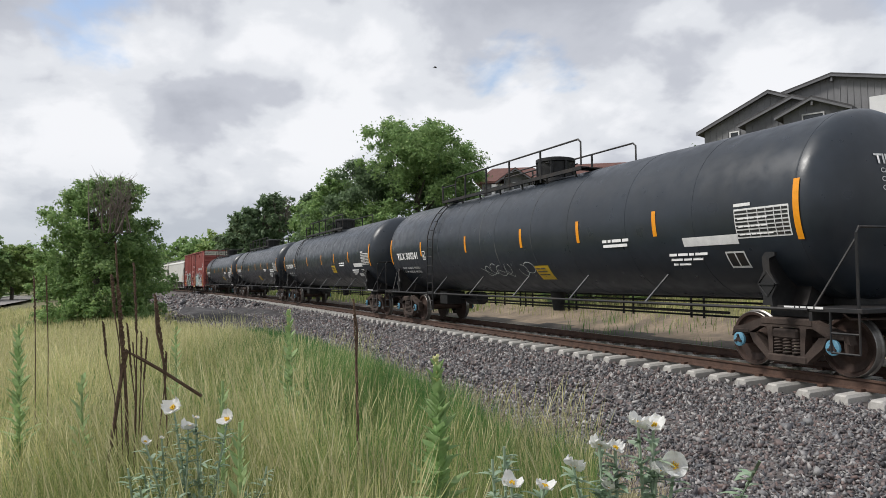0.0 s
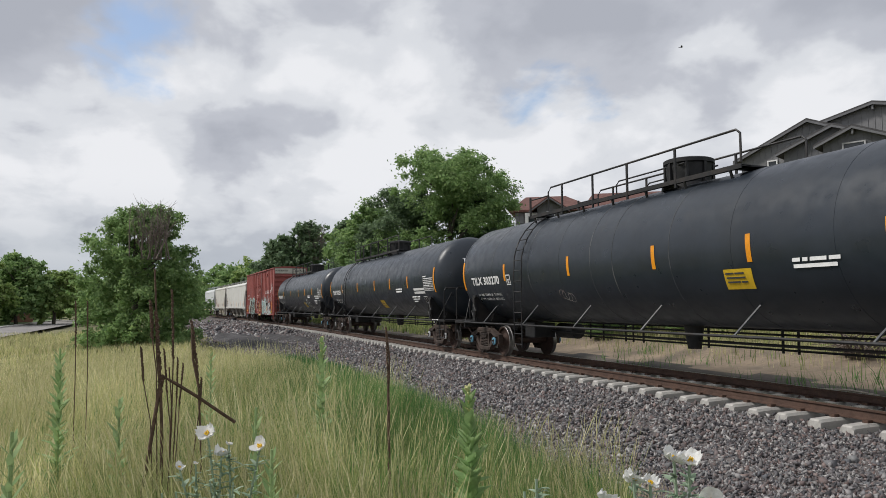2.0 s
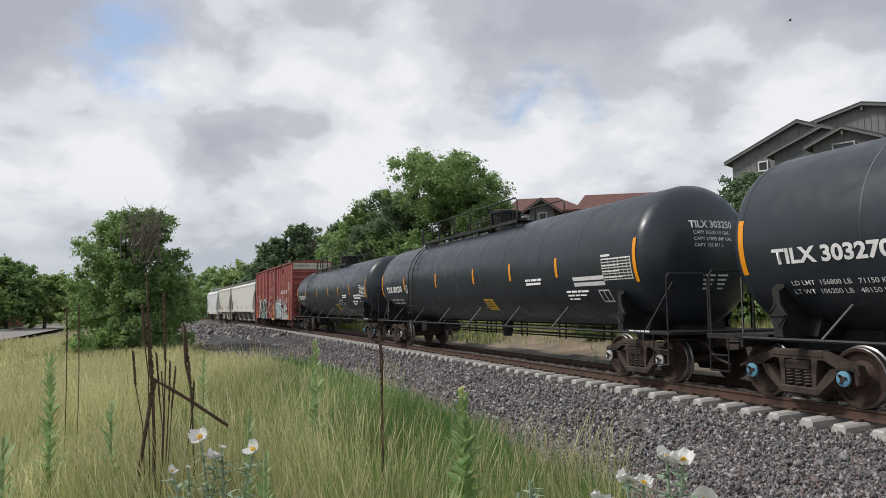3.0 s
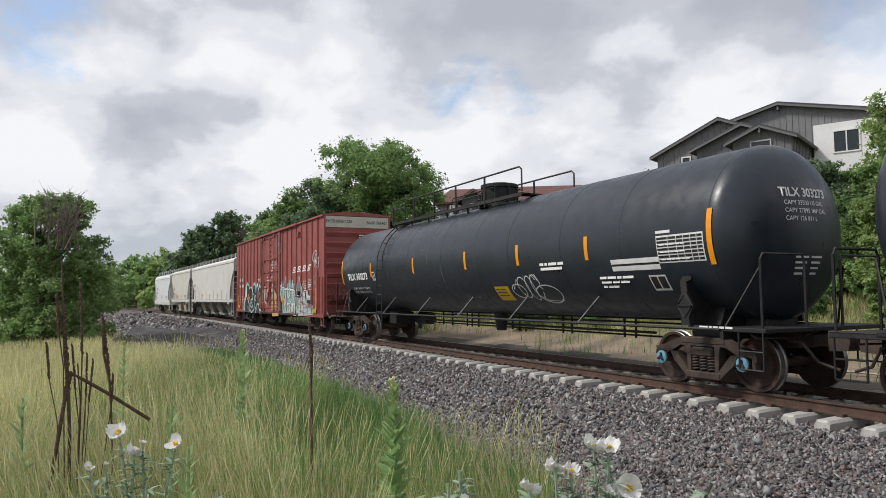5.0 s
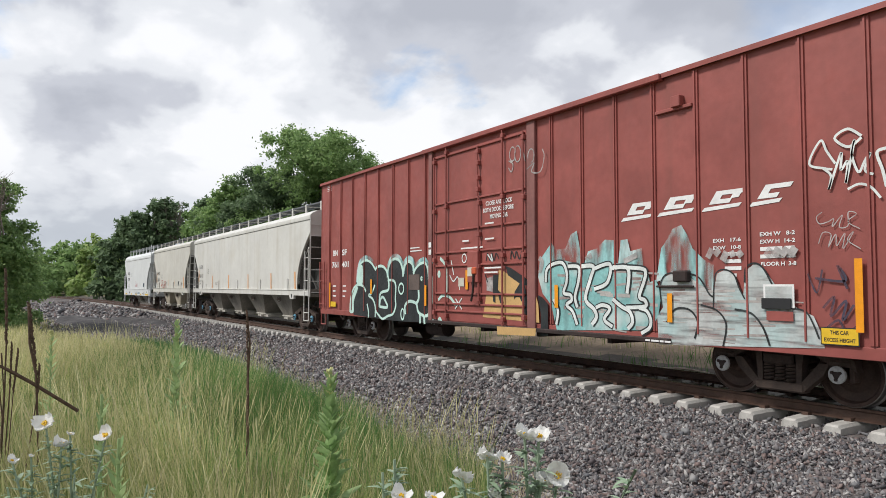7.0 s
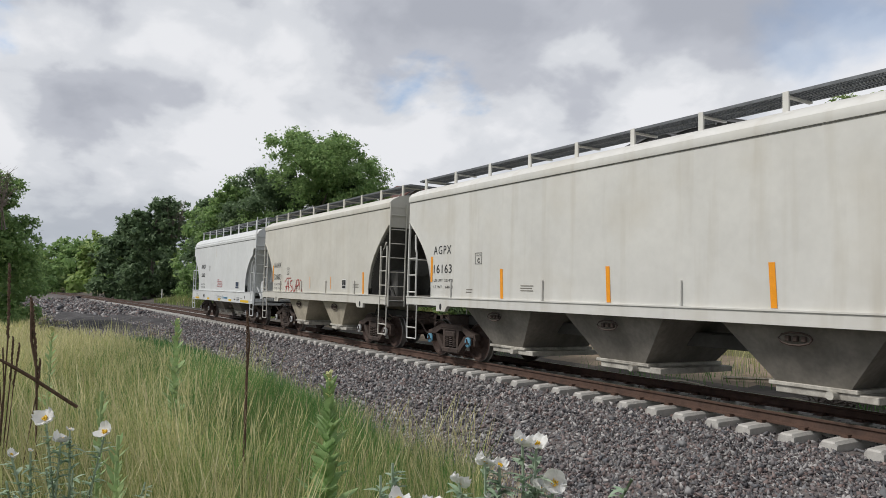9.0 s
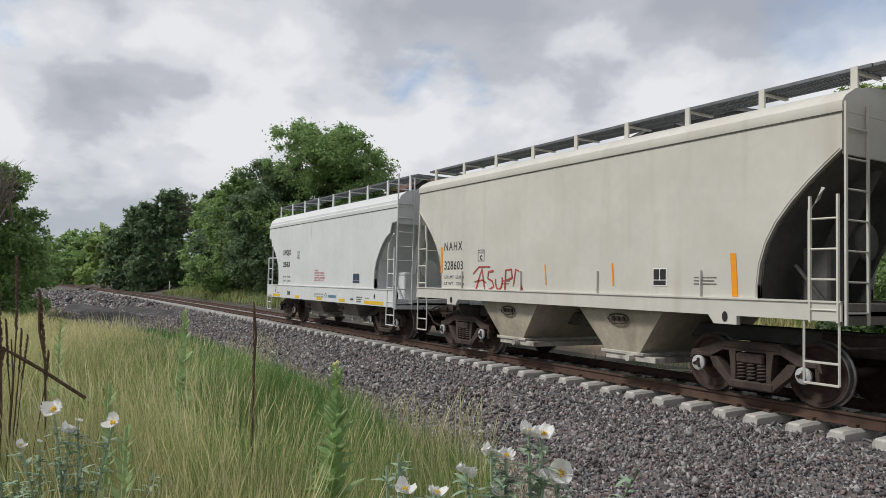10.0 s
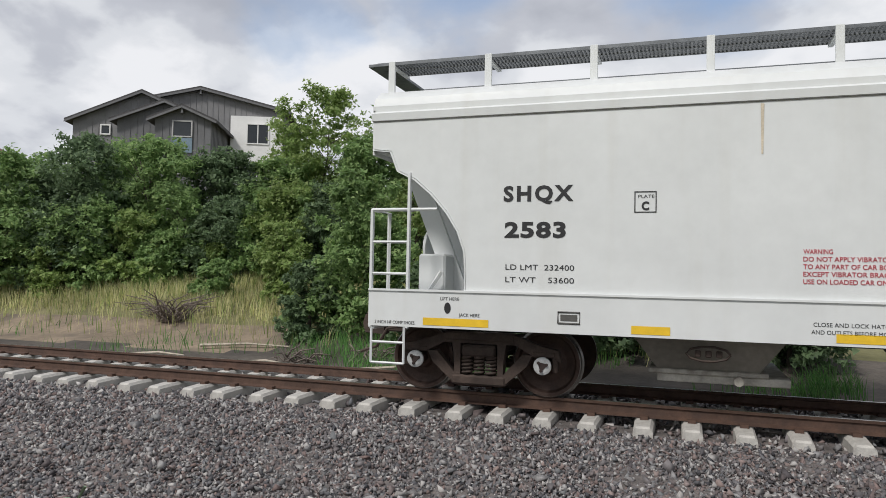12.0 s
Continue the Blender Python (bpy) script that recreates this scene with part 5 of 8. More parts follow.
def hopper_car(code, number, place, half, paint, cut, seam, sill, bays, bogie, wheel, style):
    car = tagged(new("hopper_car"), {0: "long pale cream covered hopper railcar with streaked sides", 1: "cream covered hopper railcar with a red spray tag", 2: "clean white covered hopper railcar at the end of the train"}[style],
                 "hopper railcar", "covered hoppers of the train")
    Y = 1.50
    z0, z1 = sill
    # body: the side's outline with its cut-away ends, slightly bowed
    side = [(-half, seam)] + [(-half + x, z) for x, z in cut] + [(-half + cut[-1][0], z1 - 0.01), (half - cut[-1][0], z1 - 0.01)] + [(half - x, z) for x, z in reversed(cut)] + [(half, seam)]
    b = Build()
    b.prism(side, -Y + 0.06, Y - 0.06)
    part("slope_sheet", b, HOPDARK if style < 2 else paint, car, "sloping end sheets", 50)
    for s in (-1, 1):
        b = Build()
        b.prism(side, s * (Y - 0.058), s * Y)
        part("side_sheet", b, paint, car, "painted side sheet with cut-away ends", 30)
        for q in (-1, 1):
            b = Build()
            pts = [(q * (-half + x), s * (Y - 0.10), z) for x, z in cut] + [(q * (-half + cut[-1][0]), s * (Y - 0.10), z1)]
            for a, c in zip(pts, pts[1:]):
                b.add([a, c, (c[0], s * (Y + 0.012), c[2]), (a[0], s * (Y + 0.012), a[2])], [(0, 1, 2, 3)])
                d = q * 0.025
                b.add([(a[0] + d, a[1], a[2] + 0.02), (c[0] + d, c[1], c[2] + 0.02), (c[0] + d, s * (Y + 0.012), c[2] + 0.02), (a[0] + d, s * (Y + 0.012), a[2] + 0.02)], [(0, 1, 2, 3)])
            part("edge_flange", b, paint, car)
    b = Build()
    roof = [(-Y - 0.012, seam), (-Y - 0.02, seam + 0.10), (-Y + 0.03, seam + 0.13), (-Y + 0.03, seam + 0.21), (-Y + 0.06, seam + 0.24), (-Y + 0.10, seam + 0.33), (-1.22, seam + 0.46), (-0.75, seam + 0.56), (0, seam + 0.60)]
    if style < 2:
        roof = [(-Y - 0.02, seam), (-Y - 0.03, seam + 0.06), (-Y - 0.02, seam + 0.14), (-Y + 0.06, seam + 0.22), (-1.22, seam + 0.34), (-0.75, seam + 0.42), (0, seam + 0.45)]
    poly = roof + [(-y, z) for y, z in reversed(roof[:-1])]
    b.profile(poly, -half - 0.02, half + 0.02)
    part("roof", b, paint, car, "", 25)
    top = seam + (0.46 if style == 2 else 0.34)
    b = Build()
    for s in (-1, 1):
        b.box(-half, half, s * (Y + 0.002) - 0.012, s * (Y + 0.002) + 0.012, seam - 0.016, seam - 0.008)
    part("roof_seam", b, HOPDARK, car)
    # hatches
    b = Build()
    n = 10 if half > 8 else 6
    for k in range(n):
        x = -half + (2 * half) * (k + 0.5) / n
        part("hatch", Build().lathe([(top + 0.05, 0.34), (top + 0.20, 0.34), (top + 0.26, 0.25), (top + 0.27, 0.0)], "z", (x, 0, 0), 16), paint, car)
    # roof walkway: posts, edge bars and grating
    wz = top + (0.48 if style == 2 else 0.33)
    for s in (-1, 1):
        g = Build()
        ya, yb = s * 0.48, s * 1.06
        for y in (ya, (ya + yb) / 2, yb):
            g.box(-half - 0.15, half + 0.15, y - 0.012, y + 0.012, wz - 0.045, wz)
        k = int(half * 2 / 0.05)
        for i in range(k + 1):
            x = -half - 0.1 + (2 * half + 0.2) * i / k
            g.box(x - 0.009, x + 0.009, min(ya, yb), max(ya, yb), wz - 0.03, wz - 0.004)
        for i in range(7):
            y = ya + (yb - ya) * (i + 1) / 8
            g.box(-half - 0.1, half + 0.1, y - 0.008, y + 0.008, wz - 0.025, wz - 0.006)
        part("roof_walk", g, GRATE, car, "galvanized steel grating walkway")
        m = int(round(half * 2 / 1.45))
        for i in range(m + 1):
            x = -half + 0.08 + (2 * half - 0.16) * i / m
            p = Build()
            p.soft(x - 0.05, x + 0.05, s * 1.06 - 0.02, s * 1.06 + 0.02, top - 0.10, wz + 0.012, 0.006)
            p.box(x - 0.03, x + 0.03, min(s * 0.45, s * 1.06), max(s * 0.45, s * 1.06), wz - 0.075, wz - 0.046)
            part("walk_post", p, paint, car)
    for s in (-1, 1):
        g = Build()
        g.box(min(s * half, s * (half + 0.3)), max(s * half, s * (half + 0.3)), -1.05, 1.05, wz - 0.04, wz)
        part("end_walk", g, GRATE, car)
    # sill
    for s in (-1, 1):
        b = Build()
        ya, yb = sorted((s * (Y - 0.06), s * (Y + 0.025)))
        b.prism([(-half, z0), (-half, z1), (half, z1), (half, z0)], ya, yb)
        b.box(-half, half, ya - (0.02 if s < 0 else 0), yb + (0.02 if s > 0 else 0), z1 - 0.012, z1 + 0.014)
        if style < 2:
            for q in (-1, 1):
                b.prism([(q * (half - 1.55), z0), (q * (half - 1.55), z0 - 0.13), (q * (half - 1.95), z0 - 0.13), (q * (half - 2.05), z0)], ya, yb)
        part("side_sill", b, paint, car)
        c = Build()
        ribn = 5 if style == 0 else 4
        for i in range(ribn if style < 2 else 0):
            x = -half + 2.2 + (2 * half - 4.4) * i / (ribn - 1)
            c.box(x - 0.012, x + 0.012, s * (Y + 0.02) - 0.02, s * (Y + 0.02) + 0.02, z1, z1 + 0.42)
        if style < 2:
            part("side_ribs", c, paint, car, kind="stuff")
    # discharge bays
    for x, wt, wb, zb in bays:
        b = Build()
        yb_ = (0.95, 1.22, 0.95)[style]
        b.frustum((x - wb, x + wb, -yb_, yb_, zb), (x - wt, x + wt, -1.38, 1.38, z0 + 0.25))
        # the cream car's bays take the tan whose colour holds the underbody shade
        bay = part("discharge_bay", b, HOPDIRT if style != 1 else HOPTAN, car, "steel discharge bay with dust and underbody shade in its colour", 20)
        b = Build()
        b.soft(x - wb - 0.1, x + wb + 0.1, -yb_ - 0.03, yb_ + 0.03, zb - 0.06, zb, 0.01)
        b.soft(x - wb, x + wb + 0.35, -yb_, yb_, zb - 0.16, zb - 0.06, 0.01)
        b.lathe([(-yb_ - 0.14, 0.0), (-yb_ - 0.14, 0.06), (-yb_ + 0.1, 0.06)], "y", (x + wb * 0.6, 0, zb - 0.10), 10)
        part("outlet_gate", b, GATE, bay)
        b = Build()
        b.tube([(x + 0.25 * math.cos(q), -1.32 - 0.02, z0 - 0.18 + 0.09 * math.sin(q)) for q in [math.pi * 2 * k / 10 for k in range(11)]], 0.015, 5)
        for k in range(3):
            b.soft(x - 0.15 + 0.12 * k, x - 0.08 + 0.12 * k, -1.36, -1.30, z0 - 0.22, z0 - 0.14, 0.01)
        part("inspection_port", b, RUST, bay)
    b = Build()
    b.soft(-half + 0.3, half - 0.3, -0.22, 0.22, 0.80, 1.05, 0.02)
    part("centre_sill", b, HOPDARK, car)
    for s in (-1, 1):
        xe = s * half
        inner = s * (half - 1.3)
        b = Build()
        b.soft(min(inner, xe), max(inner, xe), -Y + 0.07, Y - 0.07, z0 + 0.06, z0 + 0.14, 0.01)
        b.soft(min(xe - s * 0.08, xe), max(xe - s * 0.08, xe), -Y, Y, z0 - 0.05, z0 + 0.24, 0.01)
        part("end_platform", b, HOPDIRT if style < 2 else paint, car)
        # upright braces between platform and slope sheet
        b = Build()
        for y in (-0.5, 0.5):
            b.prism([(s * (half - 1.25), z0 + 0.14), (s * (half - 0.95), z0 + 0.14), (s * (half - 0.05), 3.3), (s * (half - 0.35), 3.3)], y - 0.04, y + 0.04)
        b.soft(min(xe - s * 0.9, xe - s * 0.5), max(xe - s * 0.9, xe - s * 0.5), -0.95, -0.45, z0 + 0.14, z0 + 1.0, 0.03)
        b.tube([(xe - s * 0.5, -1.0, z0 + 0.2), (xe - s * 0.9, -1.1, z0 + 0.75)], 0.03, 5)
        b.lathe([(0.0, 0.27), (s * 0.04, 0.27), (s * 0.05, 0.22)], "x", (xe - s * 0.42, -0.2, z0 + 1.1), 18)
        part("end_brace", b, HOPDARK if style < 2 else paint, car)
        b = Build()
        b.soft(min(xe - s * 0.02, xe + s * 0.014), max(xe - s * 0.02, xe + s * 0.014), -Y + 0.03, Y - 0.03, cut[0][1] - 0.06, seam + 0.16, 0.005)
        part("end_panel", b, paint, car)
        for y in (-Y, Y):
            if s > 0:
                lr = Build()
                lr.tube([(xe - 0.44, y, z0), (xe - 0.44, y, 2.72), (xe - 0.34, y * 0.97, 2.88), (xe - 0.30, y * 0.95, 3.02)], 0.026, 6)
                part("grab_rail", lr, paint, car)
                ladder(car, xe - 0.42, xe - 0.04, y + (0.03 if y > 0 else -0.03), z0 - 0.02, 2.6 if style == 2 else 2.9, 0.40, paint, "side_ladder", 0.018)
                ladder(car, min(y, y * 0.66), max(y, y * 0.66), xe + 0.05, z0 - 0.05, wz if style == 2 else seam + 0.12, 0.40, paint, "end_ladder", 0.018, "y")
            else:
                h = Build()
                if style == 2:
                    for u in (xe + 0.02, xe + 0.56):
                        h.tube([(u, y, z0 - 0.02), (u, y, 2.5 if u < xe + 0.1 else 3.0)], 0.030, 5)
                    for z in (1.63, 2.06, 2.5):
                        h.tube([(xe + 0.02, y, z), (xe + 0.56, y, z)], 0.02, 5)
                    h.tube([(xe + 0.02, y, 2.5), (xe + 0.95, y * 0.98, 2.5)], 0.026, 5)
                    h.tube([(xe + 0.02, y, 2.5), (xe + 0.02, y * 0.6, 2.5), (xe + 0.02, y * 0.6, z0)], 0.030, 5)
                else:
                    h.tube([(xe + 0.05, y, z0 - 0.02), (xe + 0.05, y, 3.42)], 0.034, 5)
                    h.tube([(xe + 0.46, y, z0 - 0.02), (xe + 0.46, y, 2.62), (xe + 0.40, y, 2.78), (xe + 0.30, y * 0.97, 3.12)], 0.026, 5)
                    for z in (1.62, 2.06, 2.50):
                        h.tube([(xe + 0.05, y, z), (xe + 0.46, y, z)], 0.02, 5)
                    h.tube([(xe + 0.05, y, 2.48), (xe + 0.05, y * 0.5, 2.48), (xe + 0.05, y * 0.5, z0)], 0.024, 5)
                part("hand_rail", h, paint, car)
            st = Build()
            for u in (xe - s * 0.04, xe - s * 0.52):
                st.tube([(u, y, z0), (u, y, 0.42)], 0.018, 5)
            for z in (0.42, 0.70):
                st.tube([(xe - s * 0.04, y, z), (xe - s * 0.52, y, z)], 0.018, 5)
            part("corner_step", st, paint, car)
        coupler(car, s * (half - 0.15), s)
        truck(car, s * bogie, wheel)
    # markings
    y = -(Y + 0.006)
    ys = -(Y + 0.030)
    tx, tz = {0: (-7.72, 2.57), 1: (-4.30, 2.43), 2: (-3.95, 2.595)}[style]
    h = 0.195 if style == 2 else 0.215
    lettering("reporting_mark", code, tx, tz, h, y, BLACK, car, 0.90 if style == 2 else 0.82, 0.010 if style == 2 else 0.001, gap=1.25)
    lettering("car_number", number, tx + 0.02, tz - 0.465, h, y, BLACK, car, 0.79 if len(number) == 4 else 0.84, 0.010 if style == 2 else 0.002, gap=1.1)
    lettering("load_limit", {0: "LD LMT  221400", 1: "LD LMT  232800", 2: "LD LMT  232400"}[style], tx + 0.04, tz - (0.885 if style == 2 else 0.68), 0.072, y, BLACK, car, 0.88, 0.0)
    lettering("light_weight", {0: "LT WT    64600", 1: "LT WT    53200", 2: "LT WT    53600"}[style], tx + 0.04, tz - (1.045 if style == 2 else 0.84), 0.072, y, BLACK, car, 0.88, 0.0)
    b = Build()
    px, pz = {0: (-5.85, 2.29), 1: (-2.80, 2.15), 2: (-2.31, 2.43)}[style]
    for a in ((px, px + 0.26, pz, pz + 0.012), (px, px + 0.26, pz + 0.248, pz + 0.26), (px, px + 0.012, pz, pz + 0.26), (px + 0.248, px + 0.26, pz, pz + 0.26)):
        decal(b, *a, y, 0, None, 0, 1)
    part("plate_frame", b, BLACK, car)
    lettering("plate_mark", "PLATE", px + 0.045, pz + 0.18, 0.04, y, BLACK, car, 0.19)
    lettering("plate_letter", "C", px + 0.085, pz + 0.035, 0.10, y, BLACK, car, 0.09, 0.006)
    b = Build()
    if style == 2:
        for k, (t, w) in enumerate((("WARNING", 0.30), ("DO NOT APPLY VIBRATORS", 0.92), ("TO ANY PART OF CAR BODY", 0.95), ("EXCEPT VIBRATOR BRACKETS", 1.02), ("USE ON LOADED CAR ONLY", 0.92))):
            lettering("warning_text", t, -0.45, 1.945 - 0.085 * k, 0.055, y, REDTEXT, car, w, 0.001)
        lettering("hatch_notice", "CLOSE AND LOCK HATCHES", -0.35, 1.13, 0.048, ys, BLACK, car, 0.86)
        lettering("hatch_notice", "AND OUTLETS BEFORE MOVING", -0.37, 1.045, 0.048, ys, BLACK, car, 0.90)
        lettering("lift_mark", "LIFT HERE", -4.78, 1.29, 0.045, ys, BLACK, car, 0.26)
        lettering("jack_mark", "JACK HERE", -4.52, 1.085, 0.045, ys, BLACK, car, 0.28)
        lettering("shoe_mark", "2 INCH HF COMP SHOES", -5.72, 0.955, 0.045, ys, BLACK, car, 0.58)
        lettering("jack_mark", "JACK HERE", 3.9, 1.10, 0.045, ys, BLACK, car, 0.28)
        for q in (-4.68, 4.55):
            b = Build()
            blob(b, curl(q, 1.19, 0.045, 0.075, 0, 345, 14), ys)
            part("jack_hole", b, BLACK, car)
        for x0, x1 in ((-5.02, -4.12), (-2.33, -1.88), (-0.12, 0.36), (1.88, 2.36), (3.85, 5.15)):
            b = Build()
            decal(b, x0, x1, 0.955, 1.055, ys)
            part("reflective_strip", b, YELLOW, car, "yellow reflective strip")
        b = Build()
        decal(b, 2.89, 3.42, 1.56, 1.88, y)
        part("label_square", b, WHITE, car)
        b = Build()
        for x in (2.93, 3.17):
            decal(b, x, x + 0.225, 1.66, 1.865, y - 0.004)
        decal(b, 2.91, 3.40, 1.575, 1.65, y - 0.004)
        part("label_print", b, mat("label_navy", (0.03, 0.05, 0.09), 0.5), car)
        b = Build()
        for k in range(10):
            bb = 0.92 + 0.075 * k
            b.add([(bb, ys, 1.06), (bb + 0.05, ys, 1.06), (bb + 0.07, ys, 1.15), (bb + 0.02, ys, 1.15)], [(0, 1, 2, 3)])
        for p, q in (((0.62, 1.13), (0.72, 1.21)), ((0.72, 1.21), (0.82, 1.13)), ((0.82, 1.13), (0.72, 1.05)), ((0.72, 1.05), (0.62, 1.13))):
            ribbon(b, [p, q], 0.018, ys - 0.002)
        part("maker_mark", b, BLUETEXT, car, "blue slanted maker's mark", kind="stuff")
        b = Build()
        b.tube([(-3.22, ys, 1.05), (-2.95, ys, 1.05), (-2.95, ys, 1.19), (-3.22, ys, 1.19), (-3.22, ys, 1.05)], 0.012, 4)
        b.box(-3.19, -2.98, ys, ys + 0.01, 1.08, 1.16)
        part("card_holder", b, HOPDARK, car)
        b = Build()
        bars(b, 3.28, 1.12, [[0.1, 0.07, 0.07, 0.1], [0.08, 0.07, 0.07, 0.07], [0.1, 0.05, 0.12]], 0.035, ys, 0.065)
        bars(b, 2.80, 1.03, [[0.24]], 0.06, ys, 0.1)
        part("small_stencil_work", b, HOPDARK, car, kind="stuff")
    else:
        xs = (-7.80, -4.80, -1.6, 1.6, 4.8, 7.6) if style == 0 else (-4.42, -0.33, 1.55, 4.05)
        for k, x in enumerate(xs):
            zc = 2.2 if k == 0 else 1.85
            b = Build()
            hx, hz = (0.02, 0.2) if style == 1 and k in (1, 2) else (0.05, 0.32)
            decal(b, x - hx, x + hx, zc - hz, zc + hz, y, 0, None, -0.04 if k else 0, 2)
            part("reflective_strip", b, ORANGE, car, "orange reflective strip")
        b = Build()
        bars(b, (-6.2 if style == 0 else -1.8), 1.70, [[0.26], [0.22]], 0.02, y, 0.06)
        bars(b, (-4.15 if style == 0 else 3.30), 1.80, [[0.42], [0.38], [0.42]], 0.018, y, 0.05)
        part("small_stencil_work", b, HOPDIRT, car, kind="stuff")
        for s in (-1, 1):
            b = Build()
            blob(b, curl(s * (half - 1.75), z0 - 0.02, 0.05, 0.08, 0, 345, 14), ys)
            part("jack_hole", b, BLACK, car)
        if style == 1:
            b = Build()
            decal(b, 2.46, 2.76, 1.66, 1.96, y)
            part("label_square", b, WHITE, car)
            b = Build()
            for x0, x1, v0, v1 in ((2.48, 2.60, 1.77, 1.94), (2.62, 2.74, 1.77, 1.94), (2.48, 2.74, 1.68, 1.755)):
                decal(b, x0, x1, v0, v1, y - 0.004)
            part("label_print", b, BLACK, car)
    if style == 1:
        b = Build()
        ribbon(b, [(-2.85, 1.50), (-2.72, 1.78), (-2.62, 1.98), (-2.56, 1.75), (-2.50, 1.52)], 0.045, y - 0.004)
        ribbon(b, [(-2.92, 1.68), (-2.60, 1.72), (-2.44, 1.66)], 0.032, y - 0.004)
        ribbon(b, [(-2.16, 1.93), (-2.36, 1.90), (-2.38, 1.76), (-2.20, 1.70), (-2.14, 1.58), (-2.34, 1.50)], 0.045, y - 0.006)
        ribbon(b, curl(-1.95, 1.72, 0.13, 0.20, 170, 380, 12), 0.045, y - 0.004)
        ribbon(b, [(-1.72, 1.48), (-1.70, 1.94), (-1.50, 1.96), (-1.46, 1.78), (-1.66, 1.72)], 0.045, y - 0.006)
        ribbon(b, [(-1.42, 1.60), (-1.34, 1.96), (-1.18, 1.90), (-1.16, 1.66), (-1.05, 1.44)], 0.04, y - 0.004)
        ribbon(b, [(-2.98, 1.86), (-2.74, 2.02), (-2.3, 2.02)], 0.03, y - 0.008)
        part("sprayed_tag", b, SPRAYRED, car, "red spray tag")
    if style == 2:
        lettering("end_mark", "SHQX", 0.45, 3.57, 0.10, half + 0.025, BLACK, car, 0.45, 0.006, end=1)
        lettering("end_number", "2583", 0.45, 3.40, 0.10, half + 0.025, BLACK, car, 0.40, 0.006, end=1)
        b = Build()
        blob(b, [(-0.90, 3.69), (-0.86, 3.69), (-0.87, 3.1), (-0.89, 3.1)], y)
        part("rust_stain", b, mat("rust_run", (0.58, 0.51, 0.40), 0.7, 0, 0.2, 6), car)
    CARS.append((car, place, bogie))


CUT_SHORT = [(0.0, 3.32), (0.26, 3.29), (0.37, 3.02), (0.62, 2.90), (0.86, 2.70), (1.08, 2.45), (1.24, 2.20), (1.33, 1.95), (1.35, 1.70)]
CUT_CREAM = [(0.0, 3.48), (0.22, 3.30), (0.43, 3.12), (0.70, 2.85), (0.92, 2.58), (1.08, 2.30), (1.18, 2.0), (1.22, 1.7)]
hopper_car("AGPX", "16163", -28.35, 9.05, HOPBEIGE, CUT_CREAM, 4.0, (1.30, 1.50), [(-5.3, 1.45, 0.55, 0.48), (-1.8, 1.45, 0.55, 0.48), (1.8, 1.45, 0.55, 0.48), (5.3, 1.45, 0.55, 0.48)], 7.5, WHEEL_BLUE, 0)
hopper_car("NAHX", "328603", -44.2, 5.64, HOPCREAM, CUT_CREAM, 3.98, (1.25, 1.50), [(-1.83, 1.25, 0.42, 0.50), (1.5, 1.25, 0.42, 0.50)], 4.0, WHEEL_GREY, 1)
hopper_car("SHQX", "2583", -56.95, 5.82, HOPWHITE, CUT_SHORT, 3.73, (0.92, 1.41), [(-1.45, 1.05, 0.60, 0.50), (1.65, 1.05, 0.60, 0.50)], 4.37, WHEEL_GREY, 2)


# ---- track ----
track = tagged(new("railway_track"), "single railway track on pale concrete ties", "railway track", kind="structure")


def rail_mesh(off):
    b = Build()
    sec = [(-0.07, -0.172), (0.07, -0.172), (0.07, -0.155), (0.018, -0.135), (0.011, -0.05), (0.036, -0.036), (0.036, -0.006), (0.028, 0.0), (-0.028, 0.0), (-0.036, -0.006), (-0.036, -0.036), (-0.011, -0.05), (-0.018, -0.135), (-0.07, -0.155)]
    ss = [60, 20, 0, -20, -30] + [-30 - 10 * k for k in range(1, 28)]
    n = len(sec)
    for i, s in enumerate(ss):
        p, q = on_track(s)
        nx, ny = -math.sin(q), math.cos(q)
        b.v.extend((p.x + nx * (off + u), p.y + ny * (off + u), w) for u, w in sec)
    for i in range(len(ss) - 1):
        for k in range(n):
            b.f.append([i * n + k, i * n + (k + 1) % n, (i + 1) * n + (k + 1) % n, (i + 1) * n + k])
            b.s.append(1 if k == 7 else 0)
    return b


for off in (-0.755, 0.755):
    part("rail", rail_mesh(off), [RAIL, RAILTOP], track, "rusty steel rail with a polished head", 30)


def tie_mesh():
    b = Build()
    n = [(-1.295, -0.215, 0.10), (-1.27, -0.19, 0.095), (-0.95, -0.178, 0.10), (-0.55, -0.178, 0.11), (-0.35, -0.20, 0.105), (0.35, -0.20, 0.105), (0.55, -0.178, 0.11), (0.95, -0.178, 0.10), (1.27, -0.19, 0.095), (1.295, -0.215, 0.10)]
    for y, z, w in n:
        b.v.extend([(-w - 0.03, y, z - 0.20), (-w - 0.02, y, z - 0.04), (-w + 0.012, y, z), (w - 0.012, y, z), (w + 0.02, y, z - 0.04), (w + 0.03, y, z - 0.20)])
    for i in range(len(n) - 1):
        for k in range(5):
            b.f.append([i * 6 + k, i * 6 + k + 1, (i + 1) * 6 + k + 1, (i + 1) * 6 + k])
            b.s.append(0)
    for i in (0, (len(n) - 1) * 6):
        b.f.append([i + k for k in range(6)])
        b.s.append(0)
    for y in (-0.87, -0.64, 0.64, 0.87):
        b.box(-0.05, 0.05, y - 0.05, y + 0.05, -0.18, -0.135, 1)
    return b.mesh("tie", [CONCRETE, RAIL], 30)


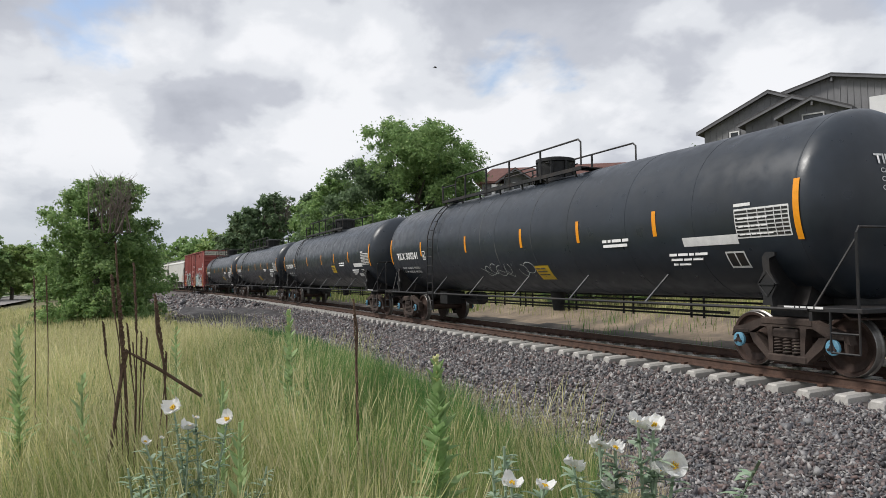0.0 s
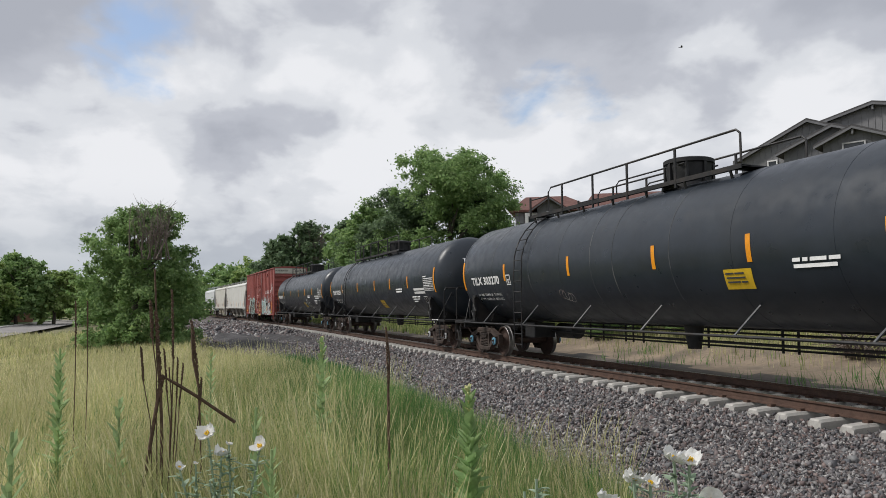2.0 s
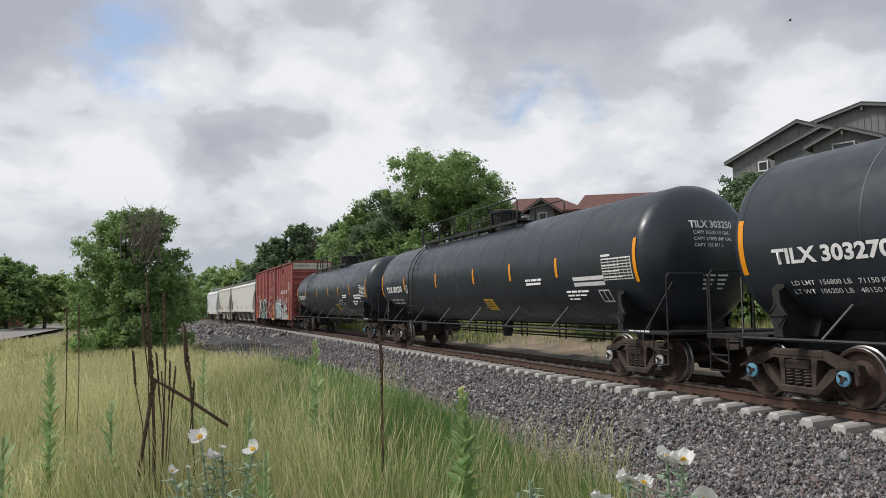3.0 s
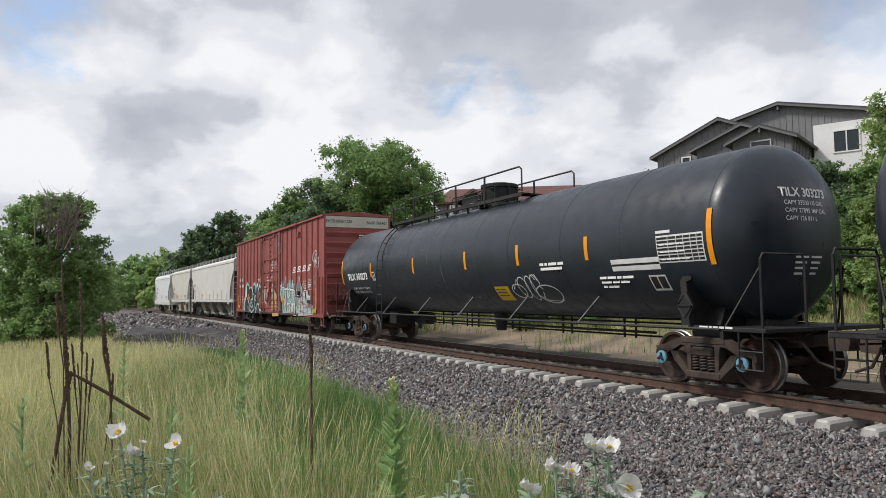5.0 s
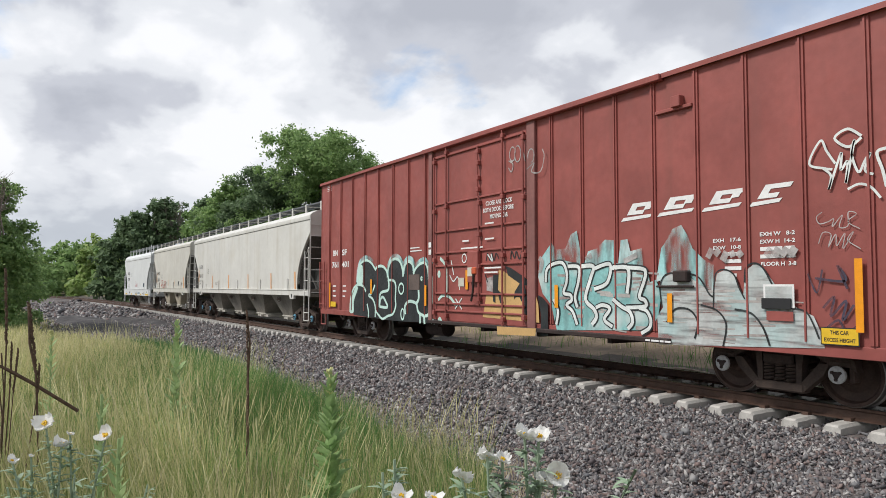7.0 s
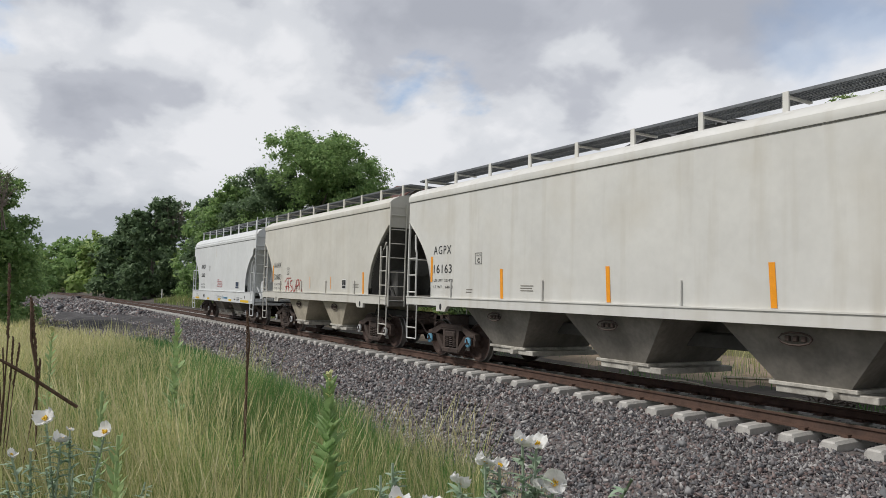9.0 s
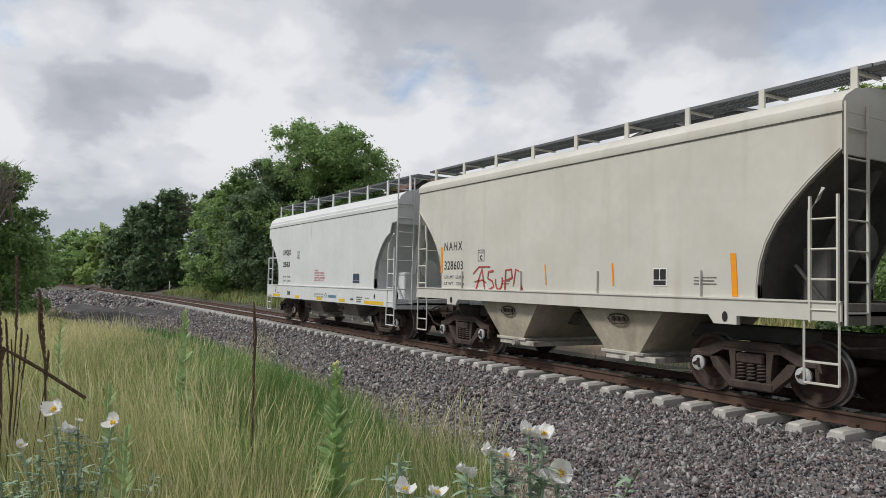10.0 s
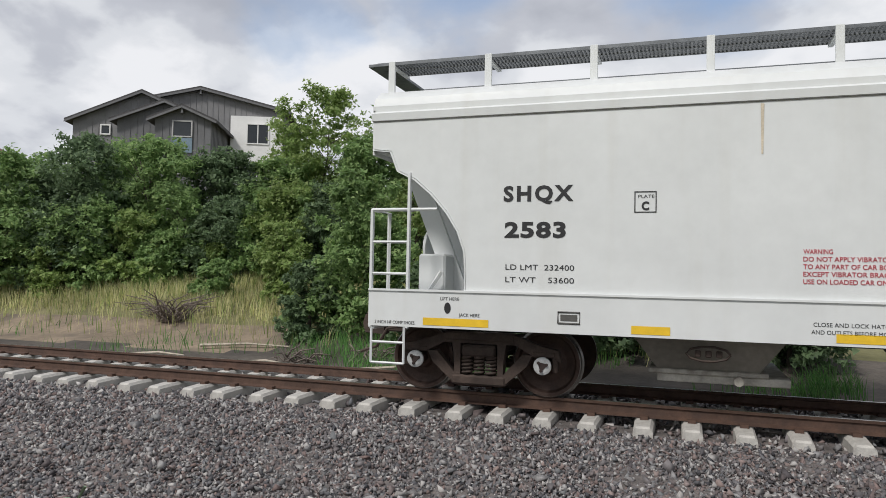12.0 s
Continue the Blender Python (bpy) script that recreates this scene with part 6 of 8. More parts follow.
TIE = tie_mesh()
rt = random.Random(3)
for k in range(-130, 46):
    p, q = on_track(0.611 * k)
    t = part("tie", TIE, None, track)
    t.matrix_basis = pose(p.x + rt.uniform(-0.03, 0.03), p.y + rt.uniform(-0.03, 0.03), rt.uniform(-0.012, 0.004), rt.uniform(-0.3, 0.3), 0, math.degrees(q) + rt.uniform(-1.2, 1.2))


# ---- ground ----
def smooth01(x, a, b):
    t = np.clip((np.asarray(x, dtype=float) - a) / (b - a), 0, 1)
    return t * t * (3 - 2 * t)


def ground_z(x, y):
    """The height of the soil; d is the distance from the track's middle, negative on the meadow side."""
    x, y = np.asarray(x, dtype=float), np.asarray(y, dtype=float)
    d = y - mid_y(np.maximum(x, -330))
    rise = 0.35 + 0.65 * smooth01(x, -70, -15)
    meadow = np.interp(d, [-3000, -60, -25, -16, -12, -9, -7.5, -6, -4.8, -3, 0], [-1.2, -1.0, -0.92, -0.62, -0.40, -0.30, -0.40, -0.62, -0.82, -0.8, -0.6])
    meadow = meadow - 0.28 * smooth01(-x, 4, 28) * smooth01(-d, 5, 9) * smooth01(d, -30, -16)
    knoll = 0.36 * smooth01(x, -14, 4) * smooth01(d, -30, -14) * smooth01(-d, 5.5, 8.5)
    meadow = np.where(d > -9.3, np.minimum(meadow, meadow + (-0.95 - meadow) * smooth01(-x, 14, 26) * smooth01(d, -10.2, -9.3)), meadow)
    bank = np.interp(d, [0, 3, 4.2, 5.5, 7, 9, 12, 16, 30, 60, 3000], [-0.6, -0.52, -0.42, -0.25, 0.1, 0.65, 1.15, 1.6, 3.2, 4.0, 4.0]) 
    bank = np.where(bank > 0, bank * rise, bank)
    wob = 0.05 * np.sin(x * 0.7 + 1.3 * np.sin(y * 0.5)) * smooth01(np.abs(d), 4.5, 8)
    return np.where(d < 0, meadow + knoll, bank) + wob


TANDIRT = mat("tan_dirt", (0.23, 0.18, 0.13), 0.95, 0, 0.3, 0.8, 0.6, 14, stain=((0.12, 0.10, 0.08), 0.8, 0.9))
GRASSY = mat("meadow_soil", (0.14, 0.135, 0.06), 0.95, 0, 0.35, 0.5, 0.5, 12, stain=((0.20, 0.18, 0.10), 0.7, 0.25))
DIRT = mat("bank_dirt", (0.085, 0.073, 0.062), 0.95, 0, 0.35, 0.8, 0.6, 14, stain=((0.035, 0.033, 0.032), 0.9, 0.35))
BALLASTBED = mat("ballast_bed", (0.13, 0.115, 0.11), 0.95, 0, 0.35, 5, 0.9, 28, stain=((0.06, 0.052, 0.052), 0.7, 9))
STONE = mat("ballast_stone", (0.2, 0.18, 0.17), 0.85, 0, 0.18, 14, 0, spread=[(0.038, 0.038, 0.044), (0.180, 0.165, 0.168), (0.070, 0.072, 0.080), (0.250, 0.190, 0.175), (0.115, 0.120, 0.132), (0.36, 0.345, 0.34), (0.050, 0.052, 0.060), (0.195, 0.140, 0.128), (0.140, 0.146, 0.152), (0.46, 0.44, 0.425), (0.085, 0.078, 0.079)])


def spaced(a, near, far, n):
    q = np.linspace(-1, 1, n)
    return near * q * 1.0 + np.sign(q) * np.abs(q) ** 5 * (far - near)


def sheet(name, xs, ys, zf, mats):
    X, Y = np.meshgrid(xs, ys, indexing="ij")
    Z = zf(X, Y)
    v = np.stack([X, Y, Z], -1).reshape(-1, 3)
    i = np.arange(len(xs) * len(ys)).reshape(len(xs), len(ys))
    f = np.stack([i[:-1, :-1], i[1:, :-1], i[1:, 1:], i[:-1, 1:]], -1).reshape(-1, 4)
    return raw(name, v, f, mats, True)


gm = sheet("ground", spaced(0, 60, 3000, 240), spaced(0, 45, 3000, 260), ground_z, [GRASSY, DIRT, TANDIRT])
cx = np.empty(len(gm.polygons) * 3, dtype=np.float32)
gm.polygons.foreach_get("center", cx)
cx = cx.reshape(-1, 3)
dd = cx[:, 1] - mid_y(cx[:, 0])
gm.polygons.foreach_set("material_index", np.where((dd > 4.5 + 0.3 * np.sin(cx[:, 0] * 1.3)) & (dd < 7.0) & (cx[:, 0] < 1.5) & (cx[:, 0] > -34), 2, ((dd > -4.6) & (dd < 6.5)).astype(np.int32)))
gm.update()
tagged(new("ground", gm), "rough meadow soil and dirt bank beside the railway", "ground", kind="structure")


def bed_z(x, d):
    """The top of the ballast; further down the line it spreads into a gravel strip on the meadow side."""
    near = np.interp(d, [-9.6, -7.4, -6.5, -5.6, -4.6, -2.4, -1.85, -1.2, 1.2, 1.85, 2.5, 3.8, 4.2], [-1.4, -1.1, -0.60, -0.64, -0.80, -0.45, -0.39, -0.325, -0.29, -0.38, -0.48, -0.56, -0.9])
    far = np.interp(d, [-9.6, -8.9, -6.5, -4.6, -2.4, -1.85, -1.2, 1.2, 1.85, 2.5, 3.8, 4.2], [-1.2, -0.74, -0.70, -0.74, -0.47, -0.41, -0.35, -0.29, -0.38, -0.48, -0.56, -0.9])
    f = smooth01(-np.asarray(x, dtype=float), 14, 26)
    return near + (far - near) * f


sx = np.concatenate([np.linspace(-330, -60, 40), np.linspace(-59, 60, 200)])
sd = np.linspace(-9.6, 4.2, 58)
X, D = np.meshgrid(sx, sd, indexing="ij")
Zb = bed_z(X, D) + 0.025 * np.sin(X * 2.1 + D * 3) * np.sin(X * 0.9 - D * 1.7)
ii = np.arange(X.size).reshape(X.shape)
bed = raw("ballast_bed", np.stack([X, D + mid_y(X), Zb], -1).reshape(-1, 3), np.stack([ii[:-1, :-1], ii[1:, :-1], ii[1:, 1:], ii[:-1, 1:]], -1).reshape(-1, 4), [BALLASTBED], True)
tagged(new("ballast_bed", bed), "grey crushed-stone ballast bed under the track", "ballast", kind="structure")


# crushed stones: chipped wedges of five corners each
def stones(name, count, xr, dr, size, seed, label):
    rng = np.random.default_rng(seed)
    u = rng.random(count)
    x = xr[0] + (xr[1] - xr[0]) * u
    d = rng.uniform(dr[0], dr[1], count)
    z = bed_z(x, d)
    s = size * np.exp(rng.normal(0, 0.28, count))
    wedge = np.array([(1, 0, 0), (-0.5, 0.87, 0), (-0.5, -0.87, 0), (0, 0, 1), (0, 0, -1)], dtype=float) * 0.80
    p = wedge[None] + rng.uniform(-0.34, 0.34, (count, 5, 3))
    p = p * np.stack([rng.uniform(0.8, 1.6, count), rng.uniform(0.7, 1.2, count), rng.uniform(0.4, 0.8, count)], -1)[:, None, :] * s[:, None, None]
    q = rng.normal(size=(count, 4))
    q /= np.linalg.norm(q, axis=1, keepdims=True)
    w, a, b, c = q.T
    R = np.stack([np.stack([1 - 2 * (b * b + c * c), 2 * (a * b - c * w), 2 * (a * c + b * w)], -1), np.stack([2 * (a * b + c * w), 1 - 2 * (a * a + c * c), 2 * (b * c - a * w)], -1), np.stack([2 * (a * c - b * w), 2 * (b * c + a * w), 1 - 2 * (a * a + b * b)], -1)], 1)
    p = np.einsum("nij,nkj->nki", R, p)
    p += np.stack([x, d + mid_y(x), z + s * rng.uniform(-0.3, 0.65, count)], -1)[:, None, :]
    tri = np.array([(0, 1, 3), (1, 2, 3), (2, 0, 3), (1, 0, 4), (2, 1, 4), (0, 2, 4)])
    f = (np.arange(count)[:, None, None] * 5 + tri[None]).reshape(-1, 3)
    return tagged(new(name, raw(name, p.reshape(-1, 3), f, [STONE])), label, "gravel", kind="stuff")


stones("ballast_stones", 66000, (2.0, 13.5), (-6.9, -1.25), 0.036, 11, "loose grey and reddish crushed ballast stones")
stones("ballast_stones", 36000, (-12, 2.0), (-6.7, -1.25), 0.046, 15, "loose grey and reddish crushed ballast stones beside the grass")
stones("ballast_stones", 9000, (-12, 16), (-1.25, 3.2), 0.055, 13, "loose crushed stones between and behind the rails")
stones("ballast_stones", 24000, (-42, -12), (-8.6, -1.25), 0.062, 12, "loose grey crushed ballast stones further off")
stones("ballast_stones", 4000, (-95, -42), (-8.6, -1.25), 0.15, 14, "loose grey crushed ballast stones far down the line")


def cinder_heap(x0, x1, d0, d1, high, seed):
    """A low spread heap of dark cinders on the gravel."""
    nx, ny = 40, 22
    X, D = np.meshgrid(np.linspace(x0, x1, nx), np.linspace(d0, d1, ny), indexing="ij")
    u, v = (X - x0) / (x1 - x0) * 2 - 1, (D - d0) / (d1 - d0) * 2 - 1
    D = D + 0.9 * u
    bump = 0.3 * np.sin(X * 1.3 + seed) * np.sin(D * 2.1) + 0.2 * np.sin(X * 3.1 + D * 1.7 + seed)
    Z = bed_z(X, D) + high * np.clip(1.1 - u * u - v * v + bump, -0.3, 1.2)
    i = np.arange(nx * ny).reshape(nx, ny)
    f = np.stack([i[:-1, :-1], i[1:, :-1], i[1:, 1:], i[:-1, 1:]], -1).reshape(-1, 4)
    me = raw("cinder_heap", np.stack([X, D + mid_y(X), Z], -1).reshape(-1, 3), f, [CINDER], True)
    tagged(new("cinder_heap", me), "low spread heap of dark cinders on the gravel", "cinders", kind="stuff")


CINDER = mat("dark_cinders", (0.045, 0.042, 0.043), 0.95, 0, 0.4, 3, 0.9, 22, stain=((0.10, 0.095, 0.095), 0.7, 1.2))
cinder_heap(-52, -25, -7.6, -4.4, 0.26, 1.0)
cinder_heap(-46, -30, -4.5, -2.8, 0.20, 2.0)


# ---- grass ----
def grass_mat(name, cols, leaf=0.4):
    return mat(name, cols[0], 0.7, 0, 0.34, 0.9, leaf=leaf, spread=cols)


G_STRAW = grass_mat("straw_grass", [(0.585, 0.536, 0.276), (0.740, 0.679, 0.405), (0.409, 0.440, 0.166), (0.780, 0.727, 0.460), (0.487, 0.479, 0.202), (0.662, 0.603, 0.340)])
G_MIX = grass_mat("mixed_grass", [(0.234, 0.326, 0.101), (0.409, 0.440, 0.175), (0.175, 0.268, 0.078), (0.585, 0.536, 0.294), (0.292, 0.374, 0.138), (0.137, 0.220, 0.069), (0.370, 0.412, 0.166)])
G_GREEN = grass_mat("green_grass", [(0.097, 0.239, 0.069), (0.155, 0.316, 0.087), (0.082, 0.201, 0.064), (0.215, 0.364, 0.120)])
G_DEEP = grass_mat("deep_green_grass", [(0.055, 0.17, 0.05), (0.085, 0.23, 0.065), (0.05, 0.14, 0.05), (0.12, 0.28, 0.085)])
G_DRY = grass_mat("dry_grass", [(0.56, 0.49, 0.31), (0.70, 0.62, 0.42), (0.46, 0.40, 0.24)])


BLADE = ((0.0, 1.0), (0.55, 0.8), (1.0, 0.0))
SEED = ((0.0, 0.45), (0.72, 0.35), (0.86, 1.5), (1.0, 0.15))       # thin stem with a seed head


def blades(name, x, y, h, w, lean, seed, material, label, z=None, category="grass", shape=BLADE):
    """Curved blades, each ending in a tip."""
    rng = np.random.default_rng(seed)
    n = len(x)
    z = ground_z(x, y) if z is None else z
    a = rng.uniform(0, 2 * np.pi, n)
    dirx, diry = np.cos(a), np.sin(a)
    drift = 2.2 * np.sin(x * 0.9 + 0.7 * y) + 1.6 * np.sin(y * 1.7 - 0.5 * x) + 1.0
    b = np.where(rng.random(n) < 0.75, drift + rng.normal(0, 0.7, n), rng.uniform(0, 2 * np.pi, n))
    bend = lean * rng.uniform(0.15, 1.0, n) * h
    bx, by = np.cos(b) * bend, np.sin(b) * bend
    hw = w * 0.5 * rng.uniform(0.7, 1.3, n)
    rows = []
    for f, ww in shape:
        px, py, pz = x + bx * f ** 1.8, y + by * f ** 1.8, z - 0.03 + h * f * (1 - 0.12 * lean * f)
        for s in (-1, 1):
            rows.append(np.stack([px + s * dirx * hw * ww, py + s * diry * hw * ww, pz], -1))
    v = np.stack(rows, 1)
    k = len(shape)
    tri = []
    for i in range(0, 2 * k - 4, 2):
        tri += [(i, i + 1, i + 3), (i, i + 3, i + 2)]
    tri.append((2 * k - 4, 2 * k - 3, 2 * k - 2))
    f = (np.arange(n)[:, None, None] * (2 * k) + np.array(tri)[None]).reshape(-1, 3)
    return tagged(new(name, raw(name, v.reshape(-1, 3), f, [material], True)), label, category, kind="stuff")


def field(n, xr, dr, seed, keep):
    rng = np.random.default_rng(seed)
    x = rng.uniform(*xr, n)
    d = rng.uniform(*dr, n)
    # gather the stems into loose tufts
    near = rng.random(n) < 0.55
    c = rng.integers(0, max(n // 14, 1), n)
    x = np.where(near, x[c] + rng.normal(0, 0.05, n), x)
    d = np.where(near, d[c] + rng.normal(0, 0.05, n), d)
    k = keep(x, d, rng)
    x, d = x[k], d[k]
    return x, d + mid_y(x), rng


def patch(x, y, s):
    return 0.5 + 0.5 * np.sin(x * s + 1.7 * np.sin(y * s * 0.8 + 0.6)) * np.cos(y * s * 1.1 + 1.2 * np.sin(x * s * 0.5))


# the edge of the grass along the ballast wavers
def edge(x):
    return -5.75 - 0.35 * np.sin(x * 0.8) - 0.25 * np.sin(x * 2.3 + 1) - 1.9 * smooth01(x, 3.2, 7.5) - 2.4 * smooth01(-x, 15, 27)


def clear(x, d, r):
    return ((x - 10.95) ** 2 + (d + 10.6) ** 2 > r * r) & (d + 10.6 < 0.70 * (10.96 - x))


x, y, rng = field(165000, (-3, 10.5), (-14.5, -4.6), 21, lambda x, d, r: (d < edge(x) - 0.3 * r.random(len(x))) & clear(x, d, 1.15) & (r.random(len(x)) < 0.35 + 0.6 * patch(x, d, 1.3)))
pp = patch(x, y, 0.9)
lush = smooth01(y, -10.2, -7.2) * smooth01(-x, -8, -2)          # green towards the ballast's foot
hh = (0.28 + 0.42 * rng.random(len(x)) ** 1.3) * (0.65 + 0.6 * pp) * (1.12 - 0.40 * smooth01(y, -8.0, -6.0))
u = rng.random(len(x))
pale = smooth01(-y, 9.8, 11.2)                                  # straw away from the track
a = u < 0.10 + 0.5 * lush
c = u > 0.76 + 0.18 * lush - 0.36 * pale - 0.22 * smooth01(-x, -7, -1) * (1 - lush) - 0.25 * (pp - 0.5)
m = ~(a | c)
blades("grass", x[a], y[a], hh[a] * 1.05, 0.0065, 0.42, 30, G_GREEN, "broad-bladed lush green grass")
blades("grass", x[m], y[m], hh[m], 0.0046, 0.38, 31, G_MIX, "green and yellowish meadow grass")
blades("grass", x[c], y[c], hh[c] * 1.3, 0.0036, 0.34, 32, G_STRAW, "pale straw-coloured grass stems with seed heads", shape=SEED)
# low broad leaves between the stems
x, y, rng = field(20000, (-4, 10.2), (-13.5, -5.2), 45, lambda x, d, r: (d < edge(x)) & clear(x, d, 1.2) & (r.random(len(x)) < smooth01(patch(x, d, 1.9), 0.45, 0.9)))
blades("herb_leaves", x, y, 0.10 + 0.22 * rng.random(len(x)), 0.022, 1.2, 46, G_GREEN, "low broad-leaved herbs among the grass", category="herbs")
x, y, rng = field(62000, (-24, -3), (-24, -4.7), 22, lambda x, d, r: (d < edge(x) - 0.3 * r.random(len(x))) & (r.random(len(x)) < 0.9))
hh = (0.24 + 0.30 * rng.random(len(x))) * (0.7 + 0.5 * patch(x, y, 0.5)) * (1 - 0.35 * smooth01(y - mid_y(x), edge(x) - 2.5, edge(x)))
side = smooth01(-(y - mid_y(x)), 6, 10)
k = rng.random(len(x)) < 0.55 - 0.45 * side
g2 = k & (rng.random(len(x)) < 0.75 * smooth01(y - mid_y(x), -8.5, -6.0))
k &= ~g2
blades("grass", x[g2], y[g2], hh[g2], 0.014, 0.45, 47, G_GREEN, "lush green grass near the ballast")
blades("grass", x[k], y[k], hh[k], 0.011, 0.4, 33, G_MIX, "green meadow grass")
k = ~(k | g2)
blades("grass", x[k], y[k], hh[k] * 1.2, 0.009, 0.35, 34, G_STRAW, "sunlit straw-coloured meadow grass", shape=SEED)
x, y, rng = field(42000, (-62, -24), (-34, -4.8), 23, lambda x, d, r: d < edge(x))
k = rng.random(len(x)) < 0.2
hh = 0.28 + 0.28 * rng.random(len(x))
blades("grass", x[k], y[k], hh[k], 0.03, 0.4, 35, G_MIX, "distant green meadow grass")
blades("grass", x[~k], y[~k], hh[~k] * 1.1, 0.028, 0.35, 36, G_STRAW, "distant pale meadow grass")
x, y, rng = field(15000, (5.4, 9.3), (-12.4, -9.5), 28, lambda x, d, r: clear(x, d, 1.5))
k = rng.random(len(x)) < 0.6
hh = 0.5 + 0.45 * rng.random(len(x))
blades("grass", x[k], y[k], hh[k], 0.0045, 0.35, 42, G_MIX, "tall tangled green grass around the dead stalks")
blades("grass", x[~k], y[~k], hh[~k], 0.0038, 0.35, 43, G_STRAW, "tall pale grass around the dead stalks", shape=SEED)
x, y, rng = field(3600, (6.75, 7.7), (-11.15, -10.15), 48, lambda x, d, r: clear(x, d, 1.5))
blades("grass", x, y, 0.55 + 0.38 * rng.random(len(x)), 0.0045, 0.35, 49, G_MIX, "tall green grass before the dead stalks")
# lush green strip along the foot of the ballast
x, y, rng = field(36000, (-14, 4), (-8.4, -5.0), 24, lambda x, d, r: (np.abs(d - edge(x) + 0.6) < 0.4 + 0.8 * r.random(len(x))) & (r.random(len(x)) < patch(x * 1.3, d, 0.8) * smooth01(-x, -3, 2) + 0.05))
blades("grass", x, y, 0.34 + 0.34 * rng.random(len(x)), 0.0085, 0.45, 37, G_GREEN, "lush green grass at the foot of the ballast")
# darker clumps at the edge of the gravel
for i, (cx_, cy_, n, r) in enumerate(((-13.4, -6.5, 2600, 0.6), (-10.2, -6.7, 2600, 0.6), (-7.2, -6.9, 2200, 0.6), (-4.2, -6.8, 1800, 0.55), (-0.8, -6.9, 1200, 0.5))):
    rng = np.random.default_rng(400 + i)
    x, y = cx_ + rng.normal(0, r, n) * 1.2, cy_ + rng.normal(0, r * 0.6, n)
    blades("grass_clump", x, y, (0.34 + 0.36 * rng.random(n)), 0.009, 0.5, 410 + i, G_DEEP, "tall dark green grass clump at the edge of the gravel")
# dry wisps that creep onto the stones
x, y, rng = field(17000, (-10, 6.2), (-8.4, -4.4), 25, lambda x, d, r: (r.random(len(x)) < 0.7 * smooth01(d, edge(x) - 0.3, edge(x) + 0.2) * smooth01(-d, -edge(x) - 1.4, -edge(x) - 0.1)) & (d + 10.6 < 0.85 * (10.96 - x)))
blades("grass", x, y, 0.14 + 0.34 * rng.random(len(x)) ** 1.5, 0.0045, 0.7, 38, G_DRY, "thin dry grass creeping onto the ballast", z=np.maximum(bed_z(x, y - mid_y(x)), ground_z(x, y)))
# the bank behind the track
x, y, rng = field(42000, (-22, 12), (5.4, 12.5), 26, lambda x, d, r: r.random(len(x)) < 0.10 + 0.90 * smooth01(d, 6.6, 8.4))
hh = 0.30 + 0.4 * rng.random(len(x))
k = rng.random(len(x)) < 0.28
blades("grass", x[k], y[k], hh[k], 0.022, 0.45, 39, G_MIX, "green grass on the bank behind the track")
blades("grass", x[~k], y[~k], hh[~k] * 0.95, 0.014, 0.4, 40, G_STRAW, "pale grass on the bank behind the track")
x, y, rng = field(16000, (-12, 14), (3.4, 6.2), 29, lambda x, d, r: r.random(len(x)) < 0.9 * smooth01(patch(x, d, 0.8), 0.35, 0.8) * (0.12 + 0.88 * smooth01(x, -1, 5)))
blades("grass", x, y, 0.22 + 0.35 * rng.random(len(x)), 0.016, 0.6, 44, G_GREEN, "dark green grass on the dirt behind the track")
x, y, rng = field(22000, (-75, -22), (4.6, 16), 27, lambda x, d, r: r.random(len(x)) < 0.3 + 0.7 * patch(x, d, 0.25))
blades("grass", x, y, 0.4 + 0.4 * rng.random(len(x)), 0.05, 0.4, 41, G_MIX, "green grass on the far bank")


# ---- trees and bushes ----
BARK = mat("bark", (0.10, 0.085, 0.07), 0.9, 0, 0.3, 6, 0.5, 30)
DEADWOOD = mat("dead_wood", (0.17, 0.14, 0.12), 0.9, 0, 0.25, 6, 0.3, 30)
LEAF_DARK = mat("leaf_dark", (0.043, 0.082, 0.035), 0.6, 0, 0.2, 0.4, leaf=0.42, spread=[(0.108, 0.167, 0.096), (0.175, 0.257, 0.127), (0.140, 0.201, 0.113), (0.237, 0.323, 0.176)])
LEAF_MID = mat("leaf_mid", (0.072, 0.126, 0.039), 0.6, 0, 0.2, 0.4, leaf=0.45, spread=[(0.165, 0.267, 0.106), (0.269, 0.396, 0.146), (0.208, 0.324, 0.130), (0.381, 0.497, 0.205)])
LEAF_LIGHT = mat("leaf_light", (0.098, 0.150, 0.049), 0.6, 0, 0.2, 0.4, leaf=0.45, spread=[(0.185, 0.276, 0.086), (0.321, 0.413, 0.140), (0.228, 0.344, 0.109), (0.390, 0.465, 0.204)])
LEAF_DRY = mat("leaf_dry", (0.22, 0.18, 0.14), 0.8, 0, 0.25, 0.5, leaf=0.2, spread=[(0.19, 0.16, 0.12), (0.27, 0.22, 0.18), (0.15, 0.14, 0.09)])


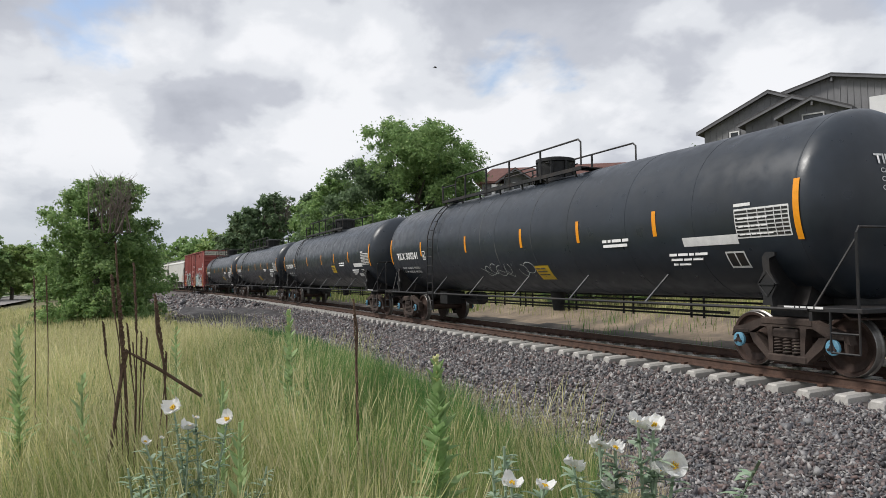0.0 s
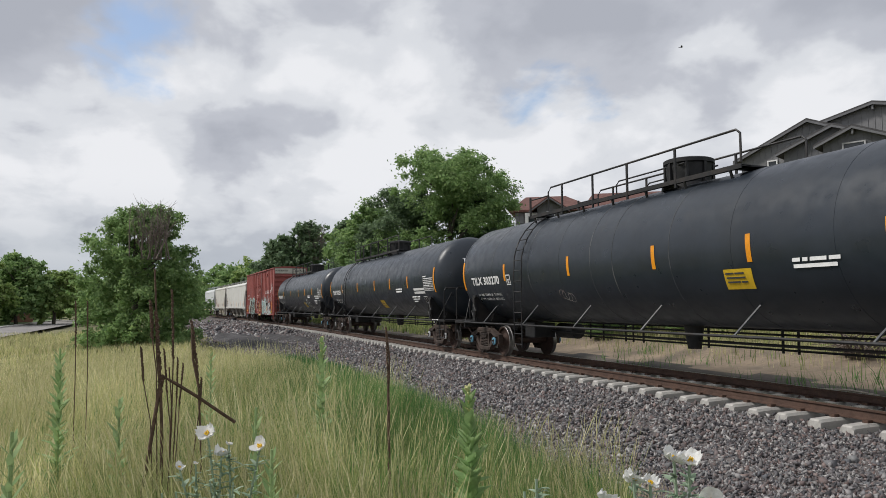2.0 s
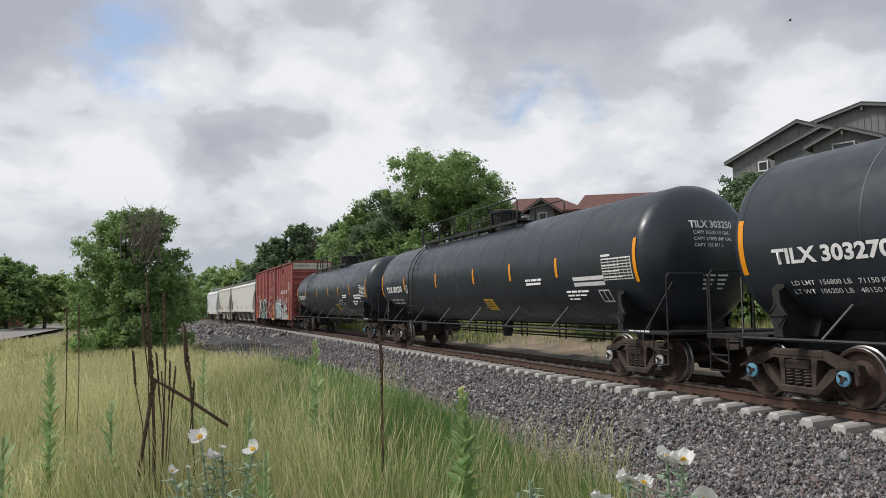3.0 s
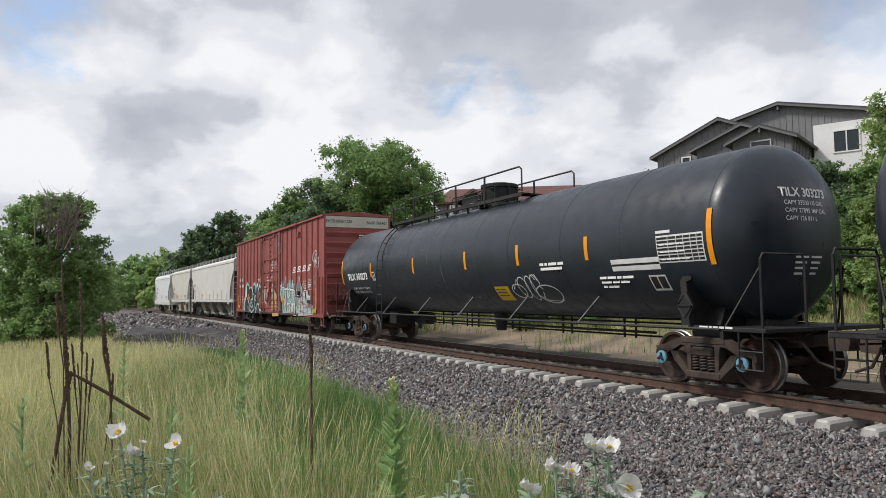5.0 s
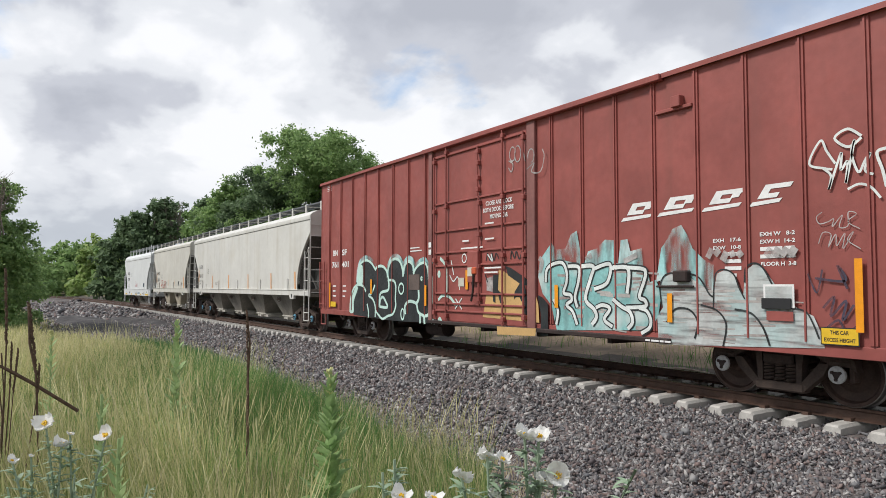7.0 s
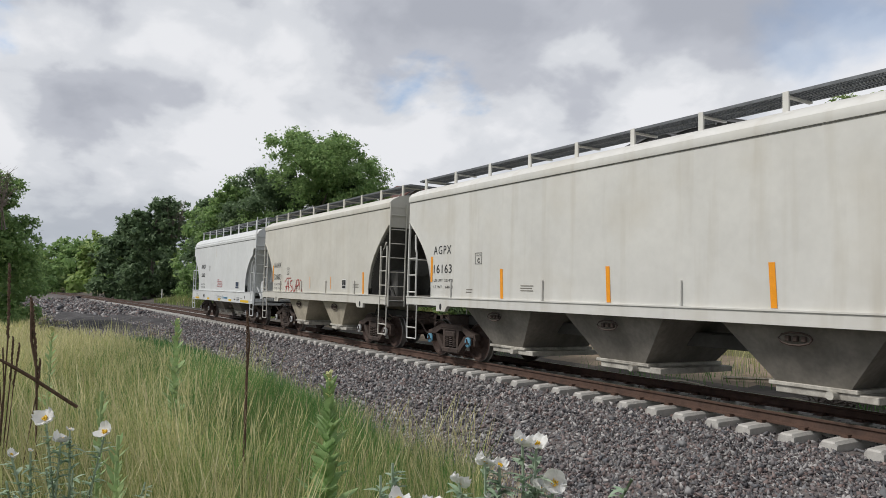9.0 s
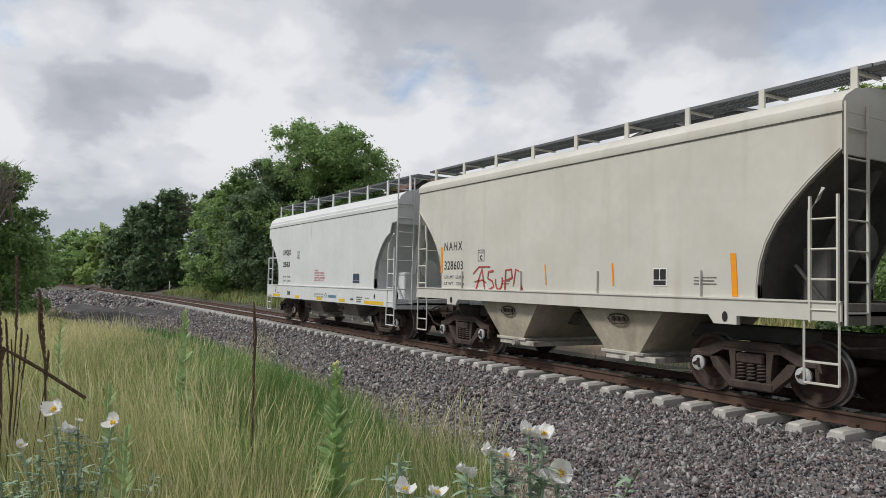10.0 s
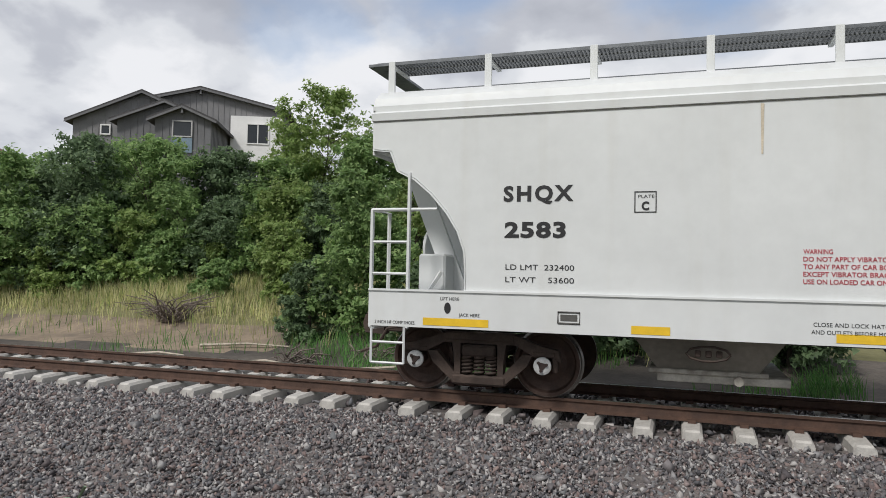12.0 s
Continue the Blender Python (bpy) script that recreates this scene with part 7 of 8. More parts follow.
def foliage(rng, lobes, count, leaf, sprays=11):
    """Leaves in small sprays over the shells of many lobes (x, y, z, radii): a ragged outline with gaps between."""
    L = np.array(lobes, dtype=float)
    m = len(L) * sprays
    li = np.repeat(np.arange(len(L)), sprays)
    u = rng.normal(size=(m, 3))
    u[:, 2] += 0.35
    u /= np.linalg.norm(u, axis=1, keepdims=True)
    c = L[li, :3] + u * L[li, 3:6] * rng.uniform(0.55, 1.30, m)[:, None]
    sr = L[li, 3] * rng.uniform(0.12, 0.36, m)
    w = sr ** 2 * rng.uniform(0.5, 1.5, m)
    k = rng.choice(m, count, p=w / w.sum())
    off = rng.normal(size=(count, 3)) * np.array([1.0, 1.0, 0.72])
    p = c[k] + off * sr[k][:, None] * 0.62
    inner = rng.random(count) < 0.16
    q = rng.normal(size=(count, 3)) * 0.4
    p = np.where(inner[:, None], L[li[k], :3] + q * L[li[k], 3:6], p)
    n = count
    nrm = u[k] * 0.55 + rng.normal(0, 0.6, (n, 3))
    nrm[:, 2] += 0.55
    nrm /= np.linalg.norm(nrm, axis=1, keepdims=True)
    t = np.cross(nrm, rng.normal(size=(n, 3)))
    t /= np.linalg.norm(t, axis=1, keepdims=True)
    b = np.cross(nrm, t)
    ln = leaf * rng.uniform(0.6, 1.5, n)[:, None]
    wd = ln * rng.uniform(0.4, 0.65, n)[:, None]
    v = np.stack([p - t * ln * 0.7 - b * wd * 1.3, p + t * ln * 1.1 + nrm * ln * 0.25, p - t * ln * 0.7 + b * wd * 1.3], 1)
    return v.reshape(-1, 3), np.arange(n * 3).reshape(n, 3)


def lobed(rng, width, height, base, n, squat=0.8, top=1.0):
    """Lobes that fill a crown: wide in the middle, ragged on top."""
    out = []
    for i in range(n):
        f = rng.random()
        z = base + (height - base) * f
        spread = width * 0.5 * (math.sin(math.pi * min(0.97, 0.20 + 0.77 * f ** top)) ** 0.6)
        a, rr = rng.uniform(0, 2 * math.pi), spread * rng.random() ** 0.42 * 0.86
        r = width * rng.uniform(0.07, 0.17) * (60 / n) ** 0.3
        out.append((rr * math.cos(a), rr * math.sin(a), min(z, height - r * rng.uniform(0.6, 1.4)), r, r, r * squat * rng.uniform(0.7, 1.1)))
    return out


def limbs(rng, height, r, n, spread, base=0.25):
    b = Build()
    x = y = 0.0
    pts = [(0, 0, -0.3)]
    for i in range(1, 6):
        x, y = x + rng.normal(0, 0.02) * height, y + rng.normal(0, 0.02) * height
        pts.append((x, y, height * 0.8 * i / 5))
    b.tube(pts, r, 8, 0, r * 0.25)
    for k in range(n):
        f = rng.uniform(base, 0.75)
        i = f / 0.8 * 5
        j = min(int(i), 4)
        p = Vector(pts[j]).lerp(Vector(pts[j + 1]), i - j)
        a = rng.uniform(0, 2 * math.pi)
        d = Vector((math.cos(a), math.sin(a), rng.uniform(0.5, 1.3))).normalized() * spread * rng.uniform(0.4, 0.8)
        q = p + d * 0.5 + Vector((0, 0, 0.05 * height))
        e = p + d + Vector((0, 0, 0.06 * height))
        e.z = min(e.z, height * 0.8)
        q.z = min(q.z, height * 0.74)
        b.tube([p, q, e], r * 0.4, 5, 0, r * 0.08)
    return b


def tree(name, label, category, x, y, width, height, leaves, seed, count, leaf, base=0.25, lobes_n=34, trunk=0.22, top=1.0, group="", dead=0, z=None, squat=0.8, dead_at=(0.0, 0.0)):
    rng = np.random.default_rng(seed)
    ob = tagged(new(name), label, category, group)
    z = float(ground_z(x, y)) if z is None else z
    ob.matrix_basis = pose(x, y, z, 0, 0, 0)
    part("trunk", limbs(rng, height, trunk, 12, width * 0.40), BARK, ob, "brown bark trunk and limbs", 50)
    v, f = foliage(rng, lobed(rng, width, height, height * base, lobes_n, squat, top), count, leaf)
    part("crown", raw("crown", v, f, [leaves]), None, ob)
    if dead:
        d = Build()
        for k in range(dead):
            a = rng.uniform(0, 2 * math.pi)
            p0 = Vector((rng.normal(0, 0.06) * width, dead_at[1] * width + rng.normal(0, 0.06) * width, height * 0.6))
            p0.x += dead_at[0] * width
            p1 = p0 + Vector((0.10 * width * math.cos(a), 0.10 * width * math.sin(a), height * rng.uniform(0.2, 0.40)))
            d.tube([p0, p0.lerp(p1, 0.5) + Vector((0.1 * rng.normal(), 0.1 * rng.normal(), 0)), p1], 0.035, 4, 0, 0.008)
            for q in range(12):
                e = p0.lerp(p1, rng.uniform(0.3, 0.95))
                d.tube([e, e + Vector((rng.normal(0, 0.3), rng.normal(0, 0.3), rng.uniform(0.2, 0.7)))], 0.012, 3, 0, 0.004)
        part("dead_top", d, DEADWOOD, ob, "bare dead grey-brown branches")
    return ob


# the bushy tree in the meadow
tree("meadow_tree", "dense dark green tree with bare dead top in the meadow", "tree", -34.0, -12.4, 8.3, 8.0, LEAF_MID, 5, 72000, 0.085, -0.06, 130, 0.25, 0.55, dead=26, dead_at=(0.36, 0.10))
# the tall trees behind the track
BACK = "trees behind the track"
tree("tall_tree", "tall leafy cottonwood behind the railway", "tree", -46.1, 11.8, 13.0, 14.6, LEAF_MID, 51, 70000, 0.115, 0.1, 84, 0.4, 1.1, BACK)
tree("tall_tree", "broad dark green tree behind the railway", "tree", -50.0, 9.2, 10.0, 11.8, LEAF_DARK, 52, 38000, 0.13, 0.03, 70, 0.35, 0.75, BACK)
tree("tall_tree", "broad dark green tree behind the railway", "tree", -57.0, 7.8, 9.5, 11.2, LEAF_MID, 53, 30000, 0.145, 0.03, 64, 0.35, 0.75, BACK)
tree("tall_tree", "leafy green tree with low branches behind the railway", "tree", -46.6, 14.9, 6.4, 10.6, LEAF_DARK, 54, 24000, 0.17, 0.05, 50, 0.3, 0.8, BACK)
tree("tall_tree", "partly bare green tree further down the line", "tree", -87.5, 5.9, 11.0, 12.6, LEAF_DARK, 55, 15000, 0.26, 0.03, 60, 0.35, 0.8, BACK, dead=22, dead_at=(0.2, 0.2))
tree("tall_tree", "green tree further down the line", "tree", -96.0, 3.2, 9.0, 9.6, LEAF_DARK, 56, 10000, 0.28, 0.03, 44, 0.3, 0.8, BACK)
tree("tall_tree", "green tree further down the line", "tree", -78.0, 10.5, 11.0, 10.6, LEAF_MID, 57, 12000, 0.28, 0.03, 44, 0.3, 0.8, BACK)
tree("tall_tree", "green tree further down the line", "tree", -66.0, 8.6, 9.5, 10.8, LEAF_DARK, 58, 16000, 0.22, 0.03, 56, 0.3, 0.75, BACK)
for i, (x, y, w, h) in enumerate(((-158, 2.5, 18, 10.5), (-172, -6, 20, 9.0), (-140, 7, 16, 10.5), (-126, 9.5, 14, 10), (-190, -14, 24, 11), (-115, 9, 12, 9.5), (-210, -24, 24, 11), (-230, -40, 30, 12))):
    tree("distant_tree", "pale green distant tree along the line", "tree", x, y, w, h, LEAF_LIGHT if i % 3 else LEAF_MID, 70 + i, 5200, 0.5, 0.02, 30, 0.3, 0.8, "distant trees")
for i, (x, y, w, h) in enumerate(((-97, -29.5, 9, 9.8), (-99, -25.5, 6.5, 7.4), (-104, -36, 12, 9), (-92, -33, 8, 8.5), (-118, -21, 12, 8), (-125, -45, 18, 10), (-140, -30, 20, 8), (-135, -16, 16, 6.5), (-150, -8, 16, 7))):
    tree("park_tree", "dark green tree beside the street", "tree", x, y, w, h, LEAF_MID if i % 2 == 0 else LEAF_LIGHT, 90 + i, 8000, 0.28, 0.14 if i < 2 else 0.08, 30, 0.25, 0.9, "trees by the street")


def bush(label, x, y, width, height, leaves, seed, count, leaf=0.075, base=0.0):
    return tree("bush", label, "bush", x, y, width, height, leaves, seed, int(count * 1.4), leaf, base, 44, 0.06, 0.6, "bushes on the bank", squat=0.9)


ROWB = (
    (-14.4, 12.6, 4.8, 5.5, LEAF_MID, 9000), (-17.6, 12.6, 5.0, 5.1, LEAF_DARK, 9000), (-11.6, 13.6, 5.2, 5.9, LEAF_MID, 9000),
    (-13.1, 9.7, 4.7, 5.2, LEAF_MID, 13000), (-11.0, 11.2, 5.2, 5.9, LEAF_DARK, 14000), (-8.8, 12.8, 5.2, 5.7, LEAF_MID, 14000), (-7.0, 14.2, 5.0, 5.0, LEAF_DARK, 14000),
    (-5.0, 15.0, 4.8, 4.8, LEAF_MID, 14000), (-3.7, 16.3, 5.8, 7.7, LEAF_LIGHT, 17000), (-1.4, 15.2, 4.4, 5.4, LEAF_MID, 13000), (-0.2, 17.0, 4.8, 7.0, LEAF_MID, 12000),
    (-16.3, 9.2, 4.6, 4.9, LEAF_DARK, 13000), (-19.6, 9.2, 4.6, 3.4, LEAF_MID, 12000), (-22.7, 10.0, 5.0, 3.6, LEAF_MID, 11000), (-26.5, 10.5, 5.6, 4.0, LEAF_DARK, 10000),
    (-31.0, 10.8, 5.8, 3.9, LEAF_MID, 10000), (-35.5, 12.5, 5.8, 4.4, LEAF_DARK, 8000), (2.2, 16.4, 4.8, 5.5, LEAF_DARK, 8000), (5.0, 16.0, 5.0, 5.0, LEAF_MID, 4000),
    (8.5, 16.5, 5.4, 5.2, LEAF_DARK, 3000), (12.0, 16.0, 5.4, 5.0, LEAF_MID, 3000))
bush("dense leafy green bush close beside the track", 2.7, 6.9, 3.3, 4.2, LEAF_MID, 171, 15000, 0.06)
bush("low leafy green bush close beside the track", 1.6, 6.2, 1.9, 2.0, LEAF_DARK, 172, 9000, 0.05)
for i, (x, y, w, h, lv, n) in enumerate(ROWB):
    bush("dense leafy green bush on the grassy bank", x, y, w, h, lv, 120 + i, n)
for i, (x, y, w, h) in enumerate(((-10.4, 9.0, 1.9, 1.9), (-7.0, 10.8, 2.0, 2.1), (-5.4, 11.8, 1.5, 1.5), (-15.8, 6.9, 1.4, 1.9), (-2.2, 11.0, 2.2, 2.4), (-3.6, 9.2, 1.4, 1.2), (-1.0, 9.2, 1.8, 1.6))):
    bush("small bright green bush on the grassy bank", x, y, w, h, LEAF_LIGHT if i % 2 == 0 else LEAF_MID, 150 + i, 6000, 0.06)
for i in range(6):
    bush("low dark green bush on the dirt beside the track", 4.9 + 1.6 * i, 6.4 + 0.5 * math.sin(i * 2.1), 2.5, 1.7 + 0.3 * math.cos(i * 1.7), LEAF_DARK, 180 + i, 3600, 0.075)
rb = random.Random(9)
for i in range(16):
    x = -17 + 1.25 * i + rb.uniform(-0.4, 0.4)
    y = float(np.interp(x, [-17, -13, -8, -4, 0, 4], [7.9, 8.2, 11.2, 13.0, 13.0, 13.4])) + rb.uniform(-0.3, 0.4)
    bush("leafy green bush at the front of the thicket", x, y, rb.uniform(3.0, 3.8), rb.uniform(2.6, 3.7), (LEAF_MID, LEAF_DARK, LEAF_MID, LEAF_LIGHT)[i % 4], 300 + i, 8000, 0.065)
bush("straggly grey-brown half-dead bush beside the track", -28.3, 4.6, 2.9, 4.5, LEAF_DRY, 170, 6000, 0.04)


# ---- buildings on the rise ----
SIDING = mat("grey_siding", (0.150, 0.152, 0.16), 0.75, 0, 0.1, 1.5, 0.1, 20)
SIDING2 = mat("slate_siding", (0.205, 0.205, 0.21), 0.75, 0, 0.1, 1.5, 0.1, 20)
WHITEWALL = mat("white_siding", (0.78, 0.78, 0.77), 0.7, 0, 0.05, 1.5)
ROOFDARK = mat("dark_roofing", (0.07, 0.068, 0.07), 0.85, 0, 0.2, 2, 0.3, 25)
ROOFRED = mat("red_brown_roofing", (0.135, 0.062, 0.05), 0.85, 0, 0.2, 2, 0.3, 25)
TRIM = mat("pale_trim", (0.42, 0.42, 0.42), 0.6, 0, 0.08, 3)
PANELBLUE = mat("blue_grey_panel", (0.17, 0.24, 0.30), 0.6, 0, 0.1, 3)
GLASS = mat("window_glass", (0.03, 0.035, 0.04), 0.08, 0, 0.1, 1)


def gable(house, x0, x1, y0, y1, z0, ze, za, wall, roof, over=0.45):
    """A block with its gable towards -y: walls, battens, roof and bargeboards."""
    xm = (x0 + x1) / 2
    w = Build().prism([(x0, z0), (x0, ze), (xm, za), (x1, ze), (x1, z0)], y0, y1)
    wl = part("wall", w, wall, house, "", 0)
    b = Build()
    n = int((x1 - x0) / 0.42)
    for i in range(1, n):
        x = x0 + (x1 - x0) * i / n
        zt = ze + (za - ze) * (1 - abs(x - xm) / (xm - x0)) - 0.05
        b.box(x - 0.03, x + 0.03, y0 - 0.035, y0, z0, zt)
    for i in range(1, int((y1 - y0) / 0.42)):
        y = y0 + 0.42 * i
        b.box(x1, x1 + 0.035, y - 0.03, y + 0.03, z0, ze)
    part("batten_cladding", b, wall, wl, "", 0, kind="stuff")
    sl = (za - ze) / (xm - x0)
    r = Build()
    th = 0.22
    r.prism([(x0 - over, ze - over * sl), (xm, za), (x1 + over, ze - over * sl), (x1 + over, ze - over * sl + th), (xm, za + th), (x0 - over, ze - over * sl + th)], y0 - over, y1 + over)
    rf = part("roof", r, roof, house, "", 0)
    t = Build()
    t.prism([(x0 - over, ze - over * sl - 0.06), (xm, za - 0.06), (x1 + over, ze - over * sl - 0.06), (x1 + over, ze - over * sl + th * 0.4), (xm, za + th * 0.4), (x0 - over, ze - over * sl + th * 0.4)], y0 - over - 0.03, y0 - over - 0.005)
    part("bargeboard", t, SIDING, rf, "", 0)
    return wl


def window(house, x, z, w, h, y, panes=1, frame_mat=TRIM, side=False):
    P = (lambda u, v, q: (q, u, v)) if side else (lambda u, v, q: (u, q, v))

    def bx(b, u0, u1, v0, v1, q0, q1):
        a, c = P(u0, v0, q0), P(u1, v1, q1)
        b.box(min(a[0], c[0]), max(a[0], c[0]), min(a[1], c[1]), max(a[1], c[1]), a[2], c[2])
    out = -1 if not side else 1
    b = Build()
    for u0, u1, v0, v1 in ((x, x + 0.09, z, z + h), (x + w - 0.09, x + w, z, z + h), (x + 0.09, x + w - 0.09, z, z + 0.09), (x + 0.09, x + w - 0.09, z + h - 0.09, z + h)):
        bx(b, u0, u1, v0, v1, y, y + out * 0.07)
    for i in range(1, panes):
        u = x + w * i / panes
        bx(b, u - 0.035, u + 0.035, z + 0.09, z + h - 0.09, y, y + out * 0.06)
    win = part("window", b, frame_mat, house)
    for i in range(panes):
        g = Build()
        bx(g, x + w * i / panes + 0.05, x + w * (i + 1) / panes - 0.05, z + 0.06, z + h - 0.06, y - out * 0.0, y + out * 0.02)
        part("pane", g, GLASS, win)
    return win


def grey_house():
    h = tagged(new("apartment_house"), "dark grey gabled three-storey apartment house above the bushes", "house")
    h.matrix_basis = pose(-23.4, 28.8, 0.6, 0, 0, 37.4 - 13)
    z0 = 2.0
    gable(h, -6.5, 3.1, 3.2, 11, z0, 11.5, 13.6, SIDING2, ROOFDARK)
    gable(h, -2.9, 3.6, 1.6, 9, z0, 11.3, 12.6, SIDING, ROOFDARK)
    gable(h, 0.1, 3.8, 0.0, 8.9, z0, 11.15, 11.95, SIDING, ROOFDARK)
    gable(h, -4.6, 8.0, 6.0, 16, z0, 13.2, 14.7, SIDING2, ROOFDARK)
    part("white_bay", Build().box(4.0, 7.9, 5.6, 9, z0, 12.75), WHITEWALL, h, "white clad bay", 0)
    window(h, 1.25, 9.95, 1.35, 1.15, -0.036, 1)
    b = Build().box(1.25, 2.6, -0.09, -0.036, 8.9, 9.9)
    part("balcony_panel", b, PANELBLUE, h, "blue-grey balcony panel", 0)
    window(h, 1.25, 7.4, 1.35, 1.2, -0.036, 1)
    window(h, -4.6, 10.5, 0.72, 0.75, 3.164, 1, WHITEWALL)
    window(h, 5.2, 10.6, 1.7, 1.6, 5.6, 2, WHITEWALL)
    window(h, 5.2, 7.2, 1.7, 1.6, 5.6, 2, WHITEWALL)
    b = Build().box(-0.15, 0.05, 1.35, 1.6, z0, 11.5)
    part("downpipe", b, ROOFDARK, h, "", 0)
    b = Build()
    for x, z in ((1.95, 11.75), (1.7, 14.5)):
        b.box(x - 0.06, x + 0.06, 5.6 if z > 13.9 else -0.40, 6.0 if z > 13.9 else 0.0, z - 0.2, z + 0.1)
    part("bracket_set", b, SIDING, h, "", 0, kind="stuff")


def red_house():
    h = tagged(new("apartment_house"), "grey apartment house with a red-brown shingled roof", "house")
    h.matrix_basis = pose(-54.4, 26.5, 0.6, 0, 0, 57)
    z0 = 1.5
    for x0, x1, y0, y1, ze, za in ((-4.0, 3.6, 0.0, 11.0, 10.9, 13.0), (3.4, 14.0, 1.4, 12.0, 10.9, 13.3)):
        wl = part("wall", Build().box(x0, x1, y0, y1, z0, ze), SIDING2 if x0 < 0 else SIDING, h, "", 0)
        b = Build()
        for k in range(1, int((x1 - x0) / 0.45)):
            b.box(x0 + 0.45 * k - 0.03, x0 + 0.45 * k + 0.03, y0 - 0.035, y0, z0, ze)
        part("batten_cladding", b, SIDING, wl, "", 0, kind="stuff")
        ym = (y0 + y1) / 2
        b = Build()
        b.add([(x0 - 0.6, y0 - 0.6, ze - 0.1), (x1 + 0.6, y0 - 0.6, ze - 0.1), (x1 + 0.6, y1 + 0.6, ze - 0.1), (x0 - 0.6, y1 + 0.6, ze - 0.1), (x0 + 0.6, ym, za), (x1 - 2.6, ym, za)],
              [(0, 1, 5, 4), (1, 2, 5), (2, 3, 4, 5), (3, 0, 4), (3, 2, 1, 0)])
        b.box(x0 - 0.62, x1 + 0.62, y0 - 0.62, y1 + 0.62, ze - 0.30, ze - 0.1)
        part("roof", b, ROOFRED, h, "red-brown shingled roof", 0)
    gable(h, -1.6, 0.9, -1.2, 5, z0, 10.9, 11.75, SIDING2, ROOFRED, 0.8)
    part("white_bay", Build().box(-2.9, -1.62, -1.0, 0.0, z0, 10.4), WHITEWALL, h, "white clad bay", 0)
    window(h, -0.7, 9.1, 0.9, 1.4, -1.236, 1, WHITEWALL)
    window(h, -0.7, 5.9, 0.9, 1.4, -1.236, 1, WHITEWALL)
    for z in (9.0, 6.2, 3.6):
        window(h, -2.6, z - 0.4, 0.8, 1.5, -1.0, 1, TRIM)
        part("balcony", Build().soft(-4.1, -2.92, -1.5, 0.0, z - 0.9, z - 0.7, 0.02), WHITEWALL, h)
        r = Build()
        for x in (-4.05, -3.75, -3.45, -3.15, -2.95):
            r.box(x - 0.03, x + 0.03, -1.5, -1.44, z - 0.7, z + 0.25)
        r.box(-4.1, -2.92, -1.5, -1.44, z + 0.22, z + 0.28)
        part("balcony_rail", r, ROOFDARK, h)


grey_house()
red_house()

# ---- street beyond the meadow ----
ASPHALT = mat("pale_asphalt", (0.24, 0.225, 0.215), 0.9, 0, 0.15, 0.4, 0.2, 30)
LAWN = mat("lawn", (0.08, 0.13, 0.035), 0.9, 0, 0.25, 0.6, 0.4, 15)
me = sheet("road", np.linspace(-130, -38, 60), np.linspace(-28.4, -22.9, 6), lambda X, Y: X * 0 - 0.68, [ASPHALT])
tagged(new("road", me), "pale asphalt street beyond the meadow", "road", kind="structure")
b = Build()
for k in range(31):
    x = -130 + 3 * k
    z = -0.68
    b.soft(x + 0.01, x + 2.99, -28.8, -28.4, z - 0.1, z + 0.16, 0.02)
tagged(part("kerb", b, CONCRETE), "light concrete kerb along the street", "kerb", kind="structure")
me = sheet("lawn", np.linspace(-150, -50, 40), np.linspace(-60, -28.8, 14), lambda X, Y: X * 0 - 0.56 + (-28.8 - Y) * 0.012, [LAWN])
tagged(new("lawn", me), "mown green lawn beyond the street", "lawn", kind="structure")


def parked_car(x, y, rz, paint, label):
    c = tagged(new("parked_car"), label, "car", "parked cars")
    c.matrix_basis = pose(x, y, -0.56 + (-28.8 - y) * 0.012, 0, 0, rz)
    b = Build()
    b.prism([(-2.2, 0.35), (-2.25, 0.75), (-1.9, 0.92), (-1.2, 1.0), (1.1, 0.98), (2.0, 0.85), (2.25, 0.7), (2.2, 0.35)], -0.85, 0.85)
    part("body", b, paint, c)
    b = Build()
    b.frustum((-1.7, 1.15, -0.8, 0.8, 0.96), (-1.1, 0.4, -0.62, 0.62, 1.45))
    part("cabin", b, GLASS, c)
    for sx in (-1.35, 1.35):
        for sy in (-0.78, 0.78):
            part("wheel", Build().lathe([(-0.1, 0.0), (-0.1, 0.3), (-0.07, 0.32), (0.07, 0.32), (0.1, 0.3), (0.1, 0.0)], "y", (sx, sy, 0.32), 16), TANKDARK, c)


PAINT1 = mat("car_paint_silver", (0.45, 0.46, 0.48), 0.3, 0.4, 0.05, 2)
PAINT2 = mat("car_paint_dark", (0.04, 0.045, 0.05), 0.3, 0.2, 0.05, 2)
parked_car(-112, -31.6, 95, PAINT2, "dark parked car beyond the street")
parked_car(-108, -34.0, 100, PAINT1, "silver parked car beyond the street")
b = Build()
b.soft(-107.6, -107.4, -32.0, -29.3, -0.6, 0.7, 0.02)
tagged(part("brick_wall", b, mat("reddish_block", (0.32, 0.16, 0.11), 0.8, 0, 0.15, 2)), "low reddish wall by the street", "wall")
b = Build().tube([(-74, -29.6, -0.6), (-74, -29.6, 0.3)], 0.07, 8)
tagged(part("marker_post", b, WHITE), "short white marker post by the street", "post", "marker posts")
b = Build().tube([(-33.5, 5.6, -0.3), (-33.6, 5.6, 1.25)], 0.05, 8)
tagged(part("marker_post", b, WHITE), "leaning white marker post behind the track", "post", "marker posts")
b = Build().tube([(-75.0, 4.6, -0.3), (-75.0, 4.6, 1.2)], 0.06, 8)
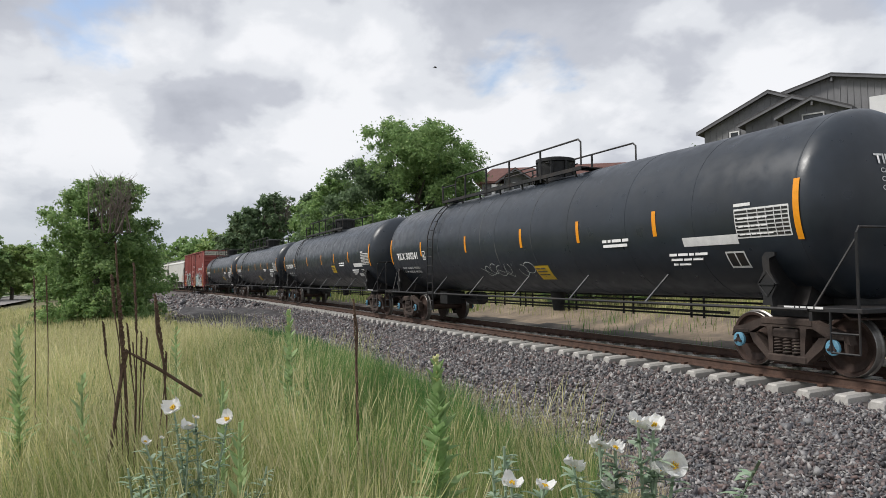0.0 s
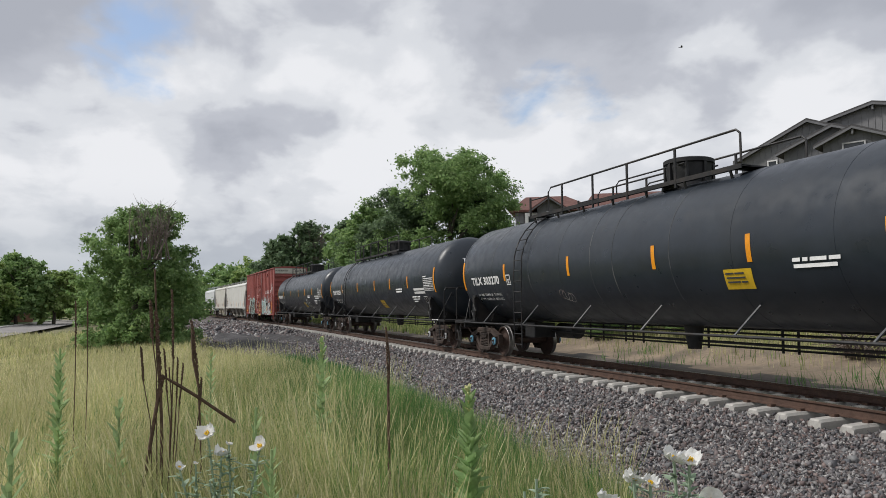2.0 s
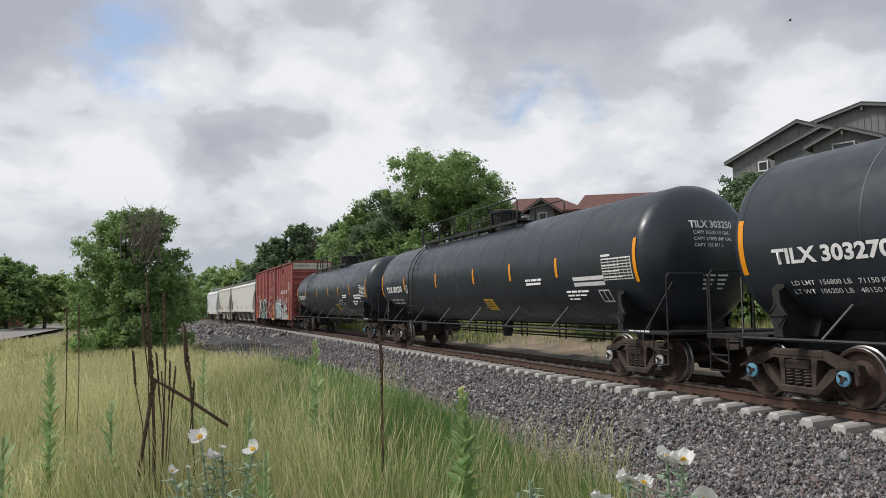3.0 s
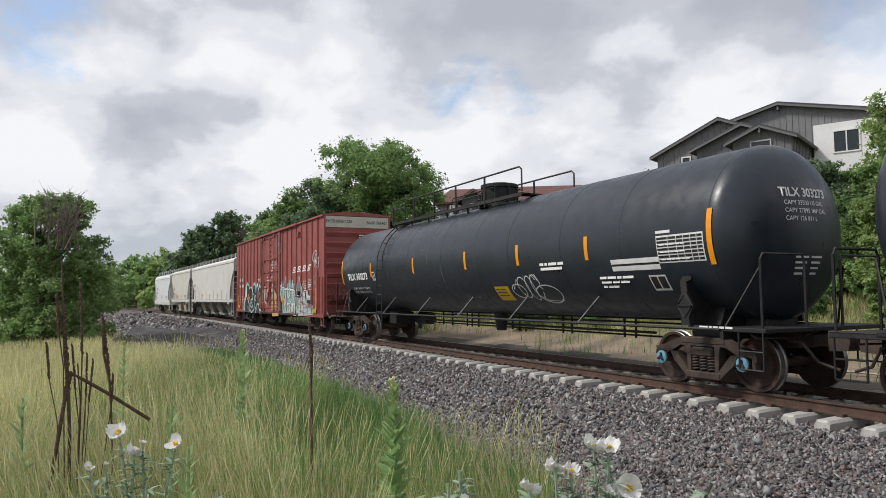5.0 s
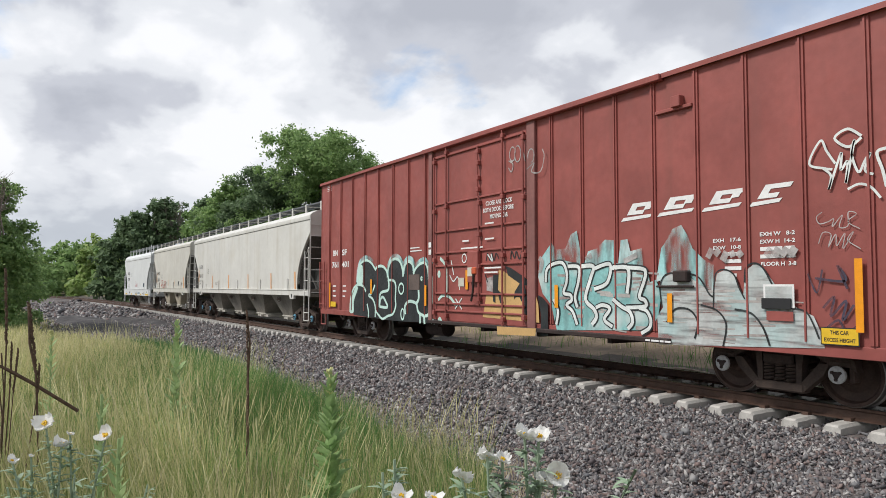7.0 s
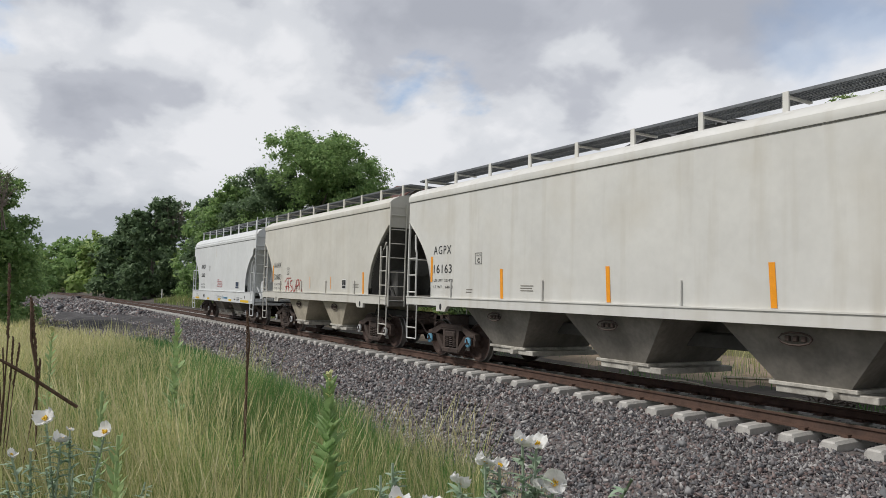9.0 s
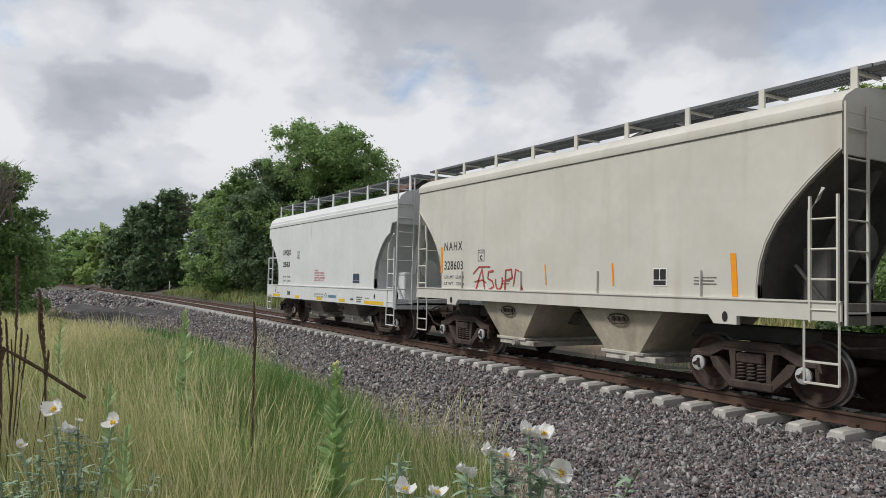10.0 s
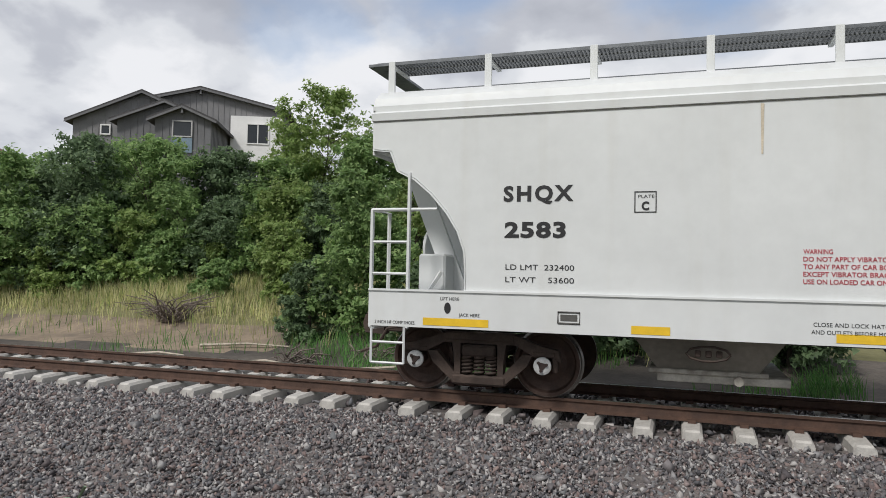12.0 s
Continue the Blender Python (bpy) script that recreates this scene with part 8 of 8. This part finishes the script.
tagged(part("marker_post", b, WHITE), "white marker post far down the line", "post", "marker posts")

# ---- dead wood on the bank ----


def brush(label, x, y, n, r, seed):
    rr = random.Random(seed)
    z = float(ground_z(x, y))
    b = Build()
    for k in range(n):
        a, e = rr.uniform(0, 6.28), rr.uniform(0.1, 0.8)
        p = Vector((x + rr.uniform(-0.3, 0.3), y + rr.uniform(-0.3, 0.3), z))
        d = Vector((math.cos(a) * math.cos(e), math.sin(a) * math.cos(e), math.sin(e) * 0.8)) * rr.uniform(0.4, 1.0) * r
        m = p + d * 0.5 + Vector((0, 0, 0.12 * r))
        b.tube([p, m, p + d], 0.028, 4, 0, 0.008)
        for q in range(3):
            s = p.lerp(p + d, rr.uniform(0.3, 0.9))
            b.tube([s, s + Vector((rr.uniform(-0.3, 0.3), rr.uniform(-0.3, 0.3), rr.uniform(0.0, 0.35)))], 0.009, 3, 0, 0.004)
    tagged(part("brushwood", b, DEADWOOD), label, "dead branches", "dead branches on the bank")


brush("tangle of dead grey-brown branches on the bank", -3.4, 7.0, 44, 1.9, 1)
brush("low heap of dead branches beside the track", 2.6, 3.9, 16, 0.9, 2)
brush("scattered dead twigs on the dirt", 4.0, 4.4, 14, 1.0, 3)
for i, (x0, y0, x1, y1) in enumerate(((-1.6, 3.2, -0.2, 3.5), (-0.6, 4.6, 1.6, 5.2), (1.6, 3.1, 2.6, 3.3), (4.4, 3.2, 6.0, 3.8))):
    z = float(ground_z(x0, y0)) + 0.10
    b = Build().tube([(x0, y0, z), ((x0 + x1) / 2, (y0 + y1) / 2 + 0.1, z + 0.06), (x1, y1, z + 0.02)], 0.045, 6, 0, 0.02)
    tagged(part("fallen_branch", b, mat("bleached_wood", (0.42, 0.37, 0.30), 0.85, 0, 0.2, 8) if i == 0 else bpy.data.materials["bleached_wood"]), "bleached fallen branch on the dirt", "branch", "fallen branches")


# ---- plants in the foreground ----
STALK = mat("dead_stalk", (0.11, 0.068, 0.045), 0.9, 0, 0.35, 25, 0.6, 90)
MULLEIN = mat("mullein_leaf", (0.3, 0.4, 0.2), 0.85, 0, 0.2, 6, 0.2, 60, leaf=0.4, spread=[(0.27, 0.41, 0.17), (0.40, 0.53, 0.26), (0.33, 0.47, 0.21)])
POPPYLEAF = mat("poppy_leaf", (0.16, 0.24, 0.15), 0.7, 0, 0.2, 6, leaf=0.25, spread=[(0.24, 0.35, 0.23), (0.38, 0.47, 0.35), (0.29, 0.40, 0.26)])
WEED = mat("weed_leaf", (0.17, 0.25, 0.09), 0.75, 0, 0.2, 6, leaf=0.35, spread=[(0.27, 0.40, 0.17), (0.40, 0.51, 0.26), (0.32, 0.45, 0.21)])
PETAL = mat("white_petal", (0.82, 0.82, 0.80), 0.7, 0, 0.06, 30, 0.25, 120, leaf=0.25)
STAMEN = mat("yellow_stamen", (0.75, 0.48, 0.02), 0.7, 0, 0.1, 30)
BUD = mat("yellow_bud", (0.55, 0.55, 0.26), 0.8, 0, 0.2, 20)


def stalk(pts, r, r1, label, head=None):
    """A dry stem through points, with a knobbly seed head between two of its heights."""
    top = tagged(new("dead_stalk"), label, "dead stalk", "dead mullein stalks")
    part("stem", Build().tube(pts, r * (0.95 if r > 0.0105 else 0.42), 6, 0, r1 * 0.8), STALK, top, "", 60)
    if head:
        rr = random.Random(int(pts[0][2] * 1000))
        b = Build()
        (a, c, w) = head
        w *= 0.75
        A, C = Vector(pts[a]), Vector(pts[c])
        n = 46
        for k in range(n):
            p = A.lerp(C, k / (n - 1))
            q = rr.uniform(0, 6.28)
            o = Vector((math.cos(q), math.sin(q), 0)) * w * 0.7
            b.tube([p, p + o + Vector((0, 0, 0.012))], w * 0.7, 5, 0, w * 0.5)
        part("seed_head", b, STALK, top, "", 60, kind="stuff")
    return top


def leaf(b, p, way, length, width, droop, m=0, fold=0.25):
    """A pointed leaf from p along way, folded on its midrib."""
    way = Vector(way).normalized()
    side = way.cross(Vector((0, 0, 1)))
    side = side.normalized() if side.length > 0.01 else Vector((1, 0, 0))
    up = side.cross(way)
    k = len(b.v)
    n = 5
    for i in range(n + 1):
        f = i / n
        c = Vector(p) + way * length * f - Vector((0, 0, 1)) * droop * length * f * f
        w = width * 0.5 * math.sin(math.pi * min(0.97, 0.12 + 0.88 * f)) ** 0.8 if i < n else 0.001
        b.v.extend([tuple(c - side * w + up * w * fold), tuple(c), tuple(c + side * w + up * w * fold)])
    for i in range(n):
        for j in (0, 1):
            b.f.append([k + 3 * i + j, k + 3 * i + j + 1, k + 3 * i + j + 4, k + 3 * i + j + 3])
            b.s.append(m)


def leafy(name, label, category, x, y, z0, z1, n, l0, l1, width, material, seed, bud=None, lean=(0, 0), rise=0.7):
    """An upright plant: a stem with leaves in a spiral, long below and short above."""
    rr = random.Random(seed)
    top = tagged(new(name), label, category)
    pts = [(x + lean[0] * f * f, y + lean[1] * f * f, z0 + (z1 - z0) * f) for f in (0, 0.3, 0.6, 0.85, 1.0)]
    part("stem", Build().tube(pts, 0.014, 6, 0, 0.006), material, top, "", 60)
    b = Build()
    for i in range(n):
        f = (i / n) ** 0.85
        a = i * 2.4 + rr.uniform(-0.4, 0.4)
        p = (x + lean[0] * f * f, y + lean[1] * f * f, z0 + (z1 - z0) * f * 0.97)
        ln_ = (l0 + (l1 - l0) * f) * rr.uniform(0.7, 1.2)
        leaf(b, p, (math.cos(a), math.sin(a), rise * rr.uniform(0.3, 1.8) + 0.75 * f * f), ln_ * rr.uniform(0.8, 1.15), ln_ * width * rr.uniform(0.8, 1.2), rr.uniform(0.1, 0.7) * (1 - f), 0, 0.12)
    part("foliage", b, material, top, "", 60, kind="stuff")
    if bud:
        c = Build()
        for i in range(34):
            f = 1 - bud * rr.random()
            a = rr.uniform(0, 6.28)
            p = Vector((x + lean[0] * f * f, y + lean[1] * f * f, z0 + (z1 - z0) * f))
            c.tube([p, p + Vector((math.cos(a) * 0.018, math.sin(a) * 0.018, 0.012))], 0.008, 4, 0, 0.004)
        part("bud_spike", c, BUD, top, "yellowish bud spike")
    return top


def flower(parent, p, size, face, seed):
    """A crumpled white flower with a yellow middle, turned towards face."""
    rr = random.Random(seed)
    n = Vector(face).normalized()
    u = n.cross(Vector((0, 0, 1))).normalized()
    v = n.cross(u)
    p = Vector(p)
    b = Build()
    for k in range(6):
        a = math.radians(60 * k + rr.uniform(-10, 10))
        d, e = u * math.cos(a) + v * math.sin(a), -u * math.sin(a) + v * math.cos(a)
        k0 = len(b.v)
        R, C = 4, 5
        cup = rr.uniform(0.1, 0.95)
        for i in range(R + 1):
            f = i / R
            for j in range(C + 1):
                g = j / C * 2 - 1
                w = size * 0.36 * math.sin(math.pi * (0.15 + 0.62 * f)) * g
                lift = size * (cup * f * f * 0.5 + 0.09 * math.sin(g * 7 + k) * f + rr.uniform(-0.045, 0.045))
                b.v.append(tuple(p + d * size * 0.52 * f * (1 - 0.12 * g * g) + e * w + n * lift))
        for i in range(R):
            for j in range(C):
                q = k0 + i * (C + 1) + j
                b.f.append([q, q + 1, q + C + 2, q + C + 1])
                b.s.append(0)
    fl = part("flower", b, PETAL, parent, "white crumpled petals", 80)
    s = Build()
    for k in range(22):
        a, r = rr.uniform(0, 6.28), size * 0.15 * math.sqrt(rr.random())
        q = p + (u * math.cos(a) + v * math.sin(a)) * r
        s.tube([q, q + n * size * 0.16], size * 0.026, 4)
    part("stamen_cluster", s, STAMEN, fl, "yellow stamens")


def poppy(x, y, z, heads, stems, seed):
    rr = random.Random(seed)
    top = tagged(new("prickly_poppy"), "white prickly poppy with grey-green toothed leaves in bloom", "flower", "prickly poppies in the grass")
    lv = Build()
    ends = [Vector(h[0]) for h in heads] + [Vector((x + rr.uniform(-0.3, 0.3), y + rr.uniform(-0.3, 0.3), z + rr.uniform(0.5, 0.85))) for _ in range(stems)]
    for q in ends:
        p0 = Vector((x + rr.uniform(-0.08, 0.08), y + rr.uniform(-0.08, 0.08), z))
        mid = p0.lerp(q, 0.6) + Vector((rr.uniform(-0.05, 0.05), rr.uniform(-0.05, 0.05), -0.05))
        part("stem", Build().tube([p0, mid, q], 0.006, 5, 0, 0.004), POPPYLEAF, top, "", 60)
        for k in range(96):
            f = rr.uniform(0.2, 0.97)
            p = p0.lerp(mid, f / 0.6) if f < 0.6 else mid.lerp(q, (f - 0.6) / 0.4)
            a = rr.uniform(0, 6.28)
            ln_ = rr.uniform(0.03, 0.075)
            leaf(lv, p, (math.cos(a), math.sin(a), rr.uniform(0.1, 0.9)), ln_, ln_ * 0.26, 0.3)
            leaf(lv, p, (math.cos(a + 0.5), math.sin(a + 0.5), rr.uniform(0.1, 0.8)), ln_ * 0.6, ln_ * 0.18, 0.2)
    part("foliage", lv, POPPYLEAF, top, "", 60, kind="stuff")
    for i, (p, size, face) in enumerate(heads):
        flower(top, p, size, face, seed + i)


stalk([(6.507, -10.635, -0.1), (6.476, -10.648, 0.89), (6.476, -10.659, 1.115), (6.477, -10.681, 1.31), (6.477, -10.692, 1.57), (6.477, -10.706, 1.832)], 0.011, 0.006, 'tall dry brown mullein stalk among the grass', (2, 4, 0.02))
stalk([(6.507, -10.647, -0.1), (6.477, -10.685, 1.245), (6.477, -10.71, 1.424), (6.477, -10.724, 1.635)], 0.007, 0.005, 'tall dry brown mullein stalk among the grass', (2, 3, 0.015))
stalk([(6.507, -10.620, -0.1), (6.476, -10.597, 0.919), (6.476, -10.595, 1.307), (6.476, -10.609, 1.7)], 0.009, 0.005, 'tall dry brown mullein stalk among the grass', (2, 3, 0.013))
stalk([(6.508, -10.570, -0.1), (6.48, -10.429, 0.681), (6.479, -10.443, 0.974), (6.479, -10.452, 1.137), (6.478, -10.486, 1.303), (6.478, -10.496, 1.517)], 0.01, 0.01, 'tall dry brown mullein stalk among the grass', (3, 5, 0.015))
stalk([(6.507, -10.654, -0.1), (6.477, -10.71, 0.958), (6.478, -10.753, 1.184), (6.479, -10.769, 1.371)], 0.006, 0.004, 'tall dry brown mullein stalk among the grass', (2, 3, 0.011))
stalk([(6.507, -10.622, -0.1), (6.476, -10.603, 0.919), (6.476, -10.625, 1.113), (6.476, -10.645, 1.357)], 0.006, 0.005, 'tall dry brown mullein stalk among the grass', (2, 3, 0.01))
stalk([(6.507, -10.621, -0.1), (6.476, -10.599, 1.047), (6.476, -10.616, 1.259)], 0.005, 0.005, 'tall dry brown mullein stalk among the grass', None)
stalk([(6.507, -10.613, -0.1), (6.476, -10.572, 1.078), (6.476, -10.57, 1.306)], 0.006, 0.005, 'tall dry brown mullein stalk among the grass', (1, 2, 0.009))
stalk([(6.507, -10.608, -0.1), (6.476, -10.556, 1.045), (6.477, -10.539, 1.272)], 0.005, 0.004, 'tall dry brown mullein stalk among the grass', (1, 2, 0.009))
stalk([(6.508, -10.573, -0.1), (6.479, -10.441, 1.039), (6.48, -10.437, 1.186)], 0.006, 0.005, 'tall dry brown mullein stalk among the grass', (1, 2, 0.009))
stalk([(3.52, -11.426, -0.1), (3.52, -11.426, 0.931), (3.52, -11.43, 1.241), (3.522, -11.441, 1.657)], 0.009, 0.006, 'tall dry brown mullein stalk among the grass', (2, 3, 0.014))
stalk([(3.51, -11.326, -0.1), (3.51, -11.326, 1.029), (3.511, -11.335, 1.341), (3.511, -11.343, 1.656)], 0.008, 0.006, 'tall dry brown mullein stalk among the grass', (2, 3, 0.012))
stalk([(6.507, -10.665, -0.1), (6.478, -10.746, 0.552), (6.477, -10.707, 0.831), (6.476, -10.668, 1.116), (6.476, -10.645, 1.205), (6.476, -10.577, 1.163), (6.478, -10.467, 1.089), (6.491, -10.243, 0.923)], 0.011, 0.013, 'snapped thick brown stalk bent over in the grass', (3, 4, 0.018))
stalk([(5.7, -9.06, -0.1), (5.7, -9.06, 0.361), (5.698, -9.066, 0.882), (5.699, -9.066, 0.987), (5.701, -9.057, 1.198), (5.694, -9.081, 1.433)], 0.014, 0.008, 'single dark red-brown seed stalk beside the ballast', (2, 5, 0.014))
leafy('mullein', 'tall green mullein with broad woolly leaves and bud spike', 'mullein', 8.023, -9.381, 0.0, 1.249, 170, 0.27, 0.06, 0.44, MULLEIN, 4, 0.10, (0.0, 0.0))
leafy('weed', 'leafy upright green weed among the meadow grass', 'weed', 4.599, -9.356, -0.05, 1.333, 117, 0.250, 0.078, 0.30, WEED, 5, 0.14)
leafy('weed', 'leafy upright green weed among the meadow grass', 'weed', 6.015, -11.24, -0.05, 1.36, 143, 0.237, 0.065, 0.28, WEED, 6, None)
leafy('weed', 'leafy upright green weed among the meadow grass', 'weed', 5.984, -10.904, -0.05, 1.032, 52, 0.250, 0.065, 0.28, WEED, 7, None)
leafy('weed', 'leafy upright green weed among the meadow grass', 'weed', 7.824, -11.164, -0.05, 1.144, 52, 0.250, 0.065, 0.28, WEED, 8, None)
leafy('weed', 'leafy upright green weed among the meadow grass', 'weed', 4.484, -10.285, -0.05, 1.256, 52, 0.188, 0.065, 0.28, WEED, 10, 0.1)
leafy('weed', 'leafy upright green weed among the meadow grass', 'weed', 8.001, -10.225, -0.05, 1.039, 65, 0.163, 0.065, 0.28, WEED, 11, None)
leafy('weed', 'leafy upright green weed among the meadow grass', 'weed', 7.596, -10.244, -0.05, 1.154, 59, 0.125, 0.065, 0.28, WEED, 12, None)
poppy(7.85, -10.35, 0.05, [((7.78, -10.46, 1.082), 0.075, (0.6, -0.5, 0.6)), ((7.783, -10.403, 0.995), 0.065, (0.3, 0.2, 1)), ((7.797, -10.246, 1.02), 0.07, (0.5, -0.6, 0.5)), ((7.785, -10.374, 1.034), 0.03, (0.2, 0.2, 1)), ((7.776, -10.569, 0.952), 0.04, (0.3, 0.4, 0.8)), ((7.778, -10.505, 0.961), 0.02, (0.2, 0.2, 1))], 12, 40)
poppy(9.42, -9.40, 0.35, [((9.47, -9.434, 1.222), 0.062, (0.3, 0.3, 1)), ((9.493, -9.405, 1.223), 0.05, (0.5, -0.2, 0.8)), ((9.411, -9.512, 1.167), 0.055, (-0.3, 0.5, 0.8)), ((9.434, -9.48, 1.161), 0.042, (0.4, 0.3, 0.9)), ((9.373, -9.569, 1.113), 0.055, (-0.2, 0.7, 0.6)), ((9.496, -9.401, 1.108), 0.058, (0.2, 0.5, 0.9)), ((9.523, -9.368, 1.125), 0.062, (0.75, -0.5, 0.45)), ((9.42, -9.501, 1.081), 0.035, (0.3, 0.2, 1)), ((9.424, -9.495, 1.063), 0.05, (0.3, 0.2, 1))], 6, 60)
poppy(9.30, -9.72, 0.35, [((9.292, -9.706, 1.063), 0.055, (0.3, 0.2, 1)), ((9.334, -9.632, 1.057), 0.05, (0.3, 0.2, 1))], 3, 80)


# ---- a bird in the sky ----
BIRDGREY = mat("bird_plumage", (0.05, 0.048, 0.046), 0.8, 0, 0.2, 20)
bird = tagged(new("bird"), "small dark bird flying under the clouds", "bird")
part("body", Build().lathe([(-0.16, 0.0), (-0.10, 0.03), (0.02, 0.05), (0.10, 0.035), (0.15, 0.0)], "x", (0, 0, 0), 10), BIRDGREY, bird, "", 60)
part("tail", Build().prism([(-0.26, 0.005), (-0.12, 0.015), (-0.12, -0.015), (-0.26, -0.005)], -0.035, 0.035), BIRDGREY, bird)
BIRD_FROM, BIRD_TO = Vector((-50.9, 15.6, 21.3)), Vector((-36.6, 35.1, 24.9))
WINGS = []
for e in (-1, 1):
    w = Build()
    w.add([(0.07, e * 0.03, 0.0), (-0.07, e * 0.03, 0.0), (-0.06, e * 0.16, 0.03), (0.08, e * 0.15, 0.035), (-0.04, e * 0.32, 0.0), (0.0, e * 0.33, 0.0),
           (0.07, e * 0.03, 0.012), (-0.07, e * 0.03, 0.012), (-0.06, e * 0.16, 0.04), (0.08, e * 0.15, 0.045)],
          [(0, 1, 2, 3), (3, 2, 4, 5), (6, 7, 8, 9), (9, 8, 4, 5), (0, 6, 9, 3), (1, 2, 8, 7), (0, 1, 7, 6), (3, 9, 5), (2, 4, 8)])
    WINGS.append((part("wing", w, BIRDGREY, bird), e))


# ---- what moves ----
SPEED = 12.65


def motions():
    for car, place, half in CARS:
        rows = []
        for k in range(25):
            t = 0.5 * k
            s = place + SPEED * (t - 6.5)
            (a, _), (c, _) = on_track(s - half), on_track(s + half)
            m = (a + c) / 2
            rows.append((t, pose(m.x, m.y, 0, 0, 0, math.degrees(math.atan2(c.y - a.y, c.x - a.x)))))
        walk(car, rows)
    # the bird crosses the sky and is gone
    walk(bird, [(t, pose(*BIRD_FROM.lerp(BIRD_TO, t / 2.5), 0, -4, 52 + 2 * math.sin(t))) for t in (0.0, 0.8, 1.6, 2.5, 4.0, 6.0, 9.0, 12.0)])
    for wing, e in WINGS:
        walk(wing, [(0.1 * k, pose(0, 0, 0, e * 28 * math.sin(1.9 * k), 0, 0)) for k in range(121)])
    turn = math.degrees(SPEED / WHEEL_R) / FPS
    for w, x in WHEELSETS:
        walk(w, [(k / FPS, pose(x, 0, WHEEL_R, 0, turn * k, 0)) for k in range(361)])


motions()
